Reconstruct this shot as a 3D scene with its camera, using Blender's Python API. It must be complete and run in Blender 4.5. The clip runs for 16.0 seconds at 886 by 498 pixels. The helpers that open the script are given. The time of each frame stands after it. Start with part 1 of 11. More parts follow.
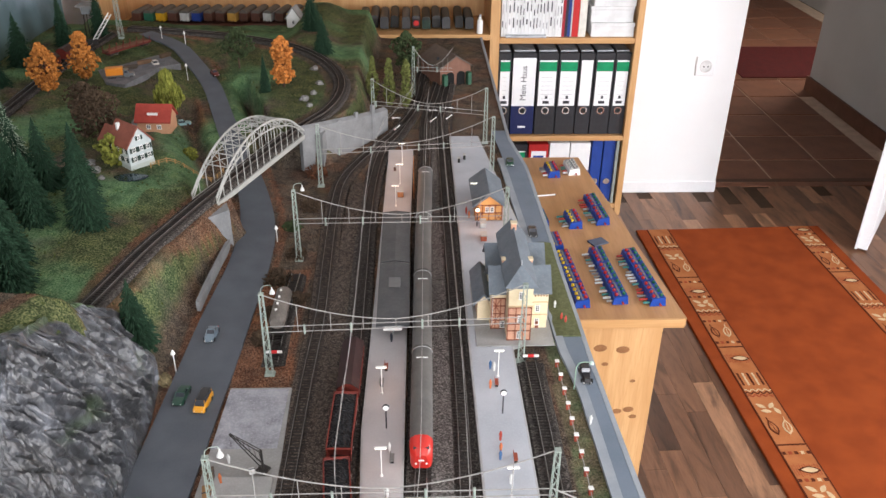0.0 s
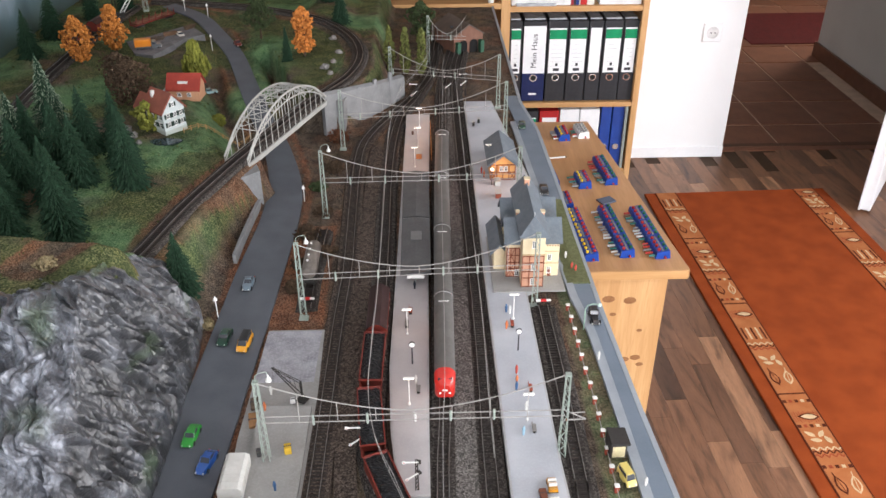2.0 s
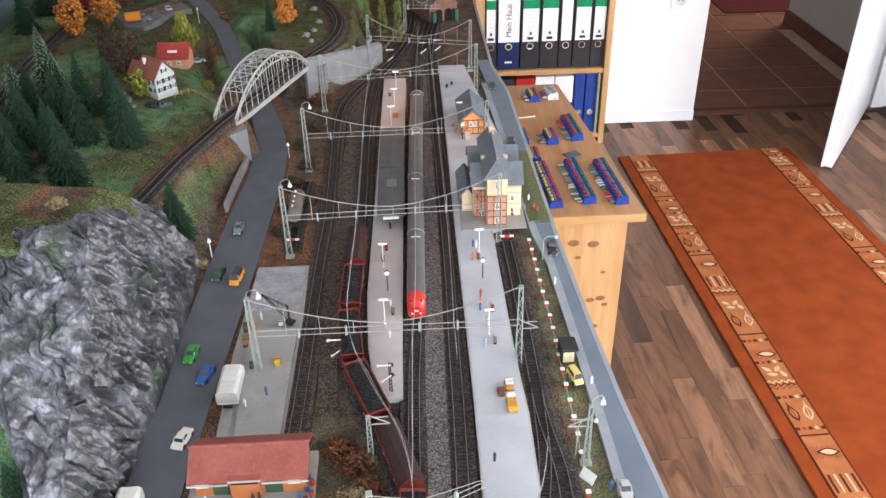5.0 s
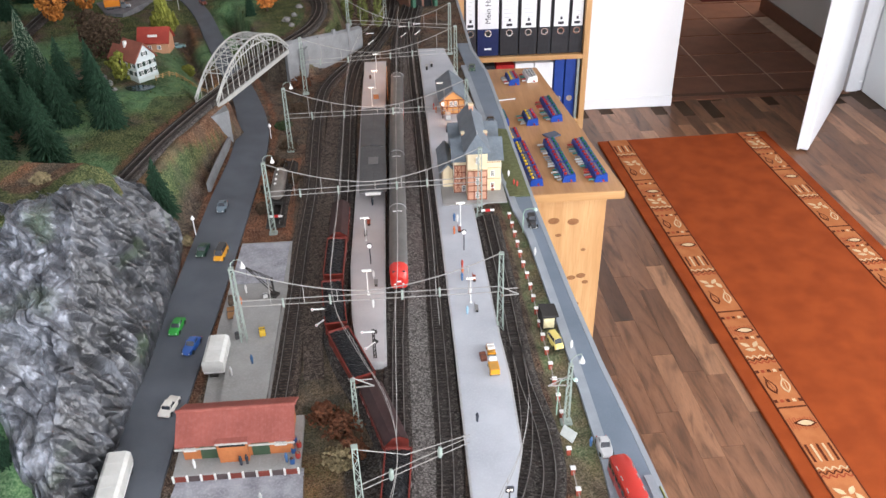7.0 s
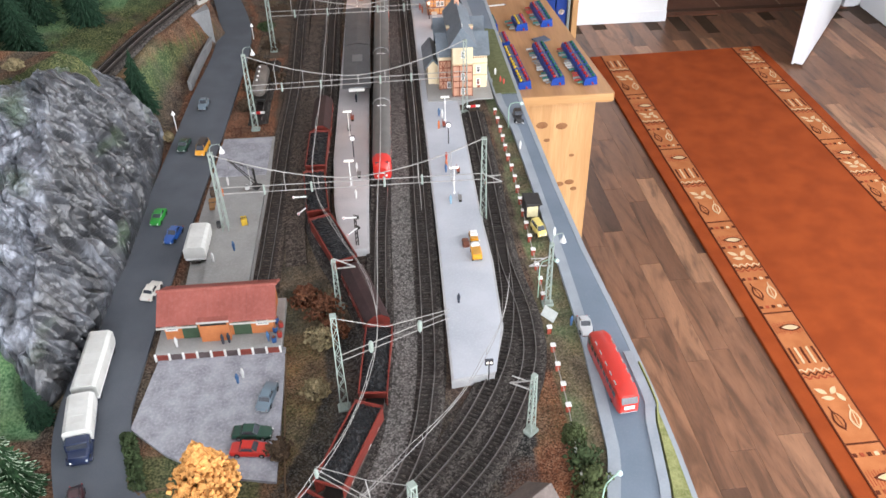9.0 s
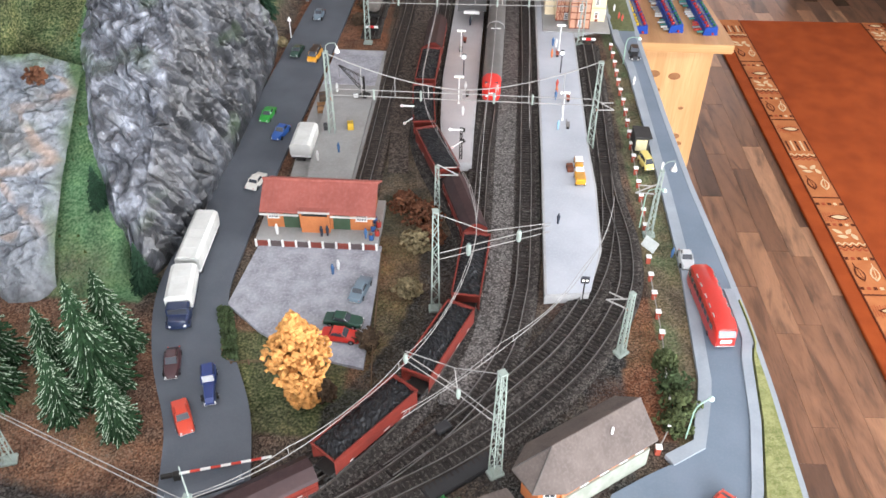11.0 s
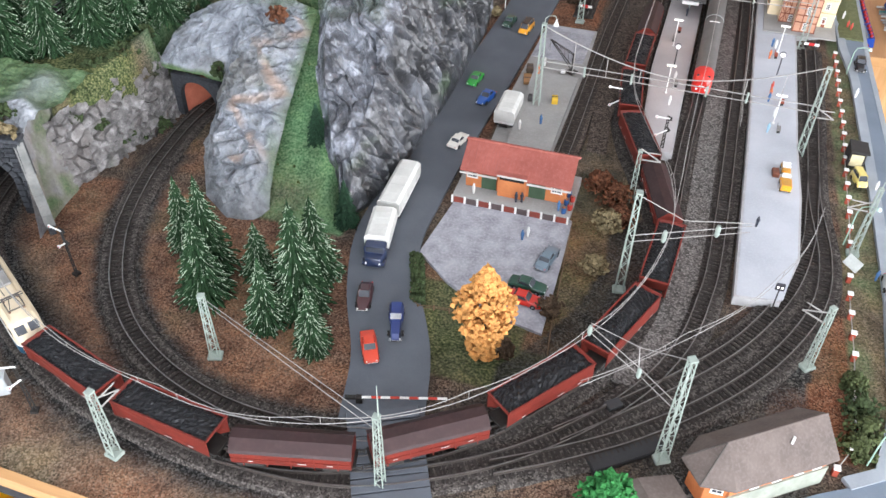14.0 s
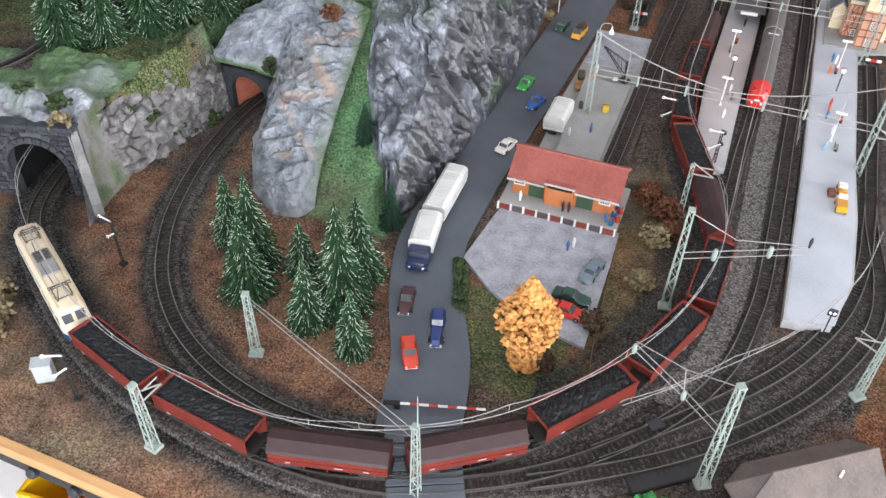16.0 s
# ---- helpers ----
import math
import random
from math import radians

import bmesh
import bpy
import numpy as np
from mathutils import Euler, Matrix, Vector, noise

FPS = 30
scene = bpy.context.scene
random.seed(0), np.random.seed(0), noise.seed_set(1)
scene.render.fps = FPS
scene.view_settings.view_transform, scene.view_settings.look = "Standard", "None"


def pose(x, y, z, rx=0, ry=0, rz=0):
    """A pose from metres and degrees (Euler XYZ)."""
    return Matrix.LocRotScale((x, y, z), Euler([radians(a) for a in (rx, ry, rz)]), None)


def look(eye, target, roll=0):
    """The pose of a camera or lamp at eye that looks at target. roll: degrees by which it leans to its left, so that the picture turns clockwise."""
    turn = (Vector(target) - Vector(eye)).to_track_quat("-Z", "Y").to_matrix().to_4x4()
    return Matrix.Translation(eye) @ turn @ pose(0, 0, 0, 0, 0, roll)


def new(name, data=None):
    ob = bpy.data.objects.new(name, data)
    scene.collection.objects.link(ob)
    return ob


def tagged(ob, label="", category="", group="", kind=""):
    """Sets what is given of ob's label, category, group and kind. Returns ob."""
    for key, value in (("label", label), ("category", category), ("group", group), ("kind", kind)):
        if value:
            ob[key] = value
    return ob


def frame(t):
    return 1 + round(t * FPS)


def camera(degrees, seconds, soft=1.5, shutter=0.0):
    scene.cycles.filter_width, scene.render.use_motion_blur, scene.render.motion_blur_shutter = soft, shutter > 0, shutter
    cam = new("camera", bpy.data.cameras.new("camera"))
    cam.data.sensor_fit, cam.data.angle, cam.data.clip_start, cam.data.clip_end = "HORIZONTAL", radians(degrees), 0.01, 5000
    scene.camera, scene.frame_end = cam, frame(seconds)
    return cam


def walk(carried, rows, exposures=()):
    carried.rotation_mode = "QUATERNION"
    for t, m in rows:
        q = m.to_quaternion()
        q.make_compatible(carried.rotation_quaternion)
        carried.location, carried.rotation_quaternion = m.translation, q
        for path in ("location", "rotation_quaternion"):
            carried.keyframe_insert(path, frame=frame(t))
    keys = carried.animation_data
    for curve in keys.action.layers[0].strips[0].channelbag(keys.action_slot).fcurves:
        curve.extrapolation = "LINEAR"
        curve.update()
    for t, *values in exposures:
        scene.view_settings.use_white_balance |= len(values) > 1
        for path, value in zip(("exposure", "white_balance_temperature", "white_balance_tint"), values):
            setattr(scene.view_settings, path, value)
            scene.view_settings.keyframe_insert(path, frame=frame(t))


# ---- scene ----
cam = camera(56.75, 16.0, soft=1.5, shutter=0.3)
PATH = [
    (0, (-0.03, 0.013, 0.86), (0.037, 1.752, -0.127), 0.6),
    (0.5, (-0.027, -0.007, 0.861), (0.035, 1.729, -0.129), 0.5),
    (1, (-0.028, -0.035, 0.875), (0.017, 1.697, -0.124), 0.2),
    (1.5, (-0.031, -0.065, 0.883), (0.003, 1.655, -0.137), -0.1),
    (2, (-0.05, -0.104, 0.885), (-0.009, 1.602, -0.158), -0.3),
    (2.5, (-0.019, -0.131, 0.875), (0.004, 1.562, -0.19), -0.9),
    (3, (0.025, -0.179, 0.881), (0.043, 1.503, -0.2), -0.6),
    (5.5, (-0.02, -0.287, 0.897), (0.053, 1.397, -0.181), -1.4),
    (6, (-0.02, -0.292, 0.896), (0.067, 1.396, -0.173), -1.4),
    (6.5, (-0.017, -0.305, 0.887), (0.078, 1.377, -0.191), -1.4),
    (7, (-0.015, -0.325, 0.872), (0.083, 1.35, -0.216), -1.3),
    (7.5, (-0.012, -0.354, 0.864), (0.094, 1.314, -0.235), -1.1),
    (8, (-0.001, -0.365, 0.845), (0.113, 1.292, -0.269), -1.1),
    (8.5, (0.004, -0.359, 0.822), (0.11, 1.283, -0.315), -1.3),
    (9, (0.001, -0.363, 0.803), (0.102, 1.221, -0.415), -1.3),
    (9.2, (-0.007, -0.362, 0.797), (0.087, 1.214, -0.43), -1.3),
    (11.3, (-0.034, -0.413, 0.732), (-0.141, 1.105, -0.567), 0.8),
    (11.5, (-0.039, -0.421, 0.729), (-0.152, 1.088, -0.579), 0.8),
    (12, (-0.051, -0.446, 0.733), (-0.243, 1.052, -0.579), -0.9),
    (12.5, (-0.054, -0.465, 0.738), (-0.371, 1.019, -0.566), -1.3),
    (13, (-0.056, -0.464, 0.738), (-0.416, 1.008, -0.567), -0.8),
    (13.5, (-0.072, -0.453, 0.739), (-0.47, 1.003, -0.573), 0.3),
    (14, (-0.08, -0.443, 0.738), (-0.517, 0.997, -0.58), 1.2),
    (14.5, (-0.083, -0.443, 0.743), (-0.539, 0.99, -0.575), 2.0),
    (15, (-0.089, -0.44, 0.744), (-0.575, 0.984, -0.573), 2.1),
    (15.5, (-0.093, -0.435, 0.744), (-0.592, 0.976, -0.582), 1.9),
    (16, (-0.096, -0.432, 0.743), (-0.612, 0.972, -0.585), 1.7),
]
EXPOSURES = [(0, -0.05, 6850, 11), (5.5, 0.02, 6650, 11), (8.5, 0.08, 6600, 10), (11.5, 0.30, 6600, 10), (12.5, 0.33, 6500, 10), (14, 0.21, 6500, 10), (16, 0.11, 6500, 10)]
walk(cam, [(t, look(eye, target, roll)) for t, eye, target, roll in PATH], EXPOSURES)

# ---- light ----
FLOOR = -0.784
CEIL = FLOOR + 2.5
world = bpy.data.worlds.new("world")
scene.world = world
world.use_nodes = True
wn = world.node_tree.nodes
sky = wn.new("ShaderNodeTexSky")
sky.sky_type, sky.sun_disc = "NISHITA", False
sky.sun_elevation, sky.sun_rotation = radians(40), radians(120)
world.node_tree.links.new(sky.outputs[0], wn["Background"].inputs[0])
wn["Background"].inputs[1].default_value = 0.1


def area_lamp(name, eye, target, sx, sy, watts, colour):
    data = bpy.data.lights.new(name, "AREA")
    data.shape, data.size, data.size_y, data.energy, data.color = "RECTANGLE", sx, sy, watts, colour
    ob = new(name, data)
    ob.matrix_world = look(eye, target)
    return ob


area_lamp("window_light_east", (3.50, 0.2, 0.65), (0, 0.2, 0.35), 2.2, 1.3, 172, (0.93, 0.945, 1.0))
area_lamp("window_light_south", (0.9, -2.22, 0.65), (0.9, 2, 0.35), 2.6, 1.3, 158, (0.90, 0.93, 1.0))
# added fill lamp inside the closed hall, with no window behind it
area_lamp("hall_window_light", (3.1, 5.4, 0.9), (2.4, 5.0, -0.4), 0.5, 0.8, 30, (1.0, 0.96, 0.9))


# ---- materials ----
MATS = {}


def mat(name, c1, c2=None, c3=None, rough=0.7, metal=0.0, scale=40.0, fine=300.0, bump=0.0, spec=0.3, mix=0.5, stretch=(1, 1, 1), vary=0.0, emit=0.0, coat=0.0, island=False, grain=False):
    """A surface with two scales of variation: broad patches from c1 to c2 and a fine grain towards c3."""
    if name in MATS:
        return MATS[name]
    m = bpy.data.materials.new(name)
    m.use_nodes = True
    nt = m.node_tree
    n, l = nt.nodes, nt.links
    b = n["Principled BSDF"]
    c2 = c2 or tuple(v * 0.8 for v in c1)
    c3 = c3 or tuple(v * 0.7 for v in c1)
    tc = n.new("ShaderNodeTexCoord")
    mp = n.new("ShaderNodeMapping")
    mp.inputs["Scale"].default_value = stretch
    l.new(tc.outputs["Object"], mp.inputs["Vector"])
    n1, n2 = n.new("ShaderNodeTexNoise"), n.new("ShaderNodeTexNoise")
    n1.inputs["Scale"].default_value, n1.inputs["Detail"].default_value = scale, 5
    n2.inputs["Scale"].default_value, n2.inputs["Detail"].default_value = fine, 3
    for k in (n1, n2):
        l.new(mp.outputs[0], k.inputs["Vector"])
    r1, r2 = n.new("ShaderNodeValToRGB"), n.new("ShaderNodeValToRGB")
    r1.color_ramp.elements[0].position, r1.color_ramp.elements[1].position = 0.35, 0.65
    r2.color_ramp.elements[0].position, r2.color_ramp.elements[1].position = 0.45, 0.75
    l.new(n1.outputs["Fac"], r1.inputs["Fac"])
    fine_out = n2.outputs["Fac"]
    if grain:
        vo, vs = n.new("ShaderNodeTexVoronoi"), n.new("ShaderNodeSeparateColor")
        vo.inputs["Scale"].default_value = fine
        l.new(mp.outputs[0], vo.inputs["Vector"])
        l.new(vo.outputs["Color"], vs.inputs[0])
        fine_out = vs.outputs[0]
        r2.color_ramp.elements[0].position, r2.color_ramp.elements[1].position = 0.40, 0.98
    l.new(fine_out, r2.inputs["Fac"])
    r1.color_ramp.elements[0].color, r1.color_ramp.elements[1].color = (*c1, 1), (*c2, 1)
    mx = n.new("ShaderNodeMix")
    mx.data_type = "RGBA"
    mu = n.new("ShaderNodeMath")
    mu.operation, mu.inputs[1].default_value = "MULTIPLY", mix
    l.new(r2.outputs["Color"], mu.inputs[0])
    l.new(mu.outputs[0], mx.inputs["Factor"])
    l.new(r1.outputs["Color"], mx.inputs["A"])
    mx.inputs["B"].default_value = (*c3, 1)
    last = mx.outputs["Result"]
    if vary:
        src = n.new("ShaderNodeNewGeometry").outputs["Random Per Island"] if island else n.new("ShaderNodeObjectInfo").outputs["Random"]
        hsv = n.new("ShaderNodeHueSaturation")
        mr = n.new("ShaderNodeMapRange")
        mr.inputs["To Min"].default_value, mr.inputs["To Max"].default_value = 1 - vary, 1 + vary
        l.new(src, mr.inputs["Value"])
        l.new(mr.outputs[0], hsv.inputs["Value"])
        l.new(last, hsv.inputs["Color"])
        last = hsv.outputs["Color"]
    l.new(last, b.inputs["Base Color"])
    b.inputs["Roughness"].default_value, b.inputs["Metallic"].default_value = rough, metal
    b.inputs["Specular IOR Level"].default_value = spec
    b.inputs["Coat Weight"].default_value = coat
    if emit:
        b.inputs["Emission Color"].default_value, b.inputs["Emission Strength"].default_value = (*c1, 1), emit
    if bump:
        bp = n.new("ShaderNodeBump")
        bp.inputs["Strength"].default_value, bp.inputs["Distance"].default_value = bump, 0.002
        l.new(fine_out, bp.inputs["Height"])
        l.new(bp.outputs[0], b.inputs["Normal"])
    MATS[name] = m
    return m


def glass(name, tint=(0.9, 0.95, 0.95)):
    if name not in MATS:
        m = bpy.data.materials.new(name)
        m.use_nodes = True
        b = m.node_tree.nodes["Principled BSDF"]
        b.inputs["Base Color"].default_value = (*tint, 1)
        b.inputs["Roughness"].default_value, b.inputs["Transmission Weight"].default_value = 0.05, 1.0
        MATS[name] = m
    return MATS[name]


import itertools


# ---- mesh helpers ----
class Mesh:
    """Collects simple solids and makes one mesh of them."""

    def __init__(self):
        self.v, self.f, self.mi = [], [], []
        self.cur = 0

    def add(self, verts, faces, m=None):
        k = len(self.v)
        if m is not None:
            verts = [m @ Vector(p) for p in verts]
        self.v += [tuple(p) for p in verts]
        self.f += [tuple(i + k for i in f) for f in faces]
        self.mi += [self.cur] * len(faces)
        return self

    def box(self, x0, x1, y0, y1, z0, z1, m=None, c=0.0):
        if c <= 0:
            return self.add([(x, y, z) for z in (z0, z1) for x, y in ((x0, y0), (x1, y0), (x1, y1), (x0, y1))],
                            [(3, 2, 1, 0), (4, 5, 6, 7), (0, 1, 5, 4), (1, 2, 6, 5), (2, 3, 7, 6), (3, 0, 4, 7)], m)
        ring = lambda e, z: [(x0 + e, y0, z), (x1 - e, y0, z), (x1, y0 + e, z), (x1, y1 - e, z), (x1 - e, y1, z), (x0 + e, y1, z), (x0, y1 - e, z), (x0, y0 + e, z)]
        small = lambda z: [(x0 + c, y0 + c, z), (x1 - c, y0 + c, z), (x1 - c, y0 + c, z), (x1 - c, y1 - c, z), (x1 - c, y1 - c, z), (x0 + c, y1 - c, z), (x0 + c, y1 - c, z), (x0 + c, y0 + c, z)]
        vs = [small(z0), ring(c, z0 + c), ring(c, z1 - c), small(z1)]
        fs = []
        for r in range(3):
            for i in range(8):
                j = (i + 1) % 8
                q = (r * 8 + i, r * 8 + j, r * 8 + 8 + j, r * 8 + 8 + i)
                fs.append(q)
        fs += [tuple(range(7, -1, -1)), tuple(range(24, 32))]
        return self.add(sum(vs, []), fs, m)

    def cyl(self, a, b, r, n=8, r2=None, caps=True):
        a, b = Vector(a), Vector(b)
        d = b - a
        q = d.to_track_quat("Z", "Y")
        r2 = r if r2 is None else r2
        vs = []
        for p, rr in ((a, r), (b, r2)):
            vs += [p + q @ Vector((rr * math.cos(2 * math.pi * i / n), rr * math.sin(2 * math.pi * i / n), 0)) for i in range(n)]
        fs = [(i, (i + 1) % n, n + (i + 1) % n, n + i) for i in range(n)]
        if caps:
            fs += [tuple(range(n - 1, -1, -1)), tuple(range(n, 2 * n))]
        return self.add(vs, fs)

    def tube(self, pts, r, n=5):
        """One unbroken tube through the points."""
        p = [Vector(q) for q in pts]
        d = [(b - a).normalized() for a, b in zip(p, p[1:])]
        t = [d[0]] + [(a + b).normalized() if (a + b).length > 1e-6 else b for a, b in zip(d, d[1:])] + [d[-1]]
        q = t[0].to_track_quat("Z", "Y")
        vs = []
        for k, c in enumerate(p):
            if k:
                q = t[k - 1].rotation_difference(t[k]) @ q
            vs += [c + q @ Vector((r * math.cos(2 * math.pi * i / n), r * math.sin(2 * math.pi * i / n), 0)) for i in range(n)]
        m = len(p)
        fs = [(a * n + i, a * n + (i + 1) % n, (a + 1) * n + (i + 1) % n, (a + 1) * n + i) for a in range(m - 1) for i in range(n)]
        return self.add(vs, fs + [tuple(range(n - 1, -1, -1)), tuple(range((m - 1) * n, m * n))])

    def prism(self, poly, z0, z1, m=None):
        n = len(poly)
        vs = [(x, y, z0) for x, y in poly] + [(x, y, z1) for x, y in poly]
        return self.add(vs, [tuple(range(n - 1, -1, -1)), tuple(range(n, 2 * n))] + [(i, (i + 1) % n, n + (i + 1) % n, n + i) for i in range(n)], m)

    def lathe(self, prof, at=(0, 0, 0), n=12, m=None):
        """prof: (radius, height) pairs from the bottom up."""
        vs = [(at[0] + r * math.cos(2 * math.pi * i / n), at[1] + r * math.sin(2 * math.pi * i / n), at[2] + z) for r, z in prof for i in range(n)]
        k = len(prof)
        fs = [(a * n + i, a * n + (i + 1) % n, (a + 1) * n + (i + 1) % n, (a + 1) * n + i) for a in range(k - 1) for i in range(n)]
        return self.add(vs, fs + [tuple(range(n - 1, -1, -1)), tuple(range((k - 1) * n, k * n))], m)

    def loft(self, rings, caps=True, m=None):
        """Joins rings of equal length, each a list of points."""
        n = len(rings[0])
        vs = sum([list(r) for r in rings], [])
        fs = [(a * n + i, a * n + (i + 1) % n, (a + 1) * n + (i + 1) % n, (a + 1) * n + i) for a in range(len(rings) - 1) for i in range(n)]
        if caps:
            fs += [tuple(range(n - 1, -1, -1)), tuple(range((len(rings) - 1) * n, len(rings) * n))]
        return self.add(vs, fs, m)

    def ball(self, at, r, n=8, k=5, sq=(1, 1, 1)):
        prof = [(r * math.sin(math.pi * i / k), -r * math.cos(math.pi * i / k)) for i in range(k + 1)]
        prof[0], prof[-1] = (r * 0.02, -r), (r * 0.02, r)
        return self.lathe(prof, (0, 0, 0), n, Matrix.Translation(at) @ Matrix.Diagonal((*sq, 1)))

    def mesh(self, name, mats, smooth=False):
        me = bpy.data.meshes.new(name)
        me.from_pydata(self.v, [], self.f)
        for m in mats if isinstance(mats, (list, tuple)) else [mats]:
            me.materials.append(m)
        if any(self.mi):
            me.polygons.foreach_set("material_index", self.mi)
        if smooth:
            me.polygons.foreach_set("use_smooth", [True] * len(me.polygons))
            me.set_sharp_from_angle(angle=radians(38))
        bm = bmesh.new()
        bm.from_mesh(me)
        bmesh.ops.recalc_face_normals(bm, faces=bm.faces)
        bm.to_mesh(me)
        bm.free()
        me.update()
        return me

    def to(self, name, mats, parent=None, label="", smooth=False, at=None):
        ob = new(name, self.mesh(name, mats, smooth))
        if at is not None:
            ob.matrix_world = at
        if parent:
            ob.parent = parent
        if label:
            ob["label"] = label
        return ob


def thing(name, m, label, category, group="", kind=""):
    ob = new(name)
    ob.empty_display_size = 0.02
    ob.matrix_world = m
    return tagged(ob, label, category, group, kind)


def smooth_line(pts, step=0.0065):
    """Catmull-Rom through the points, sampled at even steps; points of two or three numbers."""
    p = np.array([tuple(q) + (0.0,) * (3 - len(q)) for q in pts], float)
    p = np.vstack([2 * p[0] - p[1], p, 2 * p[-1] - p[-2]])
    out = []
    for i in range(1, len(p) - 2):
        for u in np.linspace(0, 1, 40, endpoint=False):
            a, b, c, d = p[i - 1], p[i], p[i + 1], p[i + 2]
            out.append(0.5 * (2 * b + (c - a) * u + (2 * a - 5 * b + 4 * c - d) * u * u + (3 * b - a - 3 * c + d) * u ** 3))
    out.append(p[-2])
    out = np.array(out)
    s = np.r_[0, np.cumsum(np.linalg.norm(np.diff(out, axis=0), axis=1))]
    n = max(2, int(s[-1] / step) + 1)
    t = np.linspace(0, s[-1], n)
    return np.stack([np.interp(t, s, out[:, k]) for k in range(3)], 1)


def frames(line):
    """Tangents and left normals in plan along a sampled line."""
    t = np.gradient(line, axis=0)
    t /= np.linalg.norm(t, axis=1)[:, None]
    nrm = np.stack([-t[:, 1], t[:, 0], 0 * t[:, 0]], 1)
    nrm /= np.linalg.norm(nrm, axis=1)[:, None]
    return t, nrm


def sweep(mesh, line, prof):
    """Sweeps a closed profile of (sideways, up) points along a line."""
    t, nrm = frames(line)
    k = len(prof)
    vs = [tuple(c + nn * a + np.array((0, 0, b))) for c, nn in zip(line, nrm) for a, b in prof]
    n = len(line)
    fs = [(i * k + j, i * k + (j + 1) % k, (i + 1) * k + (j + 1) % k, (i + 1) * k + j) for i in range(n - 1) for j in range(k)]
    mesh.add(vs, fs + [tuple(range(k)), tuple(range((n - 1) * k, n * k))])
    return mesh


def fractal(x, y, z, octaves=4):
    return noise.fractal(Vector((x, y, z)), 1.0, 2.0, octaves, noise_basis="PERLIN_ORIGINAL")

# ---- room ----
def laminate():
    """Walnut strip floor: the tone of each strip, flowing figure, dark heart streaks and fine pores."""
    m = bpy.data.materials.new("walnut_laminate")
    m.use_nodes = True
    n, l = m.node_tree.nodes, m.node_tree.links
    b = n["Principled BSDF"]
    tc, inf, off = n.new("ShaderNodeTexCoord"), n.new("ShaderNodeObjectInfo"), n.new("ShaderNodeVectorMath")
    sc = n.new("ShaderNodeMath")
    sc.operation, sc.inputs[1].default_value = "MULTIPLY", 37.0
    l.new(inf.outputs["Random"], sc.inputs[0])
    off.operation = "ADD"
    l.new(tc.outputs["Object"], off.inputs[0])
    l.new(sc.outputs[0], off.inputs[1])

    def tex(scale, stretch, detail, warp):
        mp, t = n.new("ShaderNodeMapping"), n.new("ShaderNodeTexNoise")
        mp.inputs["Scale"].default_value = stretch
        l.new(off.outputs[0], mp.inputs["Vector"])
        l.new(mp.outputs[0], t.inputs["Vector"])
        t.inputs["Scale"].default_value, t.inputs["Detail"].default_value, t.inputs["Distortion"].default_value = scale, detail, warp
        return t.outputs["Fac"]

    def ramp(fac, stops):
        r = n.new("ShaderNodeValToRGB")
        e = r.color_ramp.elements
        e[0].position, e[0].color = stops[0][0], (*stops[0][1], 1)
        e[1].position, e[1].color = stops[-1][0], (*stops[-1][1], 1)
        for q, c in stops[1:-1]:
            e.new(q).color = (*c, 1)
        l.new(fac, r.inputs["Fac"])
        return r.outputs["Color"]

    def mixed(a, c, kind, f=1.0):
        x = n.new("ShaderNodeMix")
        x.data_type, x.blend_type = "RGBA", kind
        x.inputs["Factor"].default_value = f
        l.new(a, x.inputs["A"])
        l.new(c, x.inputs["B"])
        return x.outputs["Result"]

    tone = ramp(inf.outputs["Random"], ((0.0, (0.085, 0.046, 0.030)), (0.22, (0.15, 0.078, 0.047)), (0.6, (0.215, 0.112, 0.066)), (0.85, (0.29, 0.160, 0.096)), (1.0, (0.36, 0.21, 0.13))))
    g = lambda v: (v, v * 0.97, v * 0.94)
    figure = ramp(tex(5.5, (3.2, 0.55, 1), 5, 1.6), ((0.30, g(0.50)), (0.46, g(0.92)), (0.62, g(1.12)), (0.75, g(1.30))))
    heart = ramp(tex(3.0, (3.0, 0.7, 1), 3, 2.5), ((0.30, g(0.42)), (0.40, g(1.0))))
    pores = ramp(tex(60, (9, 0.5, 1), 2, 0.0), ((0.36, g(0.72)), (0.50, g(1.0))))
    last = mixed(mixed(mixed(tone, figure, "MULTIPLY"), heart, "MULTIPLY", 0.8), pores, "MULTIPLY", 0.7)
    l.new(last, b.inputs["Base Color"])
    b.inputs["Roughness"].default_value, b.inputs["Specular IOR Level"].default_value = 0.36, 0.42
    return m


WALL_WHITE = mat("white_wall_paint", (0.78, 0.79, 0.80), (0.74, 0.75, 0.76), (0.70, 0.71, 0.72), rough=0.85, scale=3, fine=260, bump=0.15, mix=0.25)
WALL_GREY = mat("hall_wall_paint", (0.55, 0.55, 0.55), (0.50, 0.50, 0.50), rough=0.85, scale=3, fine=260, bump=0.1, mix=0.25)
WHITE_LACQUER = mat("white_lacquer", (0.80, 0.81, 0.83), (0.77, 0.78, 0.80), rough=0.35, scale=5, fine=80, mix=0.15)
PINE = mat("pine_wood", (0.60, 0.36, 0.17), (0.50, 0.28, 0.12), (0.40, 0.20, 0.08), rough=0.5, scale=5, fine=24, stretch=(9, 9, 0.7), mix=0.45, bump=0.05)
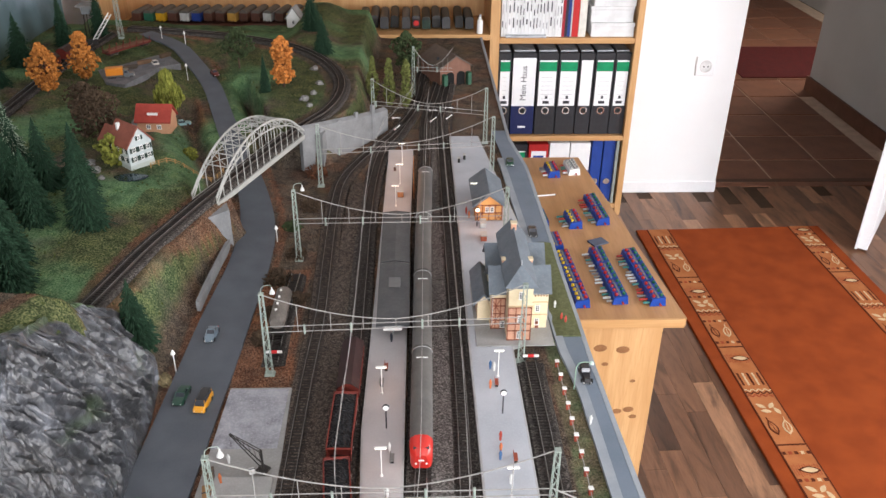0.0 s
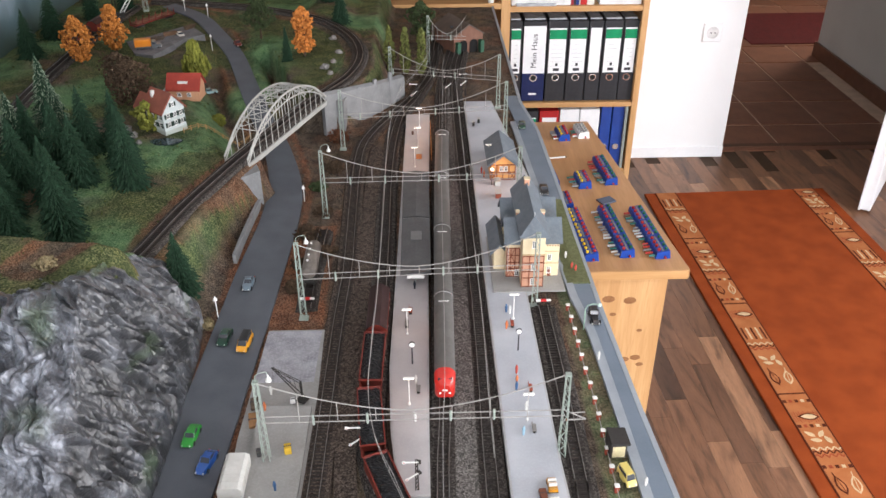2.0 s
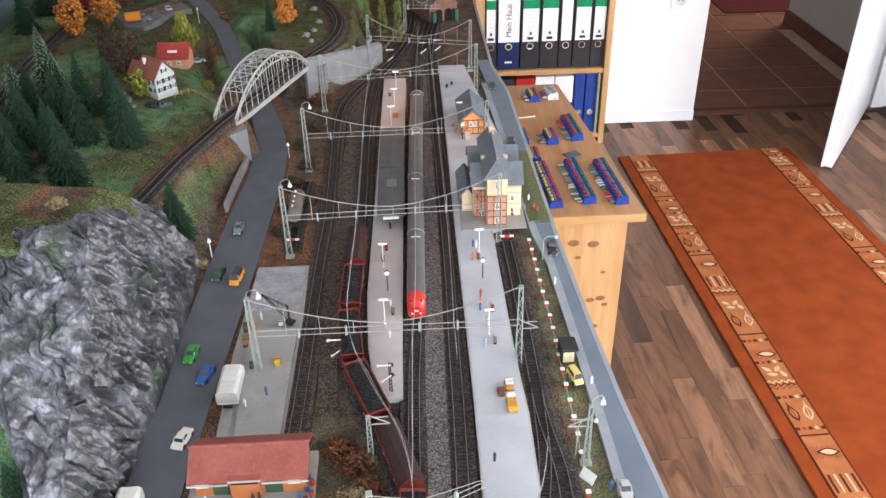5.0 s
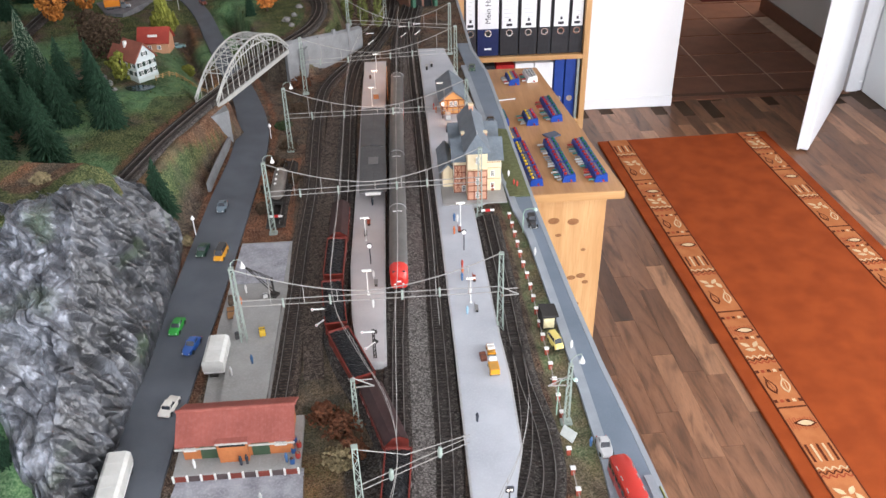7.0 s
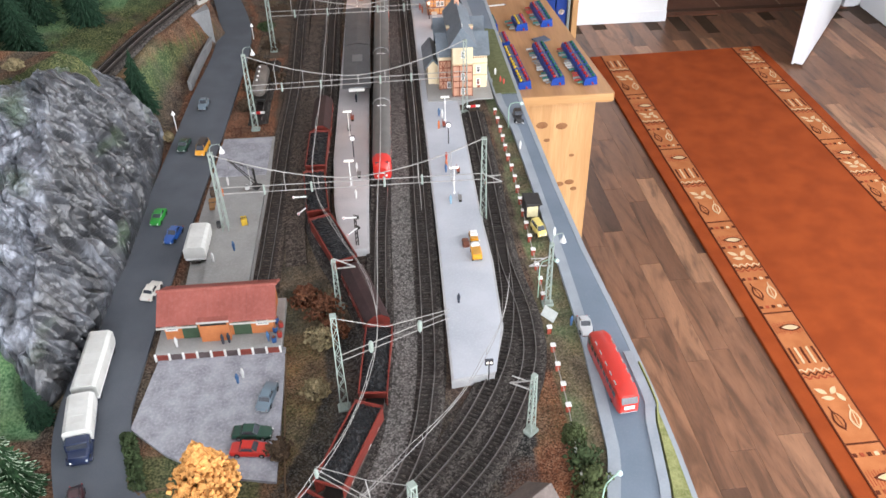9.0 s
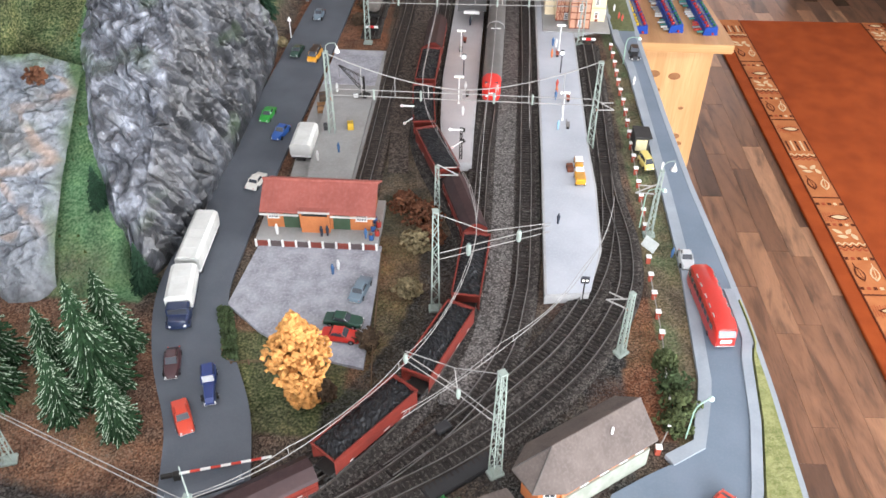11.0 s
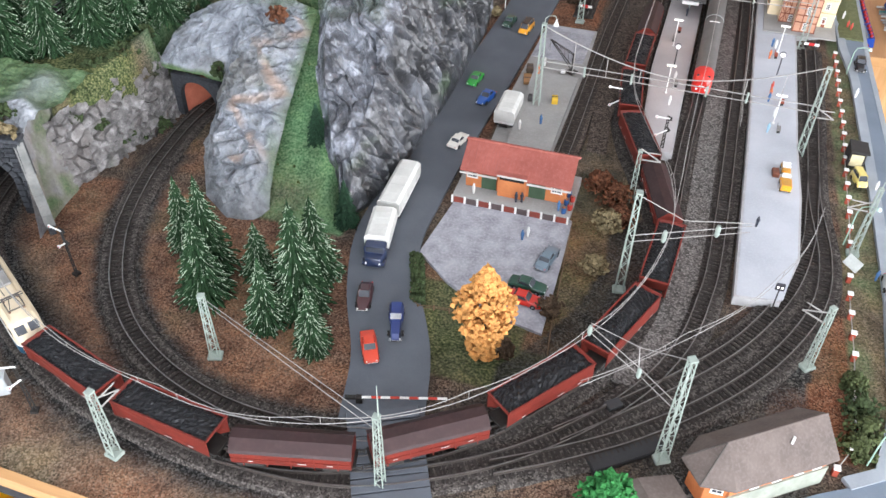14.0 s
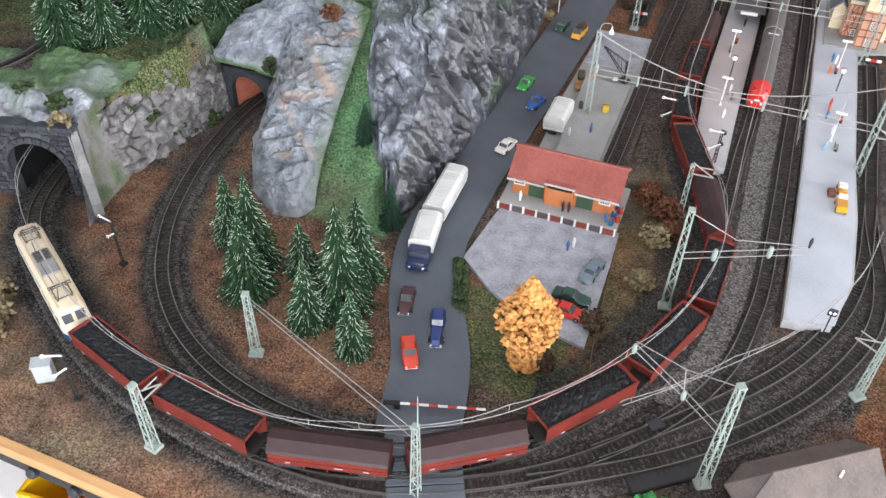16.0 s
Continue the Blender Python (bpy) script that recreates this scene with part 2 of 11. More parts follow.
PINE_SHELF = mat("pine_shelf_wood", (0.56, 0.33, 0.15), (0.46, 0.25, 0.10), (0.38, 0.19, 0.08), rough=0.5, scale=5, fine=24, stretch=(0.7, 9, 9), mix=0.45, bump=0.05)
DESK_WOOD = mat("beech_desk_veneer", (0.46, 0.25, 0.115), (0.37, 0.19, 0.08), (0.30, 0.15, 0.06), rough=0.38, scale=4, fine=30, stretch=(8, 0.8, 8), mix=0.45, bump=0.03)
PLANK = laminate()
TILE = mat("brown_floor_tile", (0.20, 0.085, 0.05), (0.15, 0.06, 0.035), (0.24, 0.11, 0.07), rough=0.4, scale=9, fine=60, mix=0.4, vary=0.12)
GROUT = mat("pale_grout", (0.62, 0.48, 0.38), rough=0.9, scale=20)
SKIRT = mat("tile_skirting", (0.16, 0.07, 0.045), rough=0.4, scale=20)

# floor: a dark joint bed with single laminate strips on it
Mesh().box(-1.4, 3.62, -2.4, 3.56, FLOOR - 0.12, FLOOR - 0.004).to("floor", mat("joint_bed", (0.06, 0.035, 0.02), rough=0.8))
floor = tagged(bpy.data.objects["floor"], "walnut laminate floor of mixed dark and light strips", "floor", kind="structure")
Mesh().box(1.30, 3.4, 3.562, 8.6, FLOOR - 0.12, FLOOR - 0.005).to("hall_floor", GROUT)
hall_floor = tagged(bpy.data.objects["hall_floor"], "brown tiled hall floor with pale joints", "floor", kind="structure")

# walls, butted end to end
wall_north = tagged(Mesh().box(-1.4, 0.87, 3.52, 3.64, FLOOR, CEIL).box(0.87, 1.362, 3.432, 3.64, FLOOR, CEIL).box(2.30, 3.62, 3.52, 3.64, FLOOR, CEIL).box(1.362, 2.30, 3.52, 3.64, FLOOR + 2.05, CEIL).to("wall_north", WALL_WHITE), "white painted wall with a doorway", "wall", kind="structure")
wall_west = tagged(Mesh().box(-1.52, -1.4, -2.4, 3.64, FLOOR, CEIL).to("wall_west", WALL_WHITE), "white painted wall behind the model railway", "wall", kind="structure")
we = Mesh()
for y0, y1, z0, z1 in ((-2.4, -0.95, FLOOR, CEIL), (1.35, 3.52, FLOOR, CEIL), (-0.95, 1.35, FLOOR, 0.0), (-0.95, 1.35, 1.32, CEIL)):
    we.box(3.62, 3.74, y0, y1, z0, z1)
wall_east = tagged(we.to("wall_east", WALL_WHITE), "white painted wall with a wide window", "wall", kind="structure")
ws = Mesh()
for x0, x1, z0, z1 in ((-1.52, -0.45, FLOOR, CEIL), (2.25, 3.74, FLOOR, CEIL), (-0.45, 2.25, FLOOR, 0.0), (-0.45, 2.25, 1.32, CEIL)):
    ws.box(x0, x1, -2.52, -2.4, z0, z1)
wall_south = tagged(ws.to("wall_south", WALL_WHITE), "white painted wall with a wide window", "wall", kind="structure")
tagged(Mesh().box(-1.52, 3.74, -2.52, 3.64, CEIL, CEIL + 0.1).to("ceiling", WALL_WHITE), "plain white ceiling", "ceiling", kind="structure")

# hall beyond the doorway
tagged(Mesh().box(2.42, 2.54, 3.642, 4.88, FLOOR, CEIL).to("wall_hall_east", WALL_GREY), "plain grey-white hall wall", "wall", kind="structure")
tagged(Mesh().box(2.54, 3.4, 4.76, 4.88, FLOOR, CEIL).to("wall_hall_return", WALL_GREY), "plain grey-white hall wall", "wall", kind="structure")
tagged(Mesh().box(1.18, 1.30, 3.642, 8.6, FLOOR, CEIL).to("wall_hall_west", WALL_GREY), "plain grey-white hall wall", "wall", kind="structure")
tagged(Mesh().box(3.4, 3.52, 4.88, 8.6, FLOOR, CEIL).to("wall_hall_far_east", WALL_GREY), "plain grey-white hall wall", "wall", kind="structure")
tagged(Mesh().box(1.18, 3.52, 8.6, 8.72, FLOOR, CEIL).to("wall_hall_end", WALL_GREY), "plain grey-white end wall of the hall", "wall", kind="structure")
tagged(Mesh().box(1.18, 3.52, 3.642, 8.72, CEIL, CEIL + 0.1).to("hall_ceiling", WALL_WHITE), "plain white hall ceiling", "ceiling", kind="structure")
tagged(Mesh().box(2.406, 2.42, 3.642, 4.894, FLOOR, FLOOR + 0.09).box(2.42, 3.4, 4.88, 4.894, FLOOR, FLOOR + 0.09).to("baseboard", SKIRT), "brown tile skirting along the hall wall", "skirting", kind="structure")
tagged(Mesh().box(1.36, 2.30, 3.53, 3.566, FLOOR - 0.02, FLOOR + 0.003, c=0.001).to("threshold", mat("dark_wood_sill", (0.10, 0.05, 0.03), rough=0.5)), "dark wooden threshold strip", "threshold", kind="structure")
hall_rug = thing("hall_rug", pose(2.62, 5.45, FLOOR), "dark red woven runner on the hall tiles", "rug")
Mesh().box(-0.52, 0.45, -0.33, 0.38, 0, 0.008, c=0.003).to("carpet", mat("dark_red_wool", (0.085, 0.008, 0.008), (0.06, 0.006, 0.006), rough=0.95, scale=30, fine=500, bump=0.4), hall_rug)
cab = thing("hall_cabinet", pose(2.55, 7.6, FLOOR), "white hall cabinet with a plain front", "cabinet")
Mesh().box(-0.4, 0.05, 0, 0.4, 0.06, 0.8, c=0.004).to("body", WHITE_LACQUER, cab)
Mesh().box(-0.39, 0.04, -0.018, 0, 0.08, 0.78, c=0.003).to("door", WHITE_LACQUER, cab)
for px in (-0.36, 0.0):
    Mesh().box(px, px + 0.04, 0.03, 0.37, 0, 0.06).to("leg", SKIRT, cab)

# door leaf, standing open into the room
door = tagged(thing("door_1", pose(2.26, 3.50, FLOOR, 0, 0, 180 + 53.5), "white room door standing open", "door"), kind="structure")
Mesh().box(0, 0.80, -0.02, 0.02, 0.012, 2.03, c=0.002).to("leaf", WHITE_LACQUER, door)
Mesh().box(0.795, 0.812, -0.026, -0.016, 0.012, 2.03, c=0.001).to("rebate", WHITE_LACQUER, door)
hd = Mesh().cyl((0.74, -0.02, 1.05), (0.74, -0.06, 1.05), 0.009, 10).cyl((0.75, -0.06, 1.05), (0.62, -0.06, 1.05), 0.009, 10).box(0.72, 0.76, -0.026, -0.02, 0.93, 1.12, c=0.002)
hd.to("handle", mat("brushed_steel", (0.6, 0.6, 0.6), rough=0.3, metal=1.0), door)
for hz in (0.25, 1.75):
    Mesh().cyl((0, -0.024, hz), (0, -0.024, hz + 0.07), 0.008, 10).to("hinge", mat("brushed_steel", (0.6, 0.6, 0.6), rough=0.3, metal=1.0), door)
tagged(Mesh().box(2.30, 2.36, 3.50, 3.52, FLOOR, FLOOR + 2.11).to("door_trim", WHITE_LACQUER), "white door casing", "trim", kind="structure")
tagged(Mesh().box(2.36, 2.384, 3.506, 3.52, FLOOR, FLOOR + 0.05, c=0.003).to("baseboard", WHITE_LACQUER), "white skirting board", "skirting", kind="structure")

tagged(Mesh().box(0.87, 1.364, 3.424, 3.432, FLOOR, FLOOR + 0.055, c=0.002).to("baseboard", WHITE_LACQUER), "low white skirting board", "skirting", kind="structure")
tagged(Mesh().box(2.385, 2.50, 2.70, 3.50, FLOOR, CEIL).to("wall_return", WALL_WHITE), "white painted return wall beside the open door", "wall", kind="structure")

# wall socket
socket = thing("wall_socket", pose(1.222, 3.432, -0.185, 90), "white square wall socket", "socket")
Mesh().box(-0.042, 0.042, -0.042, 0.042, 0, 0.009, c=0.004).to("plate", WHITE_LACQUER, socket)
Mesh().lathe([(0.027, 0.009), (0.027, 0.012), (0.022, 0.013), (0.021, 0.0095)], n=24).to("cup", mat("socket_plastic", (0.72, 0.72, 0.72), rough=0.4), socket, smooth=True)
# black discs on the cup, standing for the shade in its holes
for sx in (-0.009, 0.009):
    Mesh().cyl((sx, 0, 0.0135), (sx, 0, 0.0137), 0.0035, 10).to("hole", mat("hole_shade_black", (0.02, 0.02, 0.02)), socket)

# long runner rug
RUG = mat("terracotta_rug_pile", (0.285, 0.058, 0.014), (0.225, 0.043, 0.011), (0.185, 0.034, 0.009), rough=0.97, scale=11, fine=700, bump=0.5, mix=0.5, spec=0.1)
RUG_BAND = mat("ochre_rug_band", (0.42, 0.155, 0.060), (0.35, 0.12, 0.042), (0.30, 0.10, 0.035), rough=0.97, scale=24, fine=600, bump=0.5, spec=0.1)
RUG_DARK = mat("dark_brown_rug_yarn", (0.10, 0.025, 0.012), rough=0.97, scale=60, fine=600, spec=0.1)
RUG_RED = mat("russet_rug_yarn", (0.33, 0.07, 0.03), rough=0.97, scale=60, fine=600, spec=0.1)
RUG_PALE = mat("cream_rug_yarn", (0.62, 0.45, 0.27), rough=0.97, scale=60, fine=600, spec=0.1)
rug = thing("runner_rug", pose(1.30, 3.055, FLOOR, 0, 0, 1.9), "terracotta runner rug with ochre bands of leaf and wave motifs", "rug")
HALFW, RUGLEN = 0.398, 2.9
Mesh().box(-HALFW, HALFW, -RUGLEN, 0, 0, 0.010, c=0.003).to("carpet", RUG, rug)
for sx in (-1, 1):
    b0, b1 = (sx * 0.264, sx * 0.348)
    x0, x1 = min(b0, b1), max(b0, b1)
    Mesh().box(x0, x1, -RUGLEN + 0.004, -0.004, 0.010, 0.0115).to("band", RUG_BAND, rug, "ochre band with motifs")
    for ex in (x0 - 0.004, x1):
        Mesh().box(ex, ex + 0.004, -RUGLEN + 0.004, -0.004, 0.010, 0.0122).to("border_line", RUG_DARK, rug)

LEAF = [(0, -0.032), (0.011, -0.016), (0.014, 0.0), (0.010, 0.016), (0, 0.034), (-0.010, 0.016), (-0.014, 0.0), (-0.011, -0.016)]


def rug_motif(kind, cx, cy):
    """One woven motif of the rug's band, as thin raised yarn."""
    z0, z1 = 0.0115, 0.0126
    rz = (x0 + x1) / 2
    m = Matrix.Translation((cx, cy, 0))
    if kind == "leaf":
        for px, edge, tilt in ((-0.021, RUG_DARK, 6), (0.021, RUG_PALE, -8)):
            r = m @ Matrix.Translation((px, 0, 0)) @ Matrix.Rotation(radians(tilt), 4, "Z")
            Mesh().prism(LEAF, z0, z1, r).box(-0.0012, 0.0012, 0.030, 0.046, z0, z1, r).to("leaf_motif", edge, rug)
            Mesh().prism([(a * 0.66, b * 0.74) for a, b in LEAF], z1, z1 + 0.0005, r).to("leaf_motif", RUG_BAND, rug)
            Mesh().box(-0.0009, 0.0009, -0.020, 0.022, z1 + 0.0005, z1 + 0.0009, r).to("leaf_vein", edge, rug)
    elif kind == "waves":
        for k, mt in enumerate((RUG_RED, RUG_DARK, RUG_PALE)):
            w = Mesh()
            ln = np.array([(cx - 0.041 + 0.082 * i / 30, cy + (k - 1) * 0.013 + 0.005 * math.sin(i * 0.85), z0) for i in range(31)])
            sweep(w, ln, [(-0.002, 0), (0.002, 0), (0.002, 0.001), (-0.002, 0.001)])
            w.to("wave_motif", mt, rug)
    elif kind == "bars":
        for k in range(-2, 3):
            Mesh().box(cx + k * 0.016 - 0.003, cx + k * 0.016 + 0.003, cy - 0.03, cy + 0.03, z0, z1).to("bar_motif", RUG_PALE if k % 2 else RUG_DARK, rug)
    elif kind == "squares":
        for k, mt in zip(range(-2, 3), (RUG_DARK, RUG_RED, RUG_DARK, RUG_PALE, RUG_DARK)):
            Mesh().box(cx + k * 0.018 - 0.005, cx + k * 0.018 + 0.005, cy - 0.005, cy + 0.006, z0, z1).to("square_motif", mt, rug)
    elif kind == "hatch":
        for k in range(-5, 6):
            Mesh().box(cx + k * 0.0072 - 0.0010, cx + k * 0.0072 + 0.0010, cy - 0.024 + 0.003 * (k % 3), cy + 0.024 - 0.004 * (k % 2), z0, z1 - 0.0005).to("hatch_motif", RUG_RED, rug)
        r = m @ Matrix.Translation((0.008, 0, 0)) @ Matrix.Rotation(radians(86), 4, "Z")
        Mesh().prism(LEAF, z1 - 0.0005, z1, r).to("leaf_motif", RUG_DARK, rug)
        Mesh().prism([(a * 0.70, b * 0.72) for a, b in LEAF], z1, z1 + 0.0005, r).to("leaf_motif", RUG_PALE, rug)
    elif kind == "petals":
        for px, py, a in ((-0.02, 0.012, 50), (0.012, 0.012, -40), (-0.012, -0.012, 80), (0.022, -0.012, 20)):
            Mesh().prism([(u * 0.55, v * 0.5) for u, v in LEAF], z0, z1, m @ Matrix.Translation((px, py, 0)) @ Matrix.Rotation(radians(a), 4, "Z")).to("petal_motif", RUG_PALE, rug)
    elif kind == "line":
        Mesh().box(cx - 0.041, cx + 0.041, cy - 0.002, cy + 0.003, z0, z1).to("line_motif", RUG_DARK, rug)


ORDER = (("bars", 0.0), ("waves", 0.068), ("petals", 0.141), ("leaf", 0.225), ("line", 0.298), ("squares", 0.331), ("hatch", 0.398), ("squares", 0.435), ("petals", 0.479), ("waves", 0.537), ("squares", 0.591), ("leaf", 0.656), ("squares", 0.717), ("line", 0.743), ("hatch", 0.806))
for sx, first in ((-1, 0.095), (1, -0.36)):
    for turn in range(4):
        for kind, along in ORDER:
            cy = -(first + turn * 0.913 + along)
            if -RUGLEN + 0.05 < cy < -0.03:
                rug_motif(kind, sx * 0.306, cy)

# ---- bookcase ----
bookcase = thing("bookcase", pose(0, 3.2, 0), "tall open pine bookcase filled with binders and books", "bookcase")
for x0, x1 in ((-1.24, -1.215), (0.268, 0.306), (0.842, 0.868)):
    Mesh().box(x0, x1, 0, 0.315, FLOOR, 1.25, c=0.002).to("upright", PINE, bookcase)
for x0, x1, zs in ((0.306, 0.842, (-0.752, -0.436, -0.026, 0.33, 0.7, 1.22)), (-1.215, 0.268, (-0.45, -0.012, 0.36, 0.8, 1.22))):
    for z in zs:
        Mesh().box(x0, x1, 0.003 if x0 > 0 else 0.0, 0.305, z, z + 0.022, c=0.0015).to("shelf_board", PINE_SHELF, bookcase)
    Mesh().box(x0, x1, 0.305, 0.315, FLOOR, 1.25).to("back_panel", PINE, bookcase)

BLACK_CARD = mat("black_binder_card", (0.022, 0.022, 0.026), (0.03, 0.03, 0.034), rough=0.55, scale=60, fine=500, bump=0.1)
BLUE_CARD = mat("navy_binder_card", (0.012, 0.02, 0.09), rough=0.5, scale=60)
PAPER = mat("white_paper_label", (0.80, 0.81, 0.82), (0.76, 0.77, 0.79), rough=0.8, scale=30, mix=0.2)
GREEN_PAPER = mat("green_label_band", (0.0, 0.27, 0.11), rough=0.7, scale=30, mix=0.2)
STEEL = mat("nickel_ring", (0.7, 0.7, 0.7), rough=0.25, metal=1.0)
INK = mat("dark_print_ink", (0.05, 0.05, 0.06), rough=0.7)
RED_PRINT = mat("red_print", (0.55, 0.03, 0.03), rough=0.6)
FOIL = mat("clear_pocket_film", (0.45, 0.47, 0.50), (0.30, 0.32, 0.34), rough=0.15, scale=40, fine=90, bump=0.6, spec=0.8)


def lettering(name, body, size, m, material, parent):
    """Lettering as a thin mesh, with the built-in font."""
    cu = bpy.data.curves.new(name, "FONT")
    cu.body, cu.size, cu.extrude, cu.align_x, cu.align_y = body, size, 0.0002, "CENTER", "CENTER"
    tmp = bpy.data.objects.new(name, cu)
    me = bpy.data.meshes.new_from_object(tmp)
    me.materials.clear()
    me.materials.append(material)
    bpy.data.objects.remove(tmp)
    ob = new(name, me)
    ob.matrix_world = m
    ob.parent = parent
    return ob


def binder(x, y, z, w, h, lean, style):
    label = {"green": "black lever-arch binder with a white and green spine label", "home": "black and navy binder with a lettered white spine label", "plain": "narrow black binder with a plain white spine label"}[style]
    b = thing("binder", pose(x, y, z, 0, lean, 0), label, "binder", "binders on the shelf")
    d = 0.27
    Mesh().box(0, w, 0, d, 0, h, c=0.002).to("case", BLACK_CARD, b)
    Mesh().box(0.006, w - 0.006, 0.02, d - 0.01, h, h + 0.006).to("paper_block", FOIL, b, "clear pockets and paper")
    if style == "home":
        Mesh().box(0.0005, w - 0.0005, -0.0012, 0, 0.004, 0.125).to("lower_spine", BLUE_CARD, b, "navy lower spine")
        Mesh().box(0.002, w - 0.002, -0.002, 0, 0.125, h - 0.02).to("spine_label", PAPER, b)
        lettering("lettering", "Mein Haus", 0.034, b.matrix_world @ pose(w / 2, -0.0026, h * 0.64, 90, 0, 0) @ pose(0, 0, 0, 0, 0, 90), INK, b).matrix_parent_inverse = b.matrix_world.inverted()
        Mesh().prism([(w / 2 - 0.018, 0.044), (w / 2 + 0.018, 0.044), (w / 2 + 0.006, 0.060), (w / 2 - 0.008, 0.056)], 0, 0.001, pose(0, 0, 0, 90, 0, 0)).to("mark", RED_PRINT, b, "red printed mark")
        Mesh().box(w / 2 - 0.016, w / 2 + 0.016, -0.0022, -0.0012, 0.030, 0.038).to("mark", PAPER, b)
    else:
        x0, x1 = 0.008, w - 0.006
        Mesh().box(x0, x1, -0.001, 0, 0.125, h - 0.03).to("spine_label", PAPER, b)
        if style == "green":
            Mesh().box(x0, x1, -0.0018, -0.001, h - 0.075, h - 0.036).to("colour_band", GREEN_PAPER, b, "green printed band")
            for k in range(6):
                Mesh().box(x0 + 0.01, x1 - 0.012, -0.0016, -0.001, h - 0.10 - k * 0.018, h - 0.0992 - k * 0.018).to("ruled_line", mat("grey_print", (0.4, 0.4, 0.42)), b)
            Mesh().box(w / 2 - 0.013, w / 2 + 0.013, -0.0016, -0.001, 0.134, 0.146).to("printed_block", INK, b)
            Mesh().box(w / 2 - 0.004, w / 2 + 0.006, -0.0016, -0.001, 0.155, 0.168).to("printed_block", INK, b)
    ring = Mesh()
    ring.lathe([(0.016, 0.0), (0.016, 0.003), (0.0115, 0.003), (0.0115, 0.0005)], n=20, m=Matrix.Translation((w / 2, -0.0005, 0.105)) @ Matrix.Rotation(radians(90), 4, "X"))
    ring.to("finger_ring", STEEL, b, smooth=True)
    # black disc inside the ring, painting the hole's shade
    Mesh().cyl((w / 2, -0.0022, 0.105), (w / 2, -0.0005, 0.105), 0.011, 16).to("finger_hole", mat("hole_shade_black", (0.02, 0.02, 0.02)), b)
    return b


Y = 3.222
Z = -0.413
for x, w, style in ((0.309, 0.052, "green"), (0.366, 0.096, "home"), (0.467, 0.083, "green"), (0.553, 0.080, "green"), (0.636, 0.060, "plain"), (0.699, 0.078, "green"), (0.779, 0.062, "green")):
    binder(x, Y, Z, w, 0.345, 0.0, style)

CARD_COLS = {"black": BLACK_CARD, "red": mat("red_card", (0.45, 0.02, 0.02), rough=0.5), "white": PAPER, "blue": mat("blue_card", (0.02, 0.06, 0.30), rough=0.45)}
for x, w, h, col, lab in ((0.312, 0.055, 0.26, "black", "black lever-arch binder on the lower shelf"), (0.372, 0.075, 0.27, "black", "black binder with a green banded label"), (0.452, 0.085, 0.27, "red", "red binder with a white label"), (0.541, 0.085, 0.275, "white", "white document box with a blue band"), (0.630, 0.085, 0.275, "white", "white document box with a blue band"), (0.722, 0.045, 0.30, "blue", "bright blue lever-arch binder"), (0.772, 0.050, 0.31, "blue", "bright blue lever-arch binder")):
    b = thing("file_binder", pose(x, 3.225, -0.73), lab, "binder", "binders on the lower shelf")
    Mesh().box(0, w, 0, 0.26, 0, h, c=0.002).to("case", CARD_COLS[col], b)
    if col != "blue":
        Mesh().box(0.012, w - 0.010, -0.001, 0, 0.12 if col != "white" else 0.155, h - 0.03).to("spine_label", PAPER, b)
    if col == "black" and w > 0.06:
        Mesh().box(0.012, w - 0.010, -0.0018, -0.001, h - 0.07, h - 0.035).to("colour_band", GREEN_PAPER, b)
    if col == "white":
        Mesh().box(0.0, w, -0.0016, 0, 0.105, 0.15).to("blue_band", CARD_COLS["blue"], b)
    if col == "red":
        Mesh().box(0.02, w - 0.02, -0.0018, -0.001, h - 0.07, h - 0.05).to("printed_block", CARD_COLS["blue"], b)
    if col == "blue":
        Mesh().lathe([(0.014, 0.0), (0.014, 0.003), (0.010, 0.003)], n=16, m=Matrix.Translation((w / 2, -0.0005, 0.10)) @ Matrix.Rotation(radians(90), 4, "X")).to("finger_ring", STEEL, b)
lp = thing("leaning_board", pose(0.822, 3.21, -0.73), "thin grey board leaning at the shelf side", "board")
Mesh().box(0, 0.012, 0, 0.26, 0, 0.29, c=0.001).to("panel", mat("grey_board", (0.30, 0.33, 0.30), rough=0.6), lp)

# upper shelf: white magazines, coloured books, white boxes
rnd = random.Random(4)
x = 0.312
while x < 0.545:
    w = rnd.uniform(0.011, 0.017)
    h = rnd.uniform(0.235, 0.25)
    b = thing("magazine", pose(x, 3.222, -0.004), "white-backed magazine standing on the shelf", "magazine", "magazines on the shelf")
    Mesh().box(0, w - 0.0008, 0, 0.2, 0, h, c=0.0008).to("cover", mat("white_magazine", (0.72, 0.73, 0.74), (0.66, 0.67, 0.68), rough=0.45, vary=0.08), b)
    for k in range(3):
        zz = 0.03 + k * 0.05 + rnd.uniform(0, 0.02)
        Mesh().box(w * 0.3, w * 0.62, -0.0005, 0, zz, zz + rnd.uniform(0.02, 0.04)).to("printed_bar", INK if rnd.random() < 0.6 else mat("grey_print", (0.4, 0.4, 0.42)), b)
    x += w
for w, col in ((0.012, (0.35, 0.02, 0.03)), (0.010, (0.03, 0.03, 0.05)), (0.012, (0.02, 0.05, 0.22)), (0.006, (0.6, 0.6, 0.6)), (0.026, (0.50, 0.02, 0.02)), (0.030, (0.72, 0.70, 0.64))):
    b = thing("book", pose(x, 3.222, -0.004), "upright book with a coloured spine", "book", "books on the shelf")
    Mesh().box(0, w - 0.0008, 0, 0.2, 0, 0.25, c=0.001).to("cover", mat("book_%d" % int(col[0] * 100 + col[2] * 10), col, rough=0.45), b)
    x += w
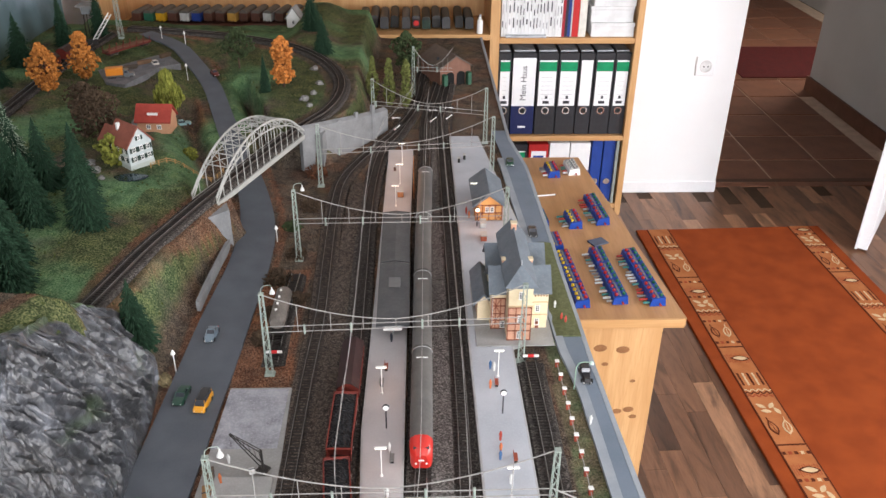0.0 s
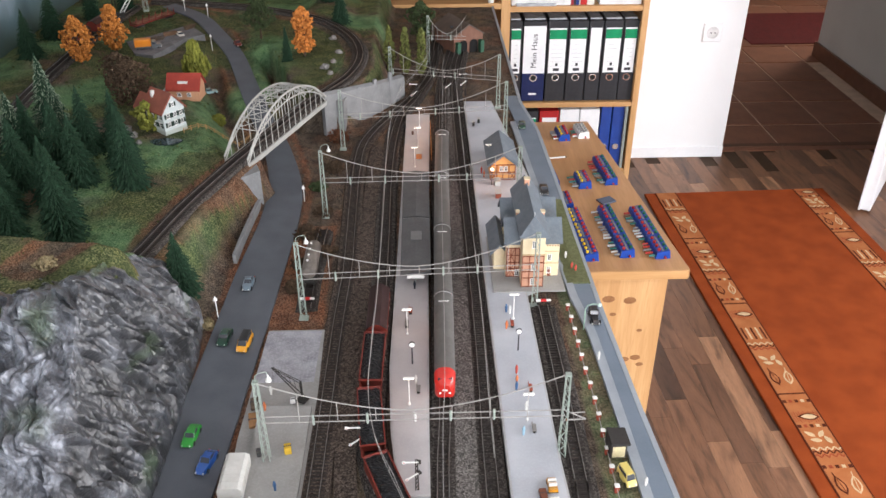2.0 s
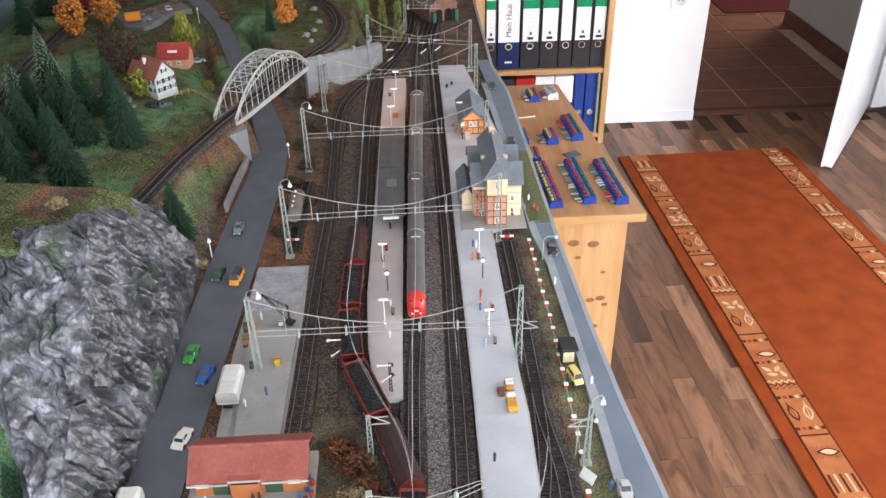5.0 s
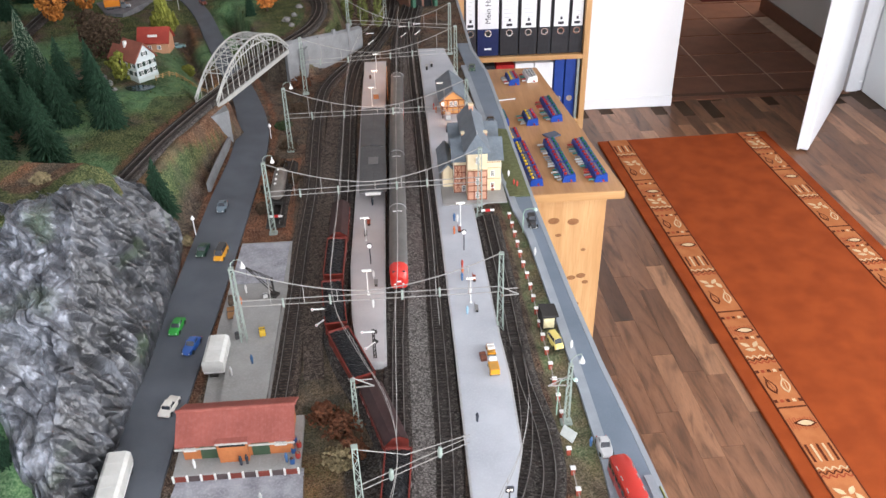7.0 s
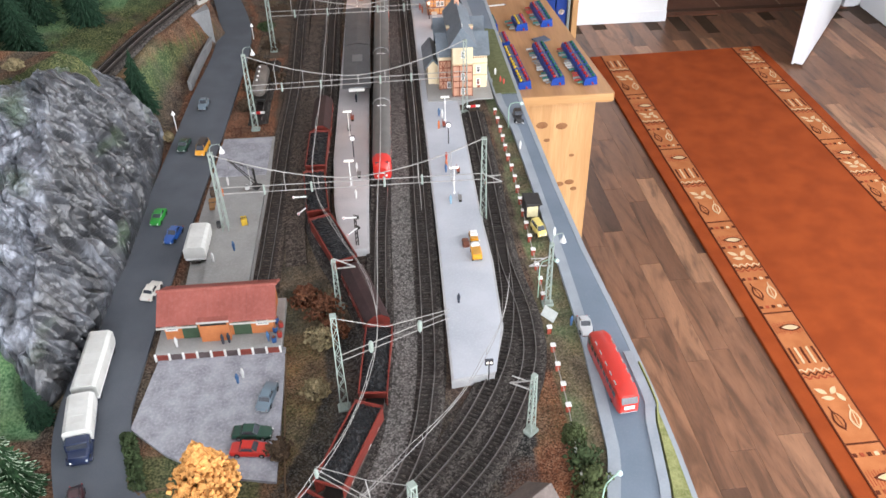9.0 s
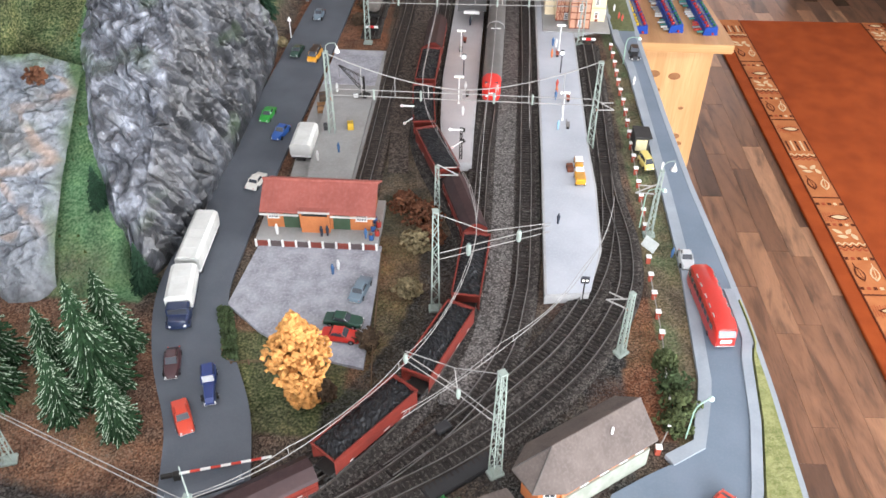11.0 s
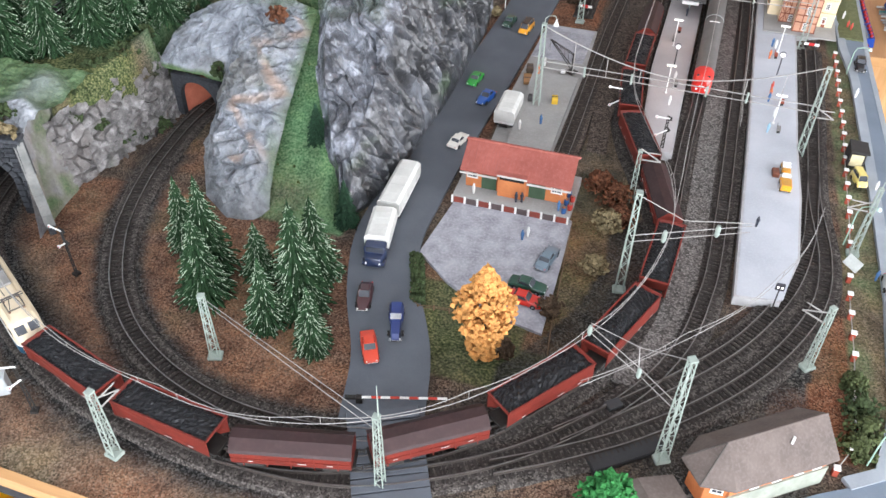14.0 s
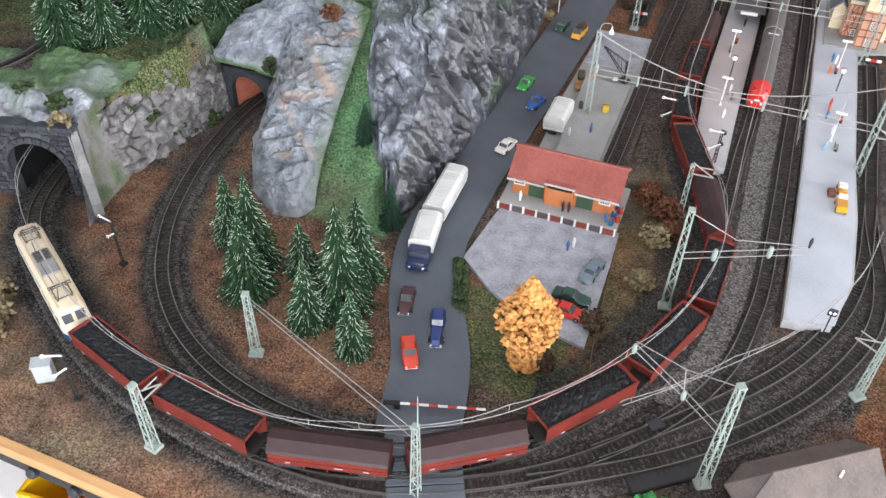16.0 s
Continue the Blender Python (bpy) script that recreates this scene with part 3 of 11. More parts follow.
for k, (bx, by, w, h) in enumerate(((0.668, 3.222, 0.170, 0.055), (0.664, 3.230, 0.168, 0.062), (0.672, 3.226, 0.165, 0.06))):
    b = thing("white_box", pose(bx, by, -0.004 + (0, 0.0555, 0.118)[k]), "flat white cardboard box in a stack", "box", "stacked white boxes")
    Mesh().box(0, w, 0, 0.22, 0, h - 0.014, c=0.0015).to("tray", mat("white_cardboard", (0.74, 0.75, 0.76), rough=0.7, scale=20, mix=0.2), b)
    Mesh().box(-0.002, w + 0.002, -0.002, 0.222, h - 0.014, h, c=0.0015).to("lid", mat("white_cardboard", (0.74, 0.75, 0.76)), b)
tray = thing("acrylic_tray", pose(0.33, 3.205, -0.004), "low clear plastic tray on the shelf edge", "tray")
Mesh().box(0, 0.16, 0, 0.014, 0, 0.010, c=0.001).to("body", FOIL, tray)

# ---- desk ----
desk = thing("desk", pose(0, 0, 0), "low beech desk with a solid pine end panel", "desk")
DZ = -0.148
Mesh().prism([(0.262, 1.475), (0.560, 1.475), (0.478, 2.36), (0.262, 2.36)], DZ - 0.022, DZ).to("desktop", DESK_WOOD, desk)
Mesh().box(0.262, 0.556, 1.470, 1.4745, DZ - 0.022, DZ).to("edge_band", PINE_SHELF, desk)
panel = Mesh().box(0.20, 0.521, 1.500, 1.522, FLOOR, DZ - 0.0225, c=0.001).to("end_panel", PINE, desk, "knotty pine end panel")
Mesh().box(0.20, 0.45, 2.30, 2.322, FLOOR, DZ - 0.0225, c=0.001).to("end_panel", PINE, desk)
KNOT = mat("pine_knot", (0.22, 0.10, 0.04), (0.30, 0.14, 0.06), rough=0.5, scale=60)
for kx, kz, r in ((0.385, -0.245, 0.013), (0.437, -0.25, 0.013), (0.443, -0.43, 0.010), (0.470, -0.425, 0.011), (0.483, -0.447, 0.008), (0.46, -0.52, 0.009), (0.40, -0.29, 0.007), (0.47, -0.34, 0.006)):
    Mesh().lathe([(r, 0), (r * 0.9, 0.0008), (r * 0.3, 0.001)], n=14, m=pose(kx, 1.5003, kz, 90, 0, 0) @ Matrix.Diagonal((1.25, 0.8, 1, 1))).to("knot", KNOT, panel)

# ---- model landscape ----
def sstep(a, b, x):
    t = np.clip((x - a) / (b - a), 0, 1)
    return t * t * (3 - 2 * t)


def edge_east(y):
    return np.interp(y, [-0.2, 0.05, 0.25, 0.36, 0.50, 0.66, 0.85, 1.12, 1.47, 1.6, 1.95, 2.15, 3.2], [0.315, 0.315, 0.315, 0.312, 0.302, 0.288, 0.278, 0.268, 0.262, 0.262, 0.255, 0.23, 0.23])


def edge_south(x):
    return -0.116 - 0.022 * (x + 0.507) + 0.15 * np.maximum(0, np.asarray(x, float) + 0.45)


UPPER = [(-0.64, 0.95, 0.10), (-0.60, 1.06, 0.10), (-0.573, 1.156, 0.10), (-0.534, 1.341, 0.10), (-0.500, 1.46, 0.10), (-0.471, 1.555, 0.10), (-0.420, 1.70, 0.10), (-0.366, 1.85, 0.10), (-0.312, 1.985, 0.10),
         (-0.262, 2.085, 0.103), (-0.237, 2.20, 0.106), (-0.240, 2.32, 0.109), (-0.275, 2.44, 0.112), (-0.333, 2.545, 0.115), (-0.41, 2.63, 0.118), (-0.55, 2.72, 0.12), (-0.75, 2.80, 0.12), (-1.0, 2.86, 0.12)]
WEST = [(-1.03, 2.75, 0.13), (-1.06, 2.45, 0.13), (-1.065, 2.2, 0.13), (-1.06, 1.9, 0.13), (-1.03, 1.6, 0.13), (-1.03, 1.2, 0.13), (-1.06, 0.8, 0.13), (-1.06, 0.5, 0.13), (-1.07, 0.32, 0.13), (-1.2, 0.15, 0.13)]
T2 = [(0.03, 2.95), (0.0, 2.7), (-0.018, 2.45), (-0.072, 2.195), (-0.114, 2.05), (-0.132, 1.87), (-0.138, 1.65), (-0.136, 1.37), (-0.136, 1.1), (-0.139, 0.93), (-0.139, 0.82), (-0.124, 0.72), (-0.088, 0.62), (-0.052, 0.53), (-0.036, 0.43),
      (-0.047, 0.335), (-0.075, 0.250), (-0.108, 0.187), (-0.149, 0.130), (-0.203, 0.068), (-0.264, 0.024), (-0.343, -0.012), (-0.44, -0.028), (-0.54, -0.018), (-0.634, 0.0), (-0.71, 0.03), (-0.79, 0.075), (-0.87, 0.13), (-0.930, 0.190), (-0.962, 0.258), (-0.978, 0.34), (-0.975, 0.44)]
INNER = [(-0.78, 0.68), (-0.803, 0.60), (-0.808, 0.53), (-0.804, 0.466), (-0.791, 0.372), (-0.760, 0.268), (-0.722, 0.194), (-0.683, 0.141), (-0.627, 0.091), (-0.558, 0.053), (-0.484, 0.031), (-0.419, 0.025), (-0.35, 0.030), (-0.28, 0.048), (-0.215, 0.078), (-0.16, 0.122)]
T1 = [(-0.213, 0.60), (-0.211, 0.72), (-0.210, 1.06), (-0.206, 1.27), (-0.212, 1.5), (-0.216, 1.7), (-0.210, 1.85), (-0.180, 1.965), (-0.138, 2.065), (-0.085, 2.19), (-0.03, 2.37), (0.0, 2.62)]
T3 = [(0.09, 2.95), (0.05, 2.6), (0.012, 2.3), (0.003, 2.06), (-0.008, 1.7), (-0.015, 1.45), (-0.024, 0.90), (-0.031, 0.74), (-0.034, 0.60), (-0.035, 0.50), (-0.038, 0.41)]
T4 = [(0.11, 2.95), (0.085, 2.65), (0.052, 2.35), (0.042, 2.15), (0.041, 1.5), (0.041, 1.04), (0.037, 0.80), (0.035, 0.63), (0.030, 0.45), (0.022, 0.37), (0.005, 0.285), (-0.035, 0.197), (-0.090, 0.125), (-0.155, 0.064), (-0.22, 0.022), (-0.29, -0.012), (-0.36, -0.027), (-0.45, -0.031)]
T5 = [(0.163, 1.125), (0.164, 0.9), (0.161, 0.72), (0.162, 0.62), (0.172, 0.50), (0.160, 0.40), (0.108, 0.290), (0.040, 0.202), (-0.035, 0.132), (-0.105, 0.082), (-0.17, 0.043)]
T6 = [(0.161, 0.70), (0.158, 0.62), (0.150, 0.52), (0.126, 0.42), (0.076, 0.318), (0.015, 0.238), (-0.055, 0.163), (-0.115, 0.104)]
ROAD = [(-0.300, 0.06, 0.0), (-0.325, 0.16, 0.0), (-0.372, 0.26, 0.0), (-0.402, 0.36, 0.0), (-0.405, 0.47, 0.0), (-0.402, 0.62, 0.0), (-0.392, 0.84, 0.0), (-0.384, 1.07, 0.0), (-0.378, 1.27, 0.0), (-0.370, 1.48, 0.0), (-0.382, 1.65, 0.002), (-0.428, 1.83, 0.015), (-0.49, 1.99, 0.035), (-0.555, 2.17, 0.06), (-0.62, 2.35, 0.085), (-0.71, 2.53, 0.10), (-0.80, 2.68, 0.112), (-0.93, 2.80, 0.12)]
ROAD_HALF = 0.047


def near_line(x, y, line):
    """Distance to a sampled line in plan, and the line's height there."""
    pts = line[::3]
    d = np.full(x.shape, 9.0)
    z = np.zeros(x.shape)
    if x.size < 2000:
        e = np.hypot(x[..., None] - pts[:, 0], y[..., None] - pts[:, 1])
        k = e.argmin(-1)
        return np.take_along_axis(e, k[..., None], -1)[..., 0], pts[k, 2]
    for p in pts:
        e = (x - p[0]) ** 2 + (y - p[1]) ** 2
        k = e < d
        d[k] = e[k]
        z[k] = p[2]
    return np.sqrt(d), z


L_UP, L_ROAD, L_INNER, L_T2, L_WEST = (smooth_line(q) for q in (UPPER, ROAD, INNER, T2, WEST))


def land(x, y):
    """Height of the landscape without fine relief."""
    x, y = np.asarray(x, float), np.asarray(y, float)
    # foot of the hill on its road side
    foot = np.interp(y, [0.30, 0.42, 0.62, 0.9, 1.1, 1.5, 1.65, 1.83, 2.0, 2.2], [-0.50, -0.475, -0.455, -0.455, -0.445, -0.435, -0.445, -0.49, -0.56, -0.63])
    top = np.interp(y, [0.30, 0.6, 1.0, 1.12, 1.3, 1.55, 1.75, 2.0], [-0.57, -0.54, -0.54, -0.56, -0.525, -0.485, -0.60, -0.70])
    h = 0.10 * sstep(0, 1, (foot - x) / np.maximum(foot - top, 0.04))
    h += 0.03 * sstep(0, 0.5, top - x)
    # rock massif
    massif = sstep(0.44, 0.56, y) * (1 - sstep(1.02, 1.12, y)) * sstep(0, 0.10, foot - 0.02 - x) * (1 - sstep(0.13, 0.30, -0.62 - x))
    h += 0.125 * massif
    h *= sstep(0.34, 0.44, y + 0.10 * sstep(-0.85, -0.95, x))
    # green gully and the slope under the pale crag
    h = np.where((x > -0.75) & (x < -0.46) & (y < 0.80), np.minimum(h, np.maximum(0, (y - 0.335)) * 0.46), h)
    # ground kept clear in front of the cracked wall and under the pale crag
    xw = np.interp(y, [0.30, 0.335, 0.362, 0.42, 0.49, 0.56], [-0.93, -0.93, -0.885, -0.857, -0.842, -0.838])
    clear = (x > xw - 0.04) & (x < -0.745) & (y < 0.565)
    h = np.where(clear, h * sstep(0.018, 0.042, xw - x), h)
    h = np.where((x > -0.90) & (x < -0.640) & (y >= 0.565) & (y < 0.70), np.minimum(h, 0.055 + 0.8 * np.maximum(0, y - 0.62)), h)
    h = np.where((x > -0.76) & (x < -0.640) & (y < 0.66), np.minimum(h, np.maximum(0, y - 0.42) * 0.45), h)
    # northern upland behind the retaining wall
    wall_y = np.interp(x, [-0.52, -0.42, -0.305, -0.10, 0.0], [2.35, 2.06, 1.955, 2.20, 2.3])
    north = sstep(0, 0.03, y - wall_y) * sstep(0.0, 0.05, -0.155 - x)
    h = np.maximum(h, 0.108 * north)
    h += 0.03 * sstep(2.5, 2.75, y) * sstep(-0.48, -0.40, x) * (1 - sstep(-0.36, -0.26, x))
    h -= 0.06 * sstep(2.88, 3.0, y) * (1 - sstep(-0.52, -0.42, x))
    # road bed, upper lines and the cuttings of the lower lines
    d, z = near_line(x, y, L_ROAD)
    w = 1 - sstep(ROAD_HALF + 0.004, ROAD_HALF + 0.05, d)
    h = h * (1 - w) + z * w
    d, z = near_line(x, y, L_UP)
    off = ((y > 1.60) & (y < 1.965)) | (y < 1.02)
    w = np.where(off, 0, 1 - sstep(0.028, 0.06, d))
    h = h * (1 - w) + (z - 0.004) * w
    d, z = near_line(x, y, L_WEST)
    w = np.where(y < 0.45, 0, 1 - sstep(0.035, 0.09, d))
    h = h * (1 - w) + (z - 0.004) * w
    d, z = near_line(x, y, L_INNER)
    w = (1 - sstep(0.030, 0.052, d)) * (y < 0.62)
    h = h * (1 - w)
    d, z = near_line(x, y, L_T2)
    w = (1 - sstep(0.045, 0.060, d)) * (y < 0.40)
    h = h * (1 - w)
    return h


def height(x, y):
    return float(land(np.array([x]), np.array([y]))[0])


NU, NV = 250, 480
us, vs_ = np.linspace(0, 1, NU), np.linspace(0, 1, NV)
gy = np.repeat((-0.14 + 3.33 * vs_)[:, None], NU, 1)
gx = -1.26 + us[None, :] * (edge_east(gy) + 1.26)
gy = np.maximum(gy, edge_south(gx))
gz = land(gx, gy)
ver = np.stack([gx, gy, gz], -1).reshape(-1, 3)
grass = np.zeros(len(ver))
rust = np.zeros(len(ver))
for i, (x, y, z) in enumerate(ver):
    n1 = noise.noise(Vector((x * 9, y * 9, 3.1)))
    n2 = noise.noise(Vector((x * 40, y * 40, 7.7)))
    ver[i, 2] += 0.0016 * n2 + (0.006 * n1 if z > 0.01 else 0.0)
    grass[i] = n1 * 0.35 + n2 * 0.2
    rust[i] = noise.noise(Vector((x * 14 + 5, y * 14, 1.7))) * 0.5 + n2 * 0.3
X_, Y_, Z_ = ver[:, 0], ver[:, 1], gz.reshape(-1)
d_up = near_line(X_, Y_, L_UP)[0]
d_road = near_line(X_, Y_, L_ROAD)[0]
hilly = sstep(0.012, 0.05, Z_)
yard = (X_ > -0.18) & (X_ < -0.095) & (Y_ > 0.22) & (Y_ < 0.60)
garden = (X_ > -0.36) & (X_ < -0.10) & (Y_ > 0.15) & (Y_ < 0.30)
verge = (X_ > 0.196) & ((X_ < 0.245) | (Y_ < 0.25)) & (Y_ < 1.45) & (Y_ > 0.16)
bend = (X_ < -0.30) & (Y_ < 0.36)
bare = np.array([noise.noise(Vector((x * 7 + 11, y * 6, 2.2))) + 0.5 * noise.noise(Vector((x * 22, y * 22, 5.2))) for x, y in zip(X_, Y_)])
yards = np.hypot(X_ + 0.60, (Y_ - 1.93) * 1.1) < 0.11
g = np.clip(hilly + grass - 0.9 * np.clip(3 * (bare - 0.12), 0, 1) - 0.8 * yards, 0, 1)
g = np.where(garden, np.clip(0.75 + grass, 0, 1), g)
g = np.where(verge, np.clip(0.40 + grass, 0, 1), g)
g = np.where(yard, np.clip(0.35 + grass * 1.5, 0, 1), g)
g = np.where(d_up < 0.045, 0.1 * g, g)
r = np.clip(0.10 + rust, 0, 1)
r = np.where(bend | yard, np.clip(0.62 + rust * 1.3, 0, 1), r)
r = np.where((d_up > 0.02) & (d_up < 0.05) & (X_ < -0.4), np.clip(0.5 + rust, 0, 1), r)
r = np.where((d_road > 0.046) & (d_road < 0.062) & (Y_ > 0.6), np.clip(0.7 + rust, 0, 1), r)
r = np.where((X_ > -0.335) & (X_ < -0.24) & (Y_ > 1.05) & (Y_ < 1.45), np.clip(0.75 + rust, 0, 1), r)
r = np.where((X_ > 0.10) & (X_ < 0.215) & (Y_ > 0.17) & (Y_ < 0.40), np.clip(0.75 + rust, 0, 1), r)
stony = np.clip(1 - 6 * np.abs(near_line(X_, Y_, L_T2)[0] - 0.0), 0, 1)

faces = [(j * NU + i, j * NU + i + 1, (j + 1) * NU + i + 1, (j + 1) * NU + i) for j in range(NV - 1) for i in range(NU - 1)]
me = bpy.data.meshes.new("ground")
me.from_pydata(ver.tolist(), [], faces)
col = me.color_attributes.new("zone", "FLOAT_COLOR", "POINT")
d_t2, d_in = near_line(X_, Y_, L_T2)[0], near_line(X_, Y_, L_INNER)[0]
broad = np.array([noise.noise(Vector((x * 6 + 2, y * 5, 9.4))) for x, y in zip(X_, Y_)])
gully = (X_ > -0.66) & (X_ < -0.47) & (Y_ > 0.34) & (Y_ < 0.80)
mint = np.clip(hilly * (0.14 + 1.7 * broad + grass), 0, 0.8)
mint = np.where((X_ > -0.60) & (X_ < -0.40) & (Y_ > 1.0) & (Y_ < 1.62), 0.25 * mint, mint)
mint = np.where((X_ > 0.275) & (Y_ < 0.45), np.clip(0.15 + grass * 1.5, 0, 1), mint)
mint = np.where(verge, np.clip(0.05 + grass * 2, 0, 1), mint)
mint = np.where(gully, np.clip(0.8 + grass * 1.2, 0, 1), mint)
lows = (Y_ < 0.45) & (Z_ < 0.02)
grit = np.where(lows, np.clip(1.25 - np.minimum(np.maximum(d_t2 - 0.024, 0) / 0.030, np.maximum(d_in - 0.022, 0) / 0.016) + grass * 0.9, 0, 1), 0)
south = (X_ < -0.40) & (Y_ < 0.20) & (d_t2 > 0.03) & (near_line(X_, Y_, L_INNER)[0] > d_t2)
throat = (X_ > -0.20) & (X_ < 0.16) & (Y_ > 0.05) & (Y_ < 0.86) & (d_t2 < 0.075)
grit = np.where(throat | ((X_ > -0.10) & (X_ < 0.15) & (Y_ < 0.42) & (Y_ > 0.06)), np.clip(0.75 + grass * 1.6, 0, 1), grit)
sand = np.where(south, np.clip(0.50 + grass * 1.4, 0, 1), np.clip(0.10 + rust * 0.9, 0, 0.6) * bend)
throat_west = (X_ > -0.225) & (X_ < -0.075) & (Y_ > 0.50) & (Y_ < 0.90)
sand = np.where(throat_west, np.clip(0.60 + grass * 1.5, 0, 1), sand)
grit = np.where(throat_west, np.clip(0.25 + grass * 1.5, 0, 0.7), grit)
sand = np.where(verge, np.clip(0.8 + grass, 0, 1), sand)
edge_turf = (X_ > 0.22) & (Y_ < 0.45)
sand = np.where(edge_turf, np.clip(0.8 + grass, 0, 1), sand)
g = np.where(edge_turf, np.clip(0.35 + grass * 1.6, 0, 1), g)
mint = np.where(edge_turf, 0.4 * mint, mint)
col2 = me.color_attributes.new("cover", "FLOAT_COLOR", "POINT")
col2.data.foreach_set("color", np.stack([mint, grit, sand, np.ones(len(g))], 1).reshape(-1))
rgba = np.stack([g, r, np.zeros(len(g)), np.ones(len(g))], 1)
col.data.foreach_set("color", rgba.reshape(-1))
me.polygons.foreach_set("use_smooth", [True] * len(me.polygons))


def ground_material():
    m = bpy.data.materials.new("scatter_ground")
    m.use_nodes = True
    n, l = m.node_tree.nodes, m.node_tree.links
    b = n["Principled BSDF"]
    b.inputs["Roughness"].default_value, b.inputs["Specular IOR Level"].default_value = 0.95, 0.1
    at = n.new("ShaderNodeAttribute")
    at.attribute_name = "zone"
    sep = n.new("ShaderNodeSeparateColor")
    l.new(at.outputs["Color"], sep.inputs[0])
    tc = n.new("ShaderNodeTexCoord")

    def grains(scale, cols):
        t, sc = n.new("ShaderNodeTexVoronoi"), n.new("ShaderNodeSeparateColor")
        t.inputs["Scale"].default_value = scale
        l.new(tc.outputs["Object"], t.inputs["Vector"])
        l.new(t.outputs["Color"], sc.inputs[0])
        rp = n.new("ShaderNodeValToRGB")
        e = rp.color_ramp.elements
        e[0].position, e[0].color = 0.05, (*cols[0], 1)
        e[1].position, e[1].color = 0.97, (*cols[2], 1)
        e.new(0.5).color = (*cols[1], 1)
        l.new(sc.outputs[0], rp.inputs["Fac"])
        return rp.outputs["Color"], sc.outputs[0]

    def speckle(scale, cols):
        t = n.new("ShaderNodeTexNoise")
        t.inputs["Scale"].default_value, t.inputs["Detail"].default_value = scale, 4
        l.new(tc.outputs["Object"], t.inputs["Vector"])
        rp = n.new("ShaderNodeValToRGB")
        e = rp.color_ramp.elements
        e[0].position, e[0].color = 0.36, (*cols[0], 1)
        e[1].position, e[1].color = 0.66, (*cols[2], 1)
        k = e.new(0.5)
        k.color = (*cols[1], 1)
        l.new(t.outputs["Fac"], rp.inputs["Fac"])
        return rp.outputs["Color"], t.outputs["Fac"]

    soil, soil_h = grains(620, ((0.030, 0.024, 0.020), (0.080, 0.062, 0.049), (0.18, 0.145, 0.115)))
    rusty, _ = grains(620, ((0.055, 0.026, 0.015), (0.185, 0.070, 0.036), (0.30, 0.160, 0.10)))
    turf, turf_h = speckle(300, ((0.020, 0.032, 0.013), (0.066, 0.086, 0.036), (0.18, 0.18, 0.09)))
    tone, _ = speckle(28, ((0.70, 0.70, 0.70), (1.0, 1.0, 1.0), (1.22, 1.16, 1.06)))
    at2, sep2 = n.new("ShaderNodeAttribute"), n.new("ShaderNodeSeparateColor")
    at2.attribute_name = "cover"
    l.new(at2.outputs["Color"], sep2.inputs[0])
    minty, _ = speckle(300, ((0.05, 0.12, 0.055), (0.10, 0.205, 0.10), (0.17, 0.28, 0.15)))
    gritty, _ = grains(520, ((0.010, 0.010, 0.010), (0.030, 0.029, 0.029), (0.10, 0.098, 0.095)))
    sandy, _ = grains(560, ((0.06, 0.052, 0.034), (0.17, 0.128, 0.085), (0.34, 0.27, 0.20)))
    prev = soil
    for fac, colour in ((sep.outputs[1], rusty), (sep2.outputs[2], sandy), (sep.outputs[0], turf), (sep2.outputs[0], minty), (sep2.outputs[1], gritty)):
        mx = n.new("ShaderNodeMix")
        mx.data_type = "RGBA"
        l.new(fac, mx.inputs["Factor"])
        l.new(prev, mx.inputs["A"])
        l.new(colour, mx.inputs["B"])
        prev = mx.outputs["Result"]
    mu = n.new("ShaderNodeMix")
    mu.data_type, mu.blend_type = "RGBA", "MULTIPLY"
    mu.inputs["Factor"].default_value = 1.0
    l.new(prev, mu.inputs["A"])
    l.new(tone, mu.inputs["B"])
    l.new(mu.outputs["Result"], b.inputs["Base Color"])
    bp = n.new("ShaderNodeBump")
    bp.inputs["Strength"].default_value, bp.inputs["Distance"].default_value = 0.6, 0.002
    l.new(soil_h, bp.inputs["Height"])
    l.new(bp.outputs[0], b.inputs["Normal"])
    return m


me.materials.append(ground_material())
ground = tagged(new("ground", me), "model landscape of scattered turf, rust-brown soil and grit", "ground", kind="structure")

# base board under the landscape with its pine fascia
BOARD = mat("grey_board_edge", (0.30, 0.33, 0.36), (0.26, 0.29, 0.32), rough=0.6, scale=10)
eb = Mesh()
ys = np.linspace(-0.12, 3.19, 120)
sweep(eb, np.array([(edge_east(y) + 0.002, y, 0) for y in ys]), [(0.004, -0.05), (0.004, 0.003), (-0.004, 0.003), (-0.004, -0.05)])
base = thing("railway_baseboard", pose(0, 0, 0), "timber baseboard carrying the model railway", "baseboard")
eb.to("east_edge", BOARD, base)
xs = np.linspace(-1.26, 0.22, 40)
sb = Mesh()
sweep(sb, np.array([(x, edge_south(x) - 0.005, 0) for x in xs]), [(0.005, -0.014), (0.005, 0.004), (-0.005, 0.004), (-0.005, -0.014)])
sb.to("south_edge", PINE_SHELF, base, "pale pine edge strip")
sp_ = Mesh()
sweep(sp_, np.array([(x, edge_south(x) - 0.003, 0) for x in xs]), [(0.005, -0.036), (0.005, -0.014), (-0.005, -0.014), (-0.005, -0.036)])
sp_.to("control_strip", mat("black_control_strip", (0.02, 0.02, 0.022), (0.03, 0.03, 0.032), rough=0.5, scale=40), base, "black strip below the pine edge")
Mesh().prism([(-1.25, edge_south(-1.25) + 0.01), (0.20, edge_south(0.2) + 0.01), (0.215, 3.18), (-1.25, 3.18)], -0.034, -0.018).to("board", PINE_SHELF, base)
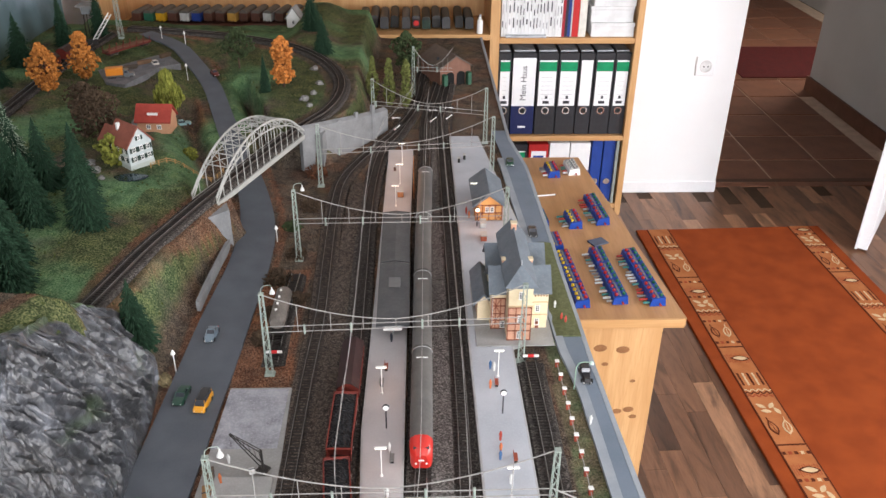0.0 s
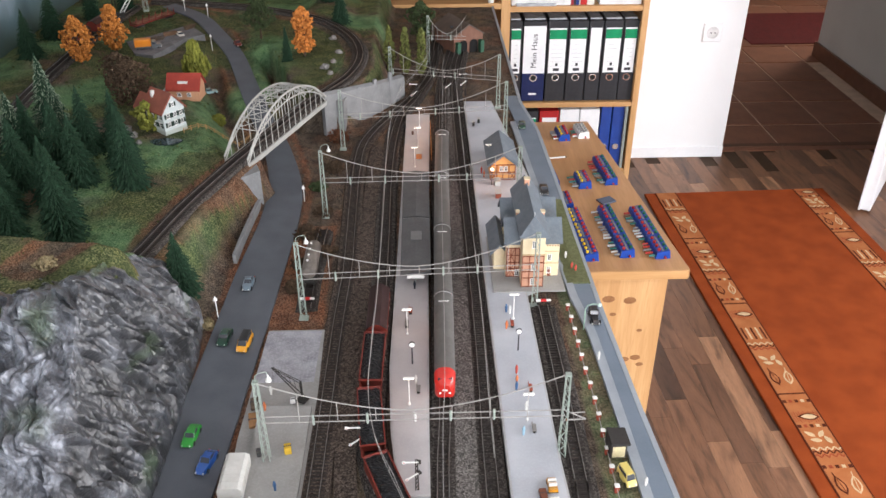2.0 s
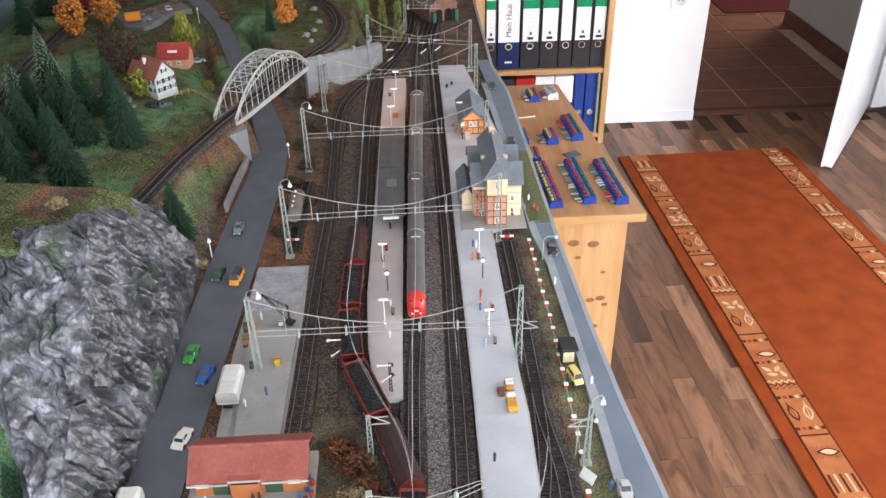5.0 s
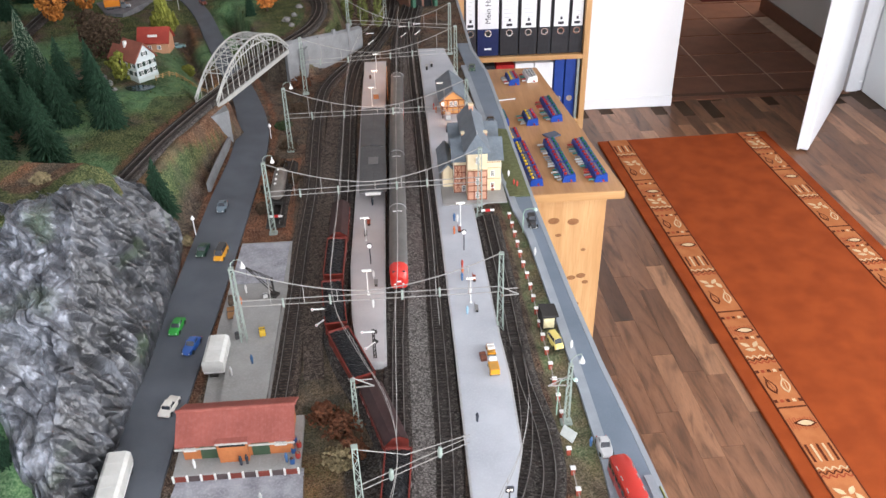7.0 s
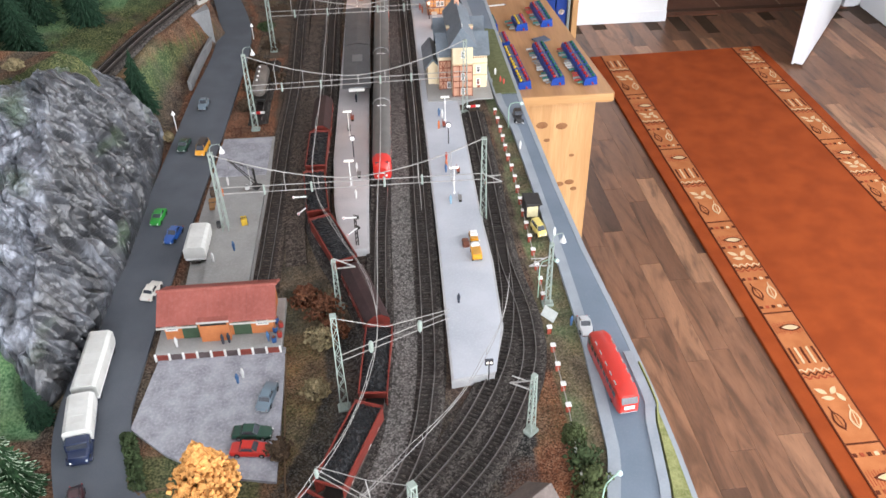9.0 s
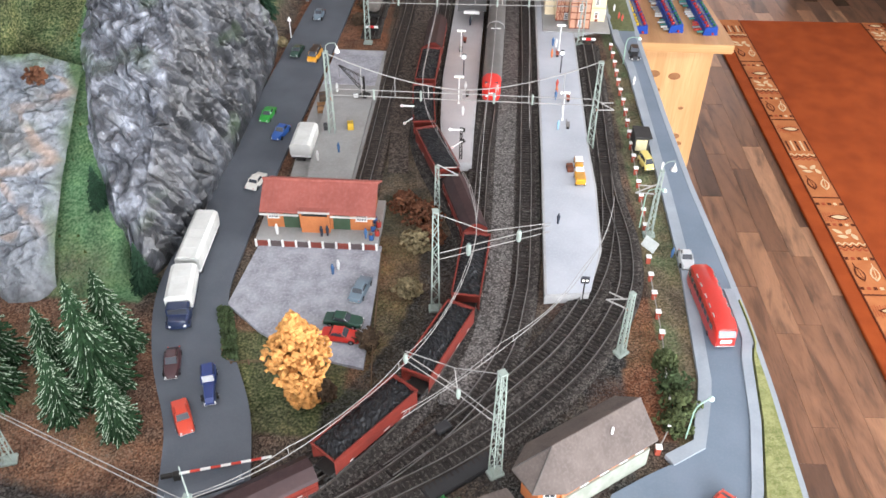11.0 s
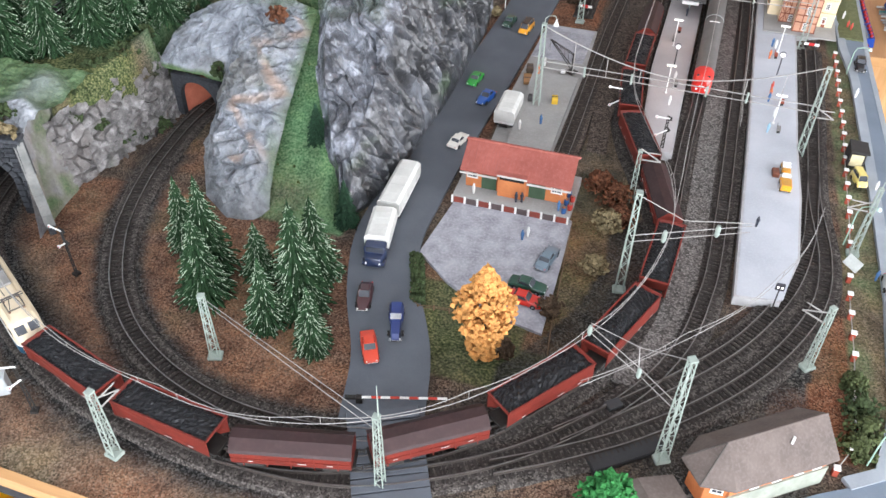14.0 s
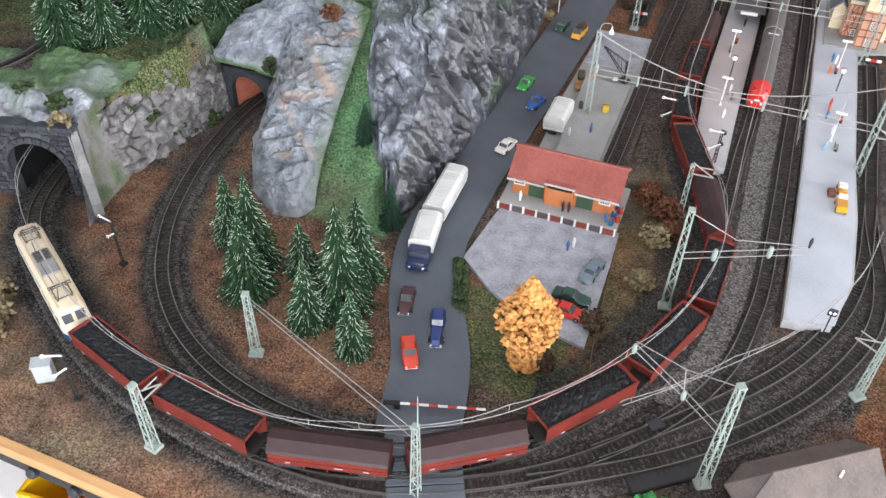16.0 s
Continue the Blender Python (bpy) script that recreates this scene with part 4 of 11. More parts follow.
for lx, ly in ((-1.15, 0.1), (-1.15, 1.6), (-1.15, 3.0), (0.1, 0.15), (0.1, 1.3), (0.1, 2.9)):
    Mesh().box(lx, lx + 0.05, ly, ly + 0.05, FLOOR, -0.034, c=0.002).to("leg", PINE, base)

# painted backdrop along the west side
bd = bpy.data.materials.new("painted_mountain_backdrop")
bd.use_nodes = True
n, l = bd.node_tree.nodes, bd.node_tree.links
tc, sp = n.new("ShaderNodeTexCoord"), n.new("ShaderNodeSeparateXYZ")
l.new(tc.outputs["Object"], sp.inputs[0])
tx = n.new("ShaderNodeTexNoise")
tx.inputs["Scale"].default_value, tx.inputs["Detail"].default_value = 2.2, 8
l.new(tc.outputs["Object"], tx.inputs["Vector"])
ad = n.new("ShaderNodeMath")
ad.operation = "MULTIPLY_ADD"
ad.inputs[1].default_value = 0.55
l.new(tx.outputs["Fac"], ad.inputs[0])
l.new(sp.outputs["Z"], ad.inputs[2])
rp = n.new("ShaderNodeValToRGB")
e = rp.color_ramp.elements
e[0].position, e[0].color = 0.30, (0.035, 0.065, 0.045, 1)
e[1].position, e[1].color = 0.72, (0.30, 0.36, 0.42, 1)
for p, c in ((0.42, (0.05, 0.09, 0.08, 1)), (0.50, (0.07, 0.12, 0.14, 1)), (0.56, (0.19, 0.25, 0.30, 1))):
    k = e.new(p)
    k.color = c
l.new(ad.outputs[0], rp.inputs["Fac"])
l.new(rp.outputs["Color"], n["Principled BSDF"].inputs["Base Color"])
n["Principled BSDF"].inputs["Roughness"].default_value = 0.7
tagged(Mesh().box(-1.275, -1.262, -0.3, 2.98, -0.1, 0.75).to("backdrop", bd), "painted backdrop of wooded mountains under a hazy sky", "backdrop", kind="structure")

# ---- roads and paved areas ----
ASPHALT = mat("painted_asphalt", (0.10, 0.112, 0.13), (0.082, 0.092, 0.108), (0.125, 0.135, 0.15), rough=0.75, scale=18, fine=500, bump=0.12, mix=0.3)
ASPHALT_E = mat("blue_grey_asphalt", (0.15, 0.185, 0.23), (0.125, 0.16, 0.20), (0.18, 0.21, 0.25), rough=0.6, scale=14, fine=400, bump=0.08, mix=0.3)
PAVE = mat("pale_paving", (0.28, 0.31, 0.34), (0.23, 0.26, 0.29), (0.33, 0.35, 0.37), rough=0.75, scale=24, fine=400, bump=0.1, mix=0.35)
CONCRETE = mat("grey_concrete", (0.30, 0.295, 0.285), (0.24, 0.235, 0.225), (0.36, 0.355, 0.35), rough=0.85, scale=22, fine=350, bump=0.2, mix=0.5)
YARD = mat("stained_yard_concrete", (0.33, 0.33, 0.36), (0.21, 0.21, 0.235), (0.47, 0.47, 0.48), rough=0.8, scale=45, fine=260, bump=0.2, mix=0.5)


def ribbon(line, half0, half1, lift, thick=0.003):
    """A strip of even thickness lying on a sampled line."""
    m = Mesh()
    sweep(m, line, [(half0, lift - thick), (half1, lift - thick), (half1, lift), (half0, lift)])
    return m


rd = Mesh()
_, road_n = frames(L_ROAD)
strip = []
for c, w in zip(L_ROAD, road_n):
    hw = float(np.interp(c[1], [1.25, 1.55, 1.95, 2.3], [ROAD_HALF, 0.041, 0.029, 0.026]))
    for o, dz in ((-hw, -0.0005), (hw, -0.0005), (hw, 0.0045), (-hw, 0.0045)):
        strip.append((c[0] + w[0] * o, c[1] + w[1] * o, c[2] + dz))
rd.add(strip, [(i * 4 + j, i * 4 + (j + 1) % 4, i * 4 + 4 + (j + 1) % 4, i * 4 + 4 + j) for i in range(len(L_ROAD) - 1) for j in range(4)] + [(0, 1, 2, 3), tuple(range(len(strip) - 4, len(strip)))])
tagged(rd.to("road", ASPHALT, smooth=False), "dark grey model country road", "road", kind="structure")
EAST = [(0.10, -0.03), (0.19, 0.045), (0.242, 0.12), (0.272, 0.22), (0.278, 0.34), (0.274, 0.46), (0.266, 0.60), (0.256, 0.78), (0.250, 0.95), (0.246, 1.12), (0.244, 1.3), (0.243, 1.5), (0.240, 1.7), (0.23, 1.9), (0.214, 2.05), (0.20, 2.2)]
er = Mesh()
east_in = lambda y: np.interp(y, [-0.05, 0.1, 0.16, 0.25, 0.45, 0.62, 0.82, 1.05, 1.16, 1.3, 1.95, 2.2], [0.05, 0.12, 0.225, 0.248, 0.258, 0.257, 0.253, 0.247, 0.232, 0.228, 0.205, 0.19])
top, n_e = [], 90
yy = np.linspace(-0.03, 2.2, n_e)
east_out = lambda y: min(float(edge_east(y)) - 0.003, float(np.interp(y, [-0.05, 0.02, 0.10, 0.2, 0.3, 0.4], [0.20, 0.235, 0.272, 0.292, 0.303, 0.33])))
vs2 = [(x, y, z) for y in yy for x, z in ((float(east_in(y)), 0.001), (east_out(y), 0.001), (east_out(y), 0.0042), (float(east_in(y)), 0.0042))]
er.add(vs2, [(i * 4 + j, i * 4 + (j + 1) % 4, i * 4 + 4 + (j + 1) % 4, i * 4 + 4 + j) for i in range(n_e - 1) for j in range(4)] + [(0, 1, 2, 3), tuple(range((n_e - 1) * 4, n_e * 4))])
tagged(er.to("road", ASPHALT_E), "blue-grey model street along the board edge", "road", kind="structure")
pv = Mesh()
yy = np.linspace(0.14, 2.0, 80)
sweep(pv, np.array([(float(east_in(y)) - 0.006, y, 0) for y in yy]), [(0.009, 0.0), (0.009, 0.0065), (-0.006, 0.0065), (-0.006, 0.0)])
yy = np.linspace(-0.03, 0.42, 30)
sweep(pv, np.array([(east_out(y) - 0.004, y, 0) for y in yy]), [(0.007, 0.0), (0.007, 0.0062), (-0.005, 0.0062), (-0.005, 0.0)])
tagged(pv.to("pavement", PAVE), "pale kerbed footpath beside the street", "pavement", kind="structure")
tagged(Mesh().prism([(-0.352, 0.345), (-0.337, 0.495), (-0.168, 0.475), (-0.165, 0.40), (-0.162, 0.248), (-0.23, 0.262), (-0.30, 0.30)], -0.002, 0.0042).to("pavement", YARD), "stained grey concrete parking yard", "pavement", kind="structure")
ld = tagged(Mesh().prism([(-0.327, 0.56), (-0.336, 0.80), (-0.330, 1.065), (-0.232, 1.065), (-0.227, 0.90), (-0.229, 0.57)], -0.002, 0.0075).to("pavement", CONCRETE), "grey concrete loading yard", "pavement", kind="structure")
tagged(Mesh().prism([(-0.332, 0.925), (-0.330, 1.06), (-0.236, 1.06), (-0.236, 0.925)], 0.0076, 0.0085).to("pavement", YARD), "mottled concrete slab", "pavement", kind="structure")
tagged(Mesh().prism([(-0.300, 0.59), (-0.313, 0.86), (-0.232, 0.86), (-0.232, 0.59)], 0.0076, 0.016).to("pavement", CONCRETE), "raised concrete loading ramp", "pavement", kind="structure")

ty = [(-0.961, 2.405), (-0.90, 2.466), (-0.809, 2.582), (-0.735, 2.47), (-0.787, 2.433), (-0.841, 2.269), (-0.90, 2.29)]
tyz = max(height(x, y) for x, y in ty) + 0.002
tagged(Mesh().prism(ty[::-1], tyz - 0.03, tyz).to("pavement", mat("dark_yard_paving", (0.15, 0.15, 0.16), (0.10, 0.10, 0.105), (0.23, 0.23, 0.235), rough=0.85, scale=40, fine=260, bump=0.3, mix=0.5)), "grey paved timber yard on the hill", "pavement", kind="structure")

TURF_STRIP = mat("pale_scatter_turf", (0.115, 0.125, 0.062), (0.075, 0.088, 0.042), (0.22, 0.215, 0.13), rough=0.95, scale=120, fine=480, bump=0.8, mix=0.5, spec=0.1)
gv = Mesh()
yy = np.linspace(1.20, 1.54, 40)
gv.loft([[(0.219 + 0.004 * noise.noise(Vector((y * 40, 1, 2))), y, 0.003), (float(edge_east(y)) - 0.002, y, 0.003), (float(edge_east(y)) - 0.002, y, 0.0062), (0.240, y, 0.0085 + 0.002 * noise.noise(Vector((y * 60, 3, 2)))), (0.219 + 0.004 * noise.noise(Vector((y * 40, 1, 2))), y, 0.0068)] for y in yy])
ev = Mesh()
yy = np.linspace(-0.04, 0.40, 60)
ev.loft([[(east_out(y) + 0.003, y, 0.0), (max(float(edge_east(y)) - 0.001, east_out(y) + 0.006), y, 0.0), (max(float(edge_east(y)) - 0.001, east_out(y) + 0.006), y, 0.0050), (east_out(y) + 0.004, y, 0.0062 + 0.0016 * noise.noise(Vector((y * 70, 4, 2))))] for y in yy])
tagged(ev.to("grass_verge", mat("lime_scatter_turf", (0.24, 0.25, 0.105), (0.15, 0.165, 0.06), (0.36, 0.34, 0.18), rough=0.95, scale=110, fine=420, bump=0.8, mix=0.5, spec=0.1)), "pale lime verge of scatter turf at the board edge", "grass", kind="structure")
tagged(gv.to("grass_verge", TURF_STRIP), "rough green verge of scatter turf beside the station", "grass", kind="structure")

# ---- tracks ----
BALLAST = mat("grey_brown_ballast", (0.054, 0.047, 0.043), (0.024, 0.021, 0.019), (0.17, 0.153, 0.14), rough=0.95, scale=120, fine=520, bump=0.8, mix=0.7, spec=0.1, grain=True)
BALLAST_PALE = mat("pale_grey_ballast", (0.105, 0.097, 0.090), (0.048, 0.044, 0.041), (0.30, 0.28, 0.265), rough=0.95, scale=120, fine=520, bump=0.8, mix=0.7, spec=0.1, grain=True)
BALLAST_BROWN = mat("brown_siding_ballast", (0.066, 0.050, 0.041), (0.026, 0.021, 0.018), (0.20, 0.165, 0.14), rough=0.95, scale=120, fine=520, bump=0.8, mix=0.7, spec=0.1, grain=True)
SLEEPER = mat("dark_brown_sleeper", (0.028, 0.023, 0.021), (0.045, 0.038, 0.034), (0.025, 0.021, 0.019), rough=0.85, scale=90, fine=400, mix=0.4, vary=0.25)
RAIL_SIDE = mat("rusty_rail", (0.055, 0.044, 0.037), (0.04, 0.033, 0.028), rough=0.6, scale=60, metal=0.2)
RAIL_HEAD = mat("polished_rail_head", (0.25, 0.24, 0.23), (0.17, 0.16, 0.155), rough=0.42, metal=0.8, scale=60)
ZR = 0.0105
SLEEPER_MESH = Mesh().box(-0.0014, 0.0014, -0.0148, 0.0148, 0.0038, 0.0066, c=0.0003).mesh("sleeper", SLEEPER)
BEDS = itertools.count()


def track(points, label, bed=0.021, bed_mat=None):
    line = smooth_line(points, 0.0068)
    t = thing("railway_track", pose(0, 0, 0), label, "railway track", "model railway tracks")
    b = Mesh()
    top = 0.0059 - 0.0002 * next(BEDS)
    sweep(b, line, [(-bed - 0.004, -0.002), (bed + 0.004, -0.002), (bed, top), (-bed, top)])
    b.to("ballast_bed", bed_mat or BALLAST, t)
    tt, nn = frames(line)
    s = Mesh()
    near = 0
    for c, a, w in zip(line, tt, nn):
        m = Matrix(((a[0], w[0], 0, c[0]), (a[1], w[1], 0, c[1]), (0, 0, 1, c[2]), (0, 0, 0, 1)))
        if c[1] < 0.80 and near < 170:
            near += 1
            ob = new("sleeper", SLEEPER_MESH)
            ob.parent = t
            ob.matrix_world = m
        else:
            s.box(-0.0014, 0.0014, -0.0148, 0.0148, 0.0038, 0.0066, m)
    if s.v:
        tagged(s.to("sleeper_ladder", SLEEPER, t), kind="stuff")
    for side in (-1, 1):
        o = side * 0.00825
        rl = Mesh()
        sweep(rl, line, [(o - 0.0011, 0.0064), (o + 0.0011, 0.0064), (o + 0.0004, 0.0078), (o + 0.0004, ZR - 0.0008), (o - 0.0004, ZR - 0.0008), (o - 0.0004, 0.0078)])
        rail = rl.to("rail", RAIL_SIDE, t)
        hd = Mesh()
        sweep(hd, line, [(o - 0.0006, ZR - 0.0008), (o + 0.0006, ZR - 0.0008), (o + 0.0006, ZR), (o - 0.0006, ZR)])
        hd.to("rail_head", RAIL_HEAD, rail)
    return t


for pts, lab in ((T1, "weathered siding track on grey-brown ballast"), (T2, "main-line track on brown ballast round the bend"), (T3, "station track on brown ballast beside the platform"),
                 (T4, "station through track on brown ballast"), (T5, "siding track ending at a buffer stop"), (T6, "short connecting track at the station throat"), (INNER, "curved branch track leaving through a tunnel"),
                 (UPPER, "upper branch track crossing the bridge"), (WEST, "upper track along the painted backdrop")):
    track(pts, lab, bed_mat=BALLAST_BROWN if pts is T1 else None)
# grey grit between the station tracks
mid = smooth_line([(0.024, 2.3), (0.018, 2.0), (0.014, 1.5), (0.008, 1.0), (0.002, 0.7), (-0.002, 0.45), (-0.02, 0.30), (-0.055, 0.20)])
tagged(ribbon(mid, -0.016, 0.016, 0.0064, 0.007).to("ground", BALLAST_PALE), "pale grit between the station tracks", "gravel", kind="stuff")
mid2 = smooth_line([(-0.17, 1.85), (-0.175, 1.5), (-0.172, 1.1), (-0.174, 0.8), (-0.165, 0.66)])
tagged(ribbon(mid2, -0.016, 0.016, 0.0062, 0.007).to("ground", BALLAST_BROWN), "brown grit between the siding and the main line", "gravel", kind="stuff")

# ---- platforms ----
PLAT = mat("platform_paving", (0.42, 0.40, 0.40), (0.36, 0.345, 0.345), (0.47, 0.45, 0.45), rough=0.7, scale=16, fine=300, bump=0.06, mix=0.3)
PLAT_S = mat("blue_grey_platform", (0.43, 0.45, 0.485), (0.345, 0.365, 0.40), (0.50, 0.52, 0.55), rough=0.6, scale=12, fine=300, bump=0.05, mix=0.3)
KERB = mat("platform_kerb", (0.42, 0.42, 0.42), (0.34, 0.34, 0.34), rough=0.8, scale=60)
PZ = 0.0165


def platform(name, outline, mt, label):
    p = thing(name, pose(0, 0, 0), label, "platform")
    Mesh().prism(outline, 0.001, PZ - 0.0006).to("body", KERB, p)
    cx, cy = sum(a for a, b in outline) / len(outline), sum(b for a, b in outline) / len(outline)
    inner = [(a + (0.003 if a < cx else -0.003), b + (0.003 if b < cy else -0.003)) for a, b in outline]
    Mesh().prism(inner, PZ - 0.0006, PZ).to("paving", mt, p)
    return p


platform("island_platform", [(-0.114, 0.95), (-0.108, 0.80), (-0.093, 0.674), (-0.050, 0.674), (-0.050, 0.80), (-0.046, 1.3), (-0.034, 2.035), (-0.098, 2.035), (-0.108, 1.3)], PLAT, "long paved island platform between two tracks")
platform("station_platform", [(0.061, 1.2), (0.060, 0.70), (0.056, 0.378), (0.113, 0.386), (0.137, 0.476), (0.141, 0.62), (0.137, 0.75), (0.137, 1.165), (0.20, 1.20), (0.20, 1.60), (0.145, 2.13), (0.066, 2.13), (0.064, 1.6)], PLAT_S, "long blue-grey station platform")

# ---- rocks and tunnels ----


def rock_mat(name, cols, wash_shade, rough=0.45, scale=30, stretch=(1, 1, 1), spec=0.5, coat=0.15):
    """Painted plaster rock: streaked base of three greys, earthy blotches, pale flecks for glints, dark streaks for
    crevices, and turf, sand or painted shade where the mesh says so.
    """
    m = bpy.data.materials.new(name)
    m.use_nodes = True
    n, l = m.node_tree.nodes, m.node_tree.links
    b = n["Principled BSDF"]
    tc, mp = n.new("ShaderNodeTexCoord"), n.new("ShaderNodeMapping")
    mp.inputs["Scale"].default_value = stretch
    l.new(tc.outputs["Object"], mp.inputs["Vector"])

    def tex(sc, detail=6, raw=False):
        t = n.new("ShaderNodeTexNoise")
        t.inputs["Scale"].default_value, t.inputs["Detail"].default_value, t.inputs["Roughness"].default_value = sc, detail, 0.65
        l.new(tc.outputs["Object"] if raw else mp.outputs[0], t.inputs["Vector"])
        return t.outputs["Fac"]

    def ramp(fac, stops):
        r = n.new("ShaderNodeValToRGB")
        e = r.color_ramp.elements
        e[0].position, e[0].color = stops[0][0], (*stops[0][1], 1)
        e[1].position, e[1].color = stops[-1][0], (*stops[-1][1], 1)
        for q, c in stops[1:-1]:
            e.new(q).color = (*c, 1)
        l.new(fac, r.inputs["Fac"])
        return r.outputs["Color"]

    def blend(fac, a, c):
        x = n.new("ShaderNodeMix")
        x.data_type = "RGBA"
        l.new(fac, x.inputs["Factor"])
        l.new(a, x.inputs["A"])
        if isinstance(c, tuple):
            x.inputs["B"].default_value = (*c, 1)
        else:
            l.new(c, x.inputs["B"])
        return x.outputs["Result"]

    g = lambda v: (v, v, v)
    streak = tex(scale)
    base = ramp(streak, ((0.33, cols[0]), (0.5, cols[1]), (0.68, cols[2])))
    base = blend(ramp(tex(9, 4, True), ((0.48, g(0)), (0.66, g(0.75)))), base, wash_shade)
    # pale flecks stand in for glossy highlights, dark streaks for crevices
    base = blend(ramp(tex(scale * 5), ((0.60, g(0)), (0.74, g(0.55)))), base, tuple(min(0.8, v * 1.6) for v in cols[2]))
    base = blend(ramp(tex(scale * 4 + 7), ((0.30, g(0.85)), (0.42, g(0)))), base, tuple(v * 0.5 for v in cols[0]))
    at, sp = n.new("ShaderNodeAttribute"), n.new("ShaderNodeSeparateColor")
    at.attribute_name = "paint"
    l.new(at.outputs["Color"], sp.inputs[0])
    turf = ramp(tex(330, 4, True), ((0.36, (0.035, 0.07, 0.025)), (0.5, (0.072, 0.130, 0.056)), (0.66, (0.13, 0.165, 0.08))))
    base = blend(sp.outputs[1], base, ramp(tex(200, 4, True), ((0.35, (0.24, 0.16, 0.12)), (0.65, (0.40, 0.30, 0.24)))))
    # dark tone by the mesh's third weight; on the crag it paints shade
    base = blend(sp.outputs[2], base, wash_shade)
    base = blend(sp.outputs[0], base, turf)
    l.new(base, b.inputs["Base Color"])
    b.inputs["Roughness"].default_value, b.inputs["Specular IOR Level"].default_value, b.inputs["Coat Weight"].default_value = rough, spec, coat
    b.inputs["Coat Roughness"].default_value = 0.3
    bp = n.new("ShaderNodeBump")
    bp.inputs["Strength"].default_value, bp.inputs["Distance"].default_value = 0.7, 0.003
    l.new(tex(scale * 5), bp.inputs["Height"])
    l.new(bp.outputs[0], b.inputs["Normal"])
    return m


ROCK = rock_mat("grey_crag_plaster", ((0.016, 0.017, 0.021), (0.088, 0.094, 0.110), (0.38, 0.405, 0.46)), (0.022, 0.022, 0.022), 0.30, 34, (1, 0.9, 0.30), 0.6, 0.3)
ROCK_PALE = rock_mat("pale_blue_crag_plaster", ((0.11, 0.12, 0.145), (0.25, 0.275, 0.31), (0.38, 0.40, 0.44)), (0.17, 0.165, 0.15), 0.55, 40, (1, 1, 0.7), 0.4, 0.1)
ROCK_CRACK = rock_mat("cracked_grey_rock", ((0.065, 0.063, 0.063), (0.165, 0.158, 0.155), (0.36, 0.35, 0.345)), (0.15, 0.136, 0.128), 0.5, 55, (1, 1, 1), 0.3, 0.0)


def slabs(q, sharp=8.0):
    """Angular plates: crack depth, a step and a tilt for each cell."""
    dist, near = noise.voronoi(q)
    c = near[0]
    n1, n2, n3, n4 = (noise.cell(c * k + Vector((k, 2 * k, 3))) for k in (1.7, 2.3, 2.9, 3.7))
    return min(1.0, (dist[1] - dist[0]) * sharp), n1, (q - c).dot(Vector((n2, n3, n4)))


def sheet(name, fn, nu, nv, mt, label="", category="rock", kind="", parent=None):
    """A free-form surface from fn(u, v): place, then turf, sand and dark toning that also paints shade."""
    full = [fn(i / (nu - 1), j / (nv - 1)) for j in range(nv) for i in range(nu)]
    vs = [p[:3] for p in full]
    m = Mesh()
    m.add(vs, [(j * nu + i, j * nu + i + 1, (j + 1) * nu + i + 1, (j + 1) * nu + i) for j in range(nv - 1) for i in range(nu - 1)])
    ob = m.to(name, mt, smooth=False)
    ob.data.polygons.foreach_set("use_smooth", [False] * len(ob.data.polygons))
    col = ob.data.color_attributes.new("paint", "FLOAT_COLOR", "POINT")
    rgba = np.zeros((len(full), 4))
    rgba[:, 3] = 1
    for k, p in enumerate(full):
        rgba[k, :len(p) - 3] = p[3:]
    col.data.foreach_set("color", np.clip(rgba, 0, 1).reshape(-1))
    if parent:
        ob.parent = parent
        return ob
    return tagged(ob, label, category, kind=kind)


def ridged(x, y, z):
    return noise.ridged_multi_fractal(Vector((x, y, z)), 0.9, 2.1, 5, 1.0, 2.0) * 0.5


RY = [0.385, 0.42, 0.48, 0.56, 0.70, 0.85, 1.0, 1.09, 1.16]
big_rows = {"xf": [-0.470, -0.456, -0.445, -0.438, -0.434, -0.434, -0.440, -0.452, -0.475],
            "xt": [-0.474, -0.474, -0.480, -0.487, -0.502, -0.530, -0.550, -0.556, -0.565],
            "zt": [0.02, 0.065, 0.110, 0.146, 0.200, 0.258, 0.20, 0.155, 0.10],
            "xl": [-0.484, -0.500, -0.545, -0.588, -0.64, -0.70, -0.68, -0.62, -0.58],
            "zl": [0.0, 0.045, 0.098, 0.150, 0.205, 0.215, 0.17, 0.12, 0.07]}


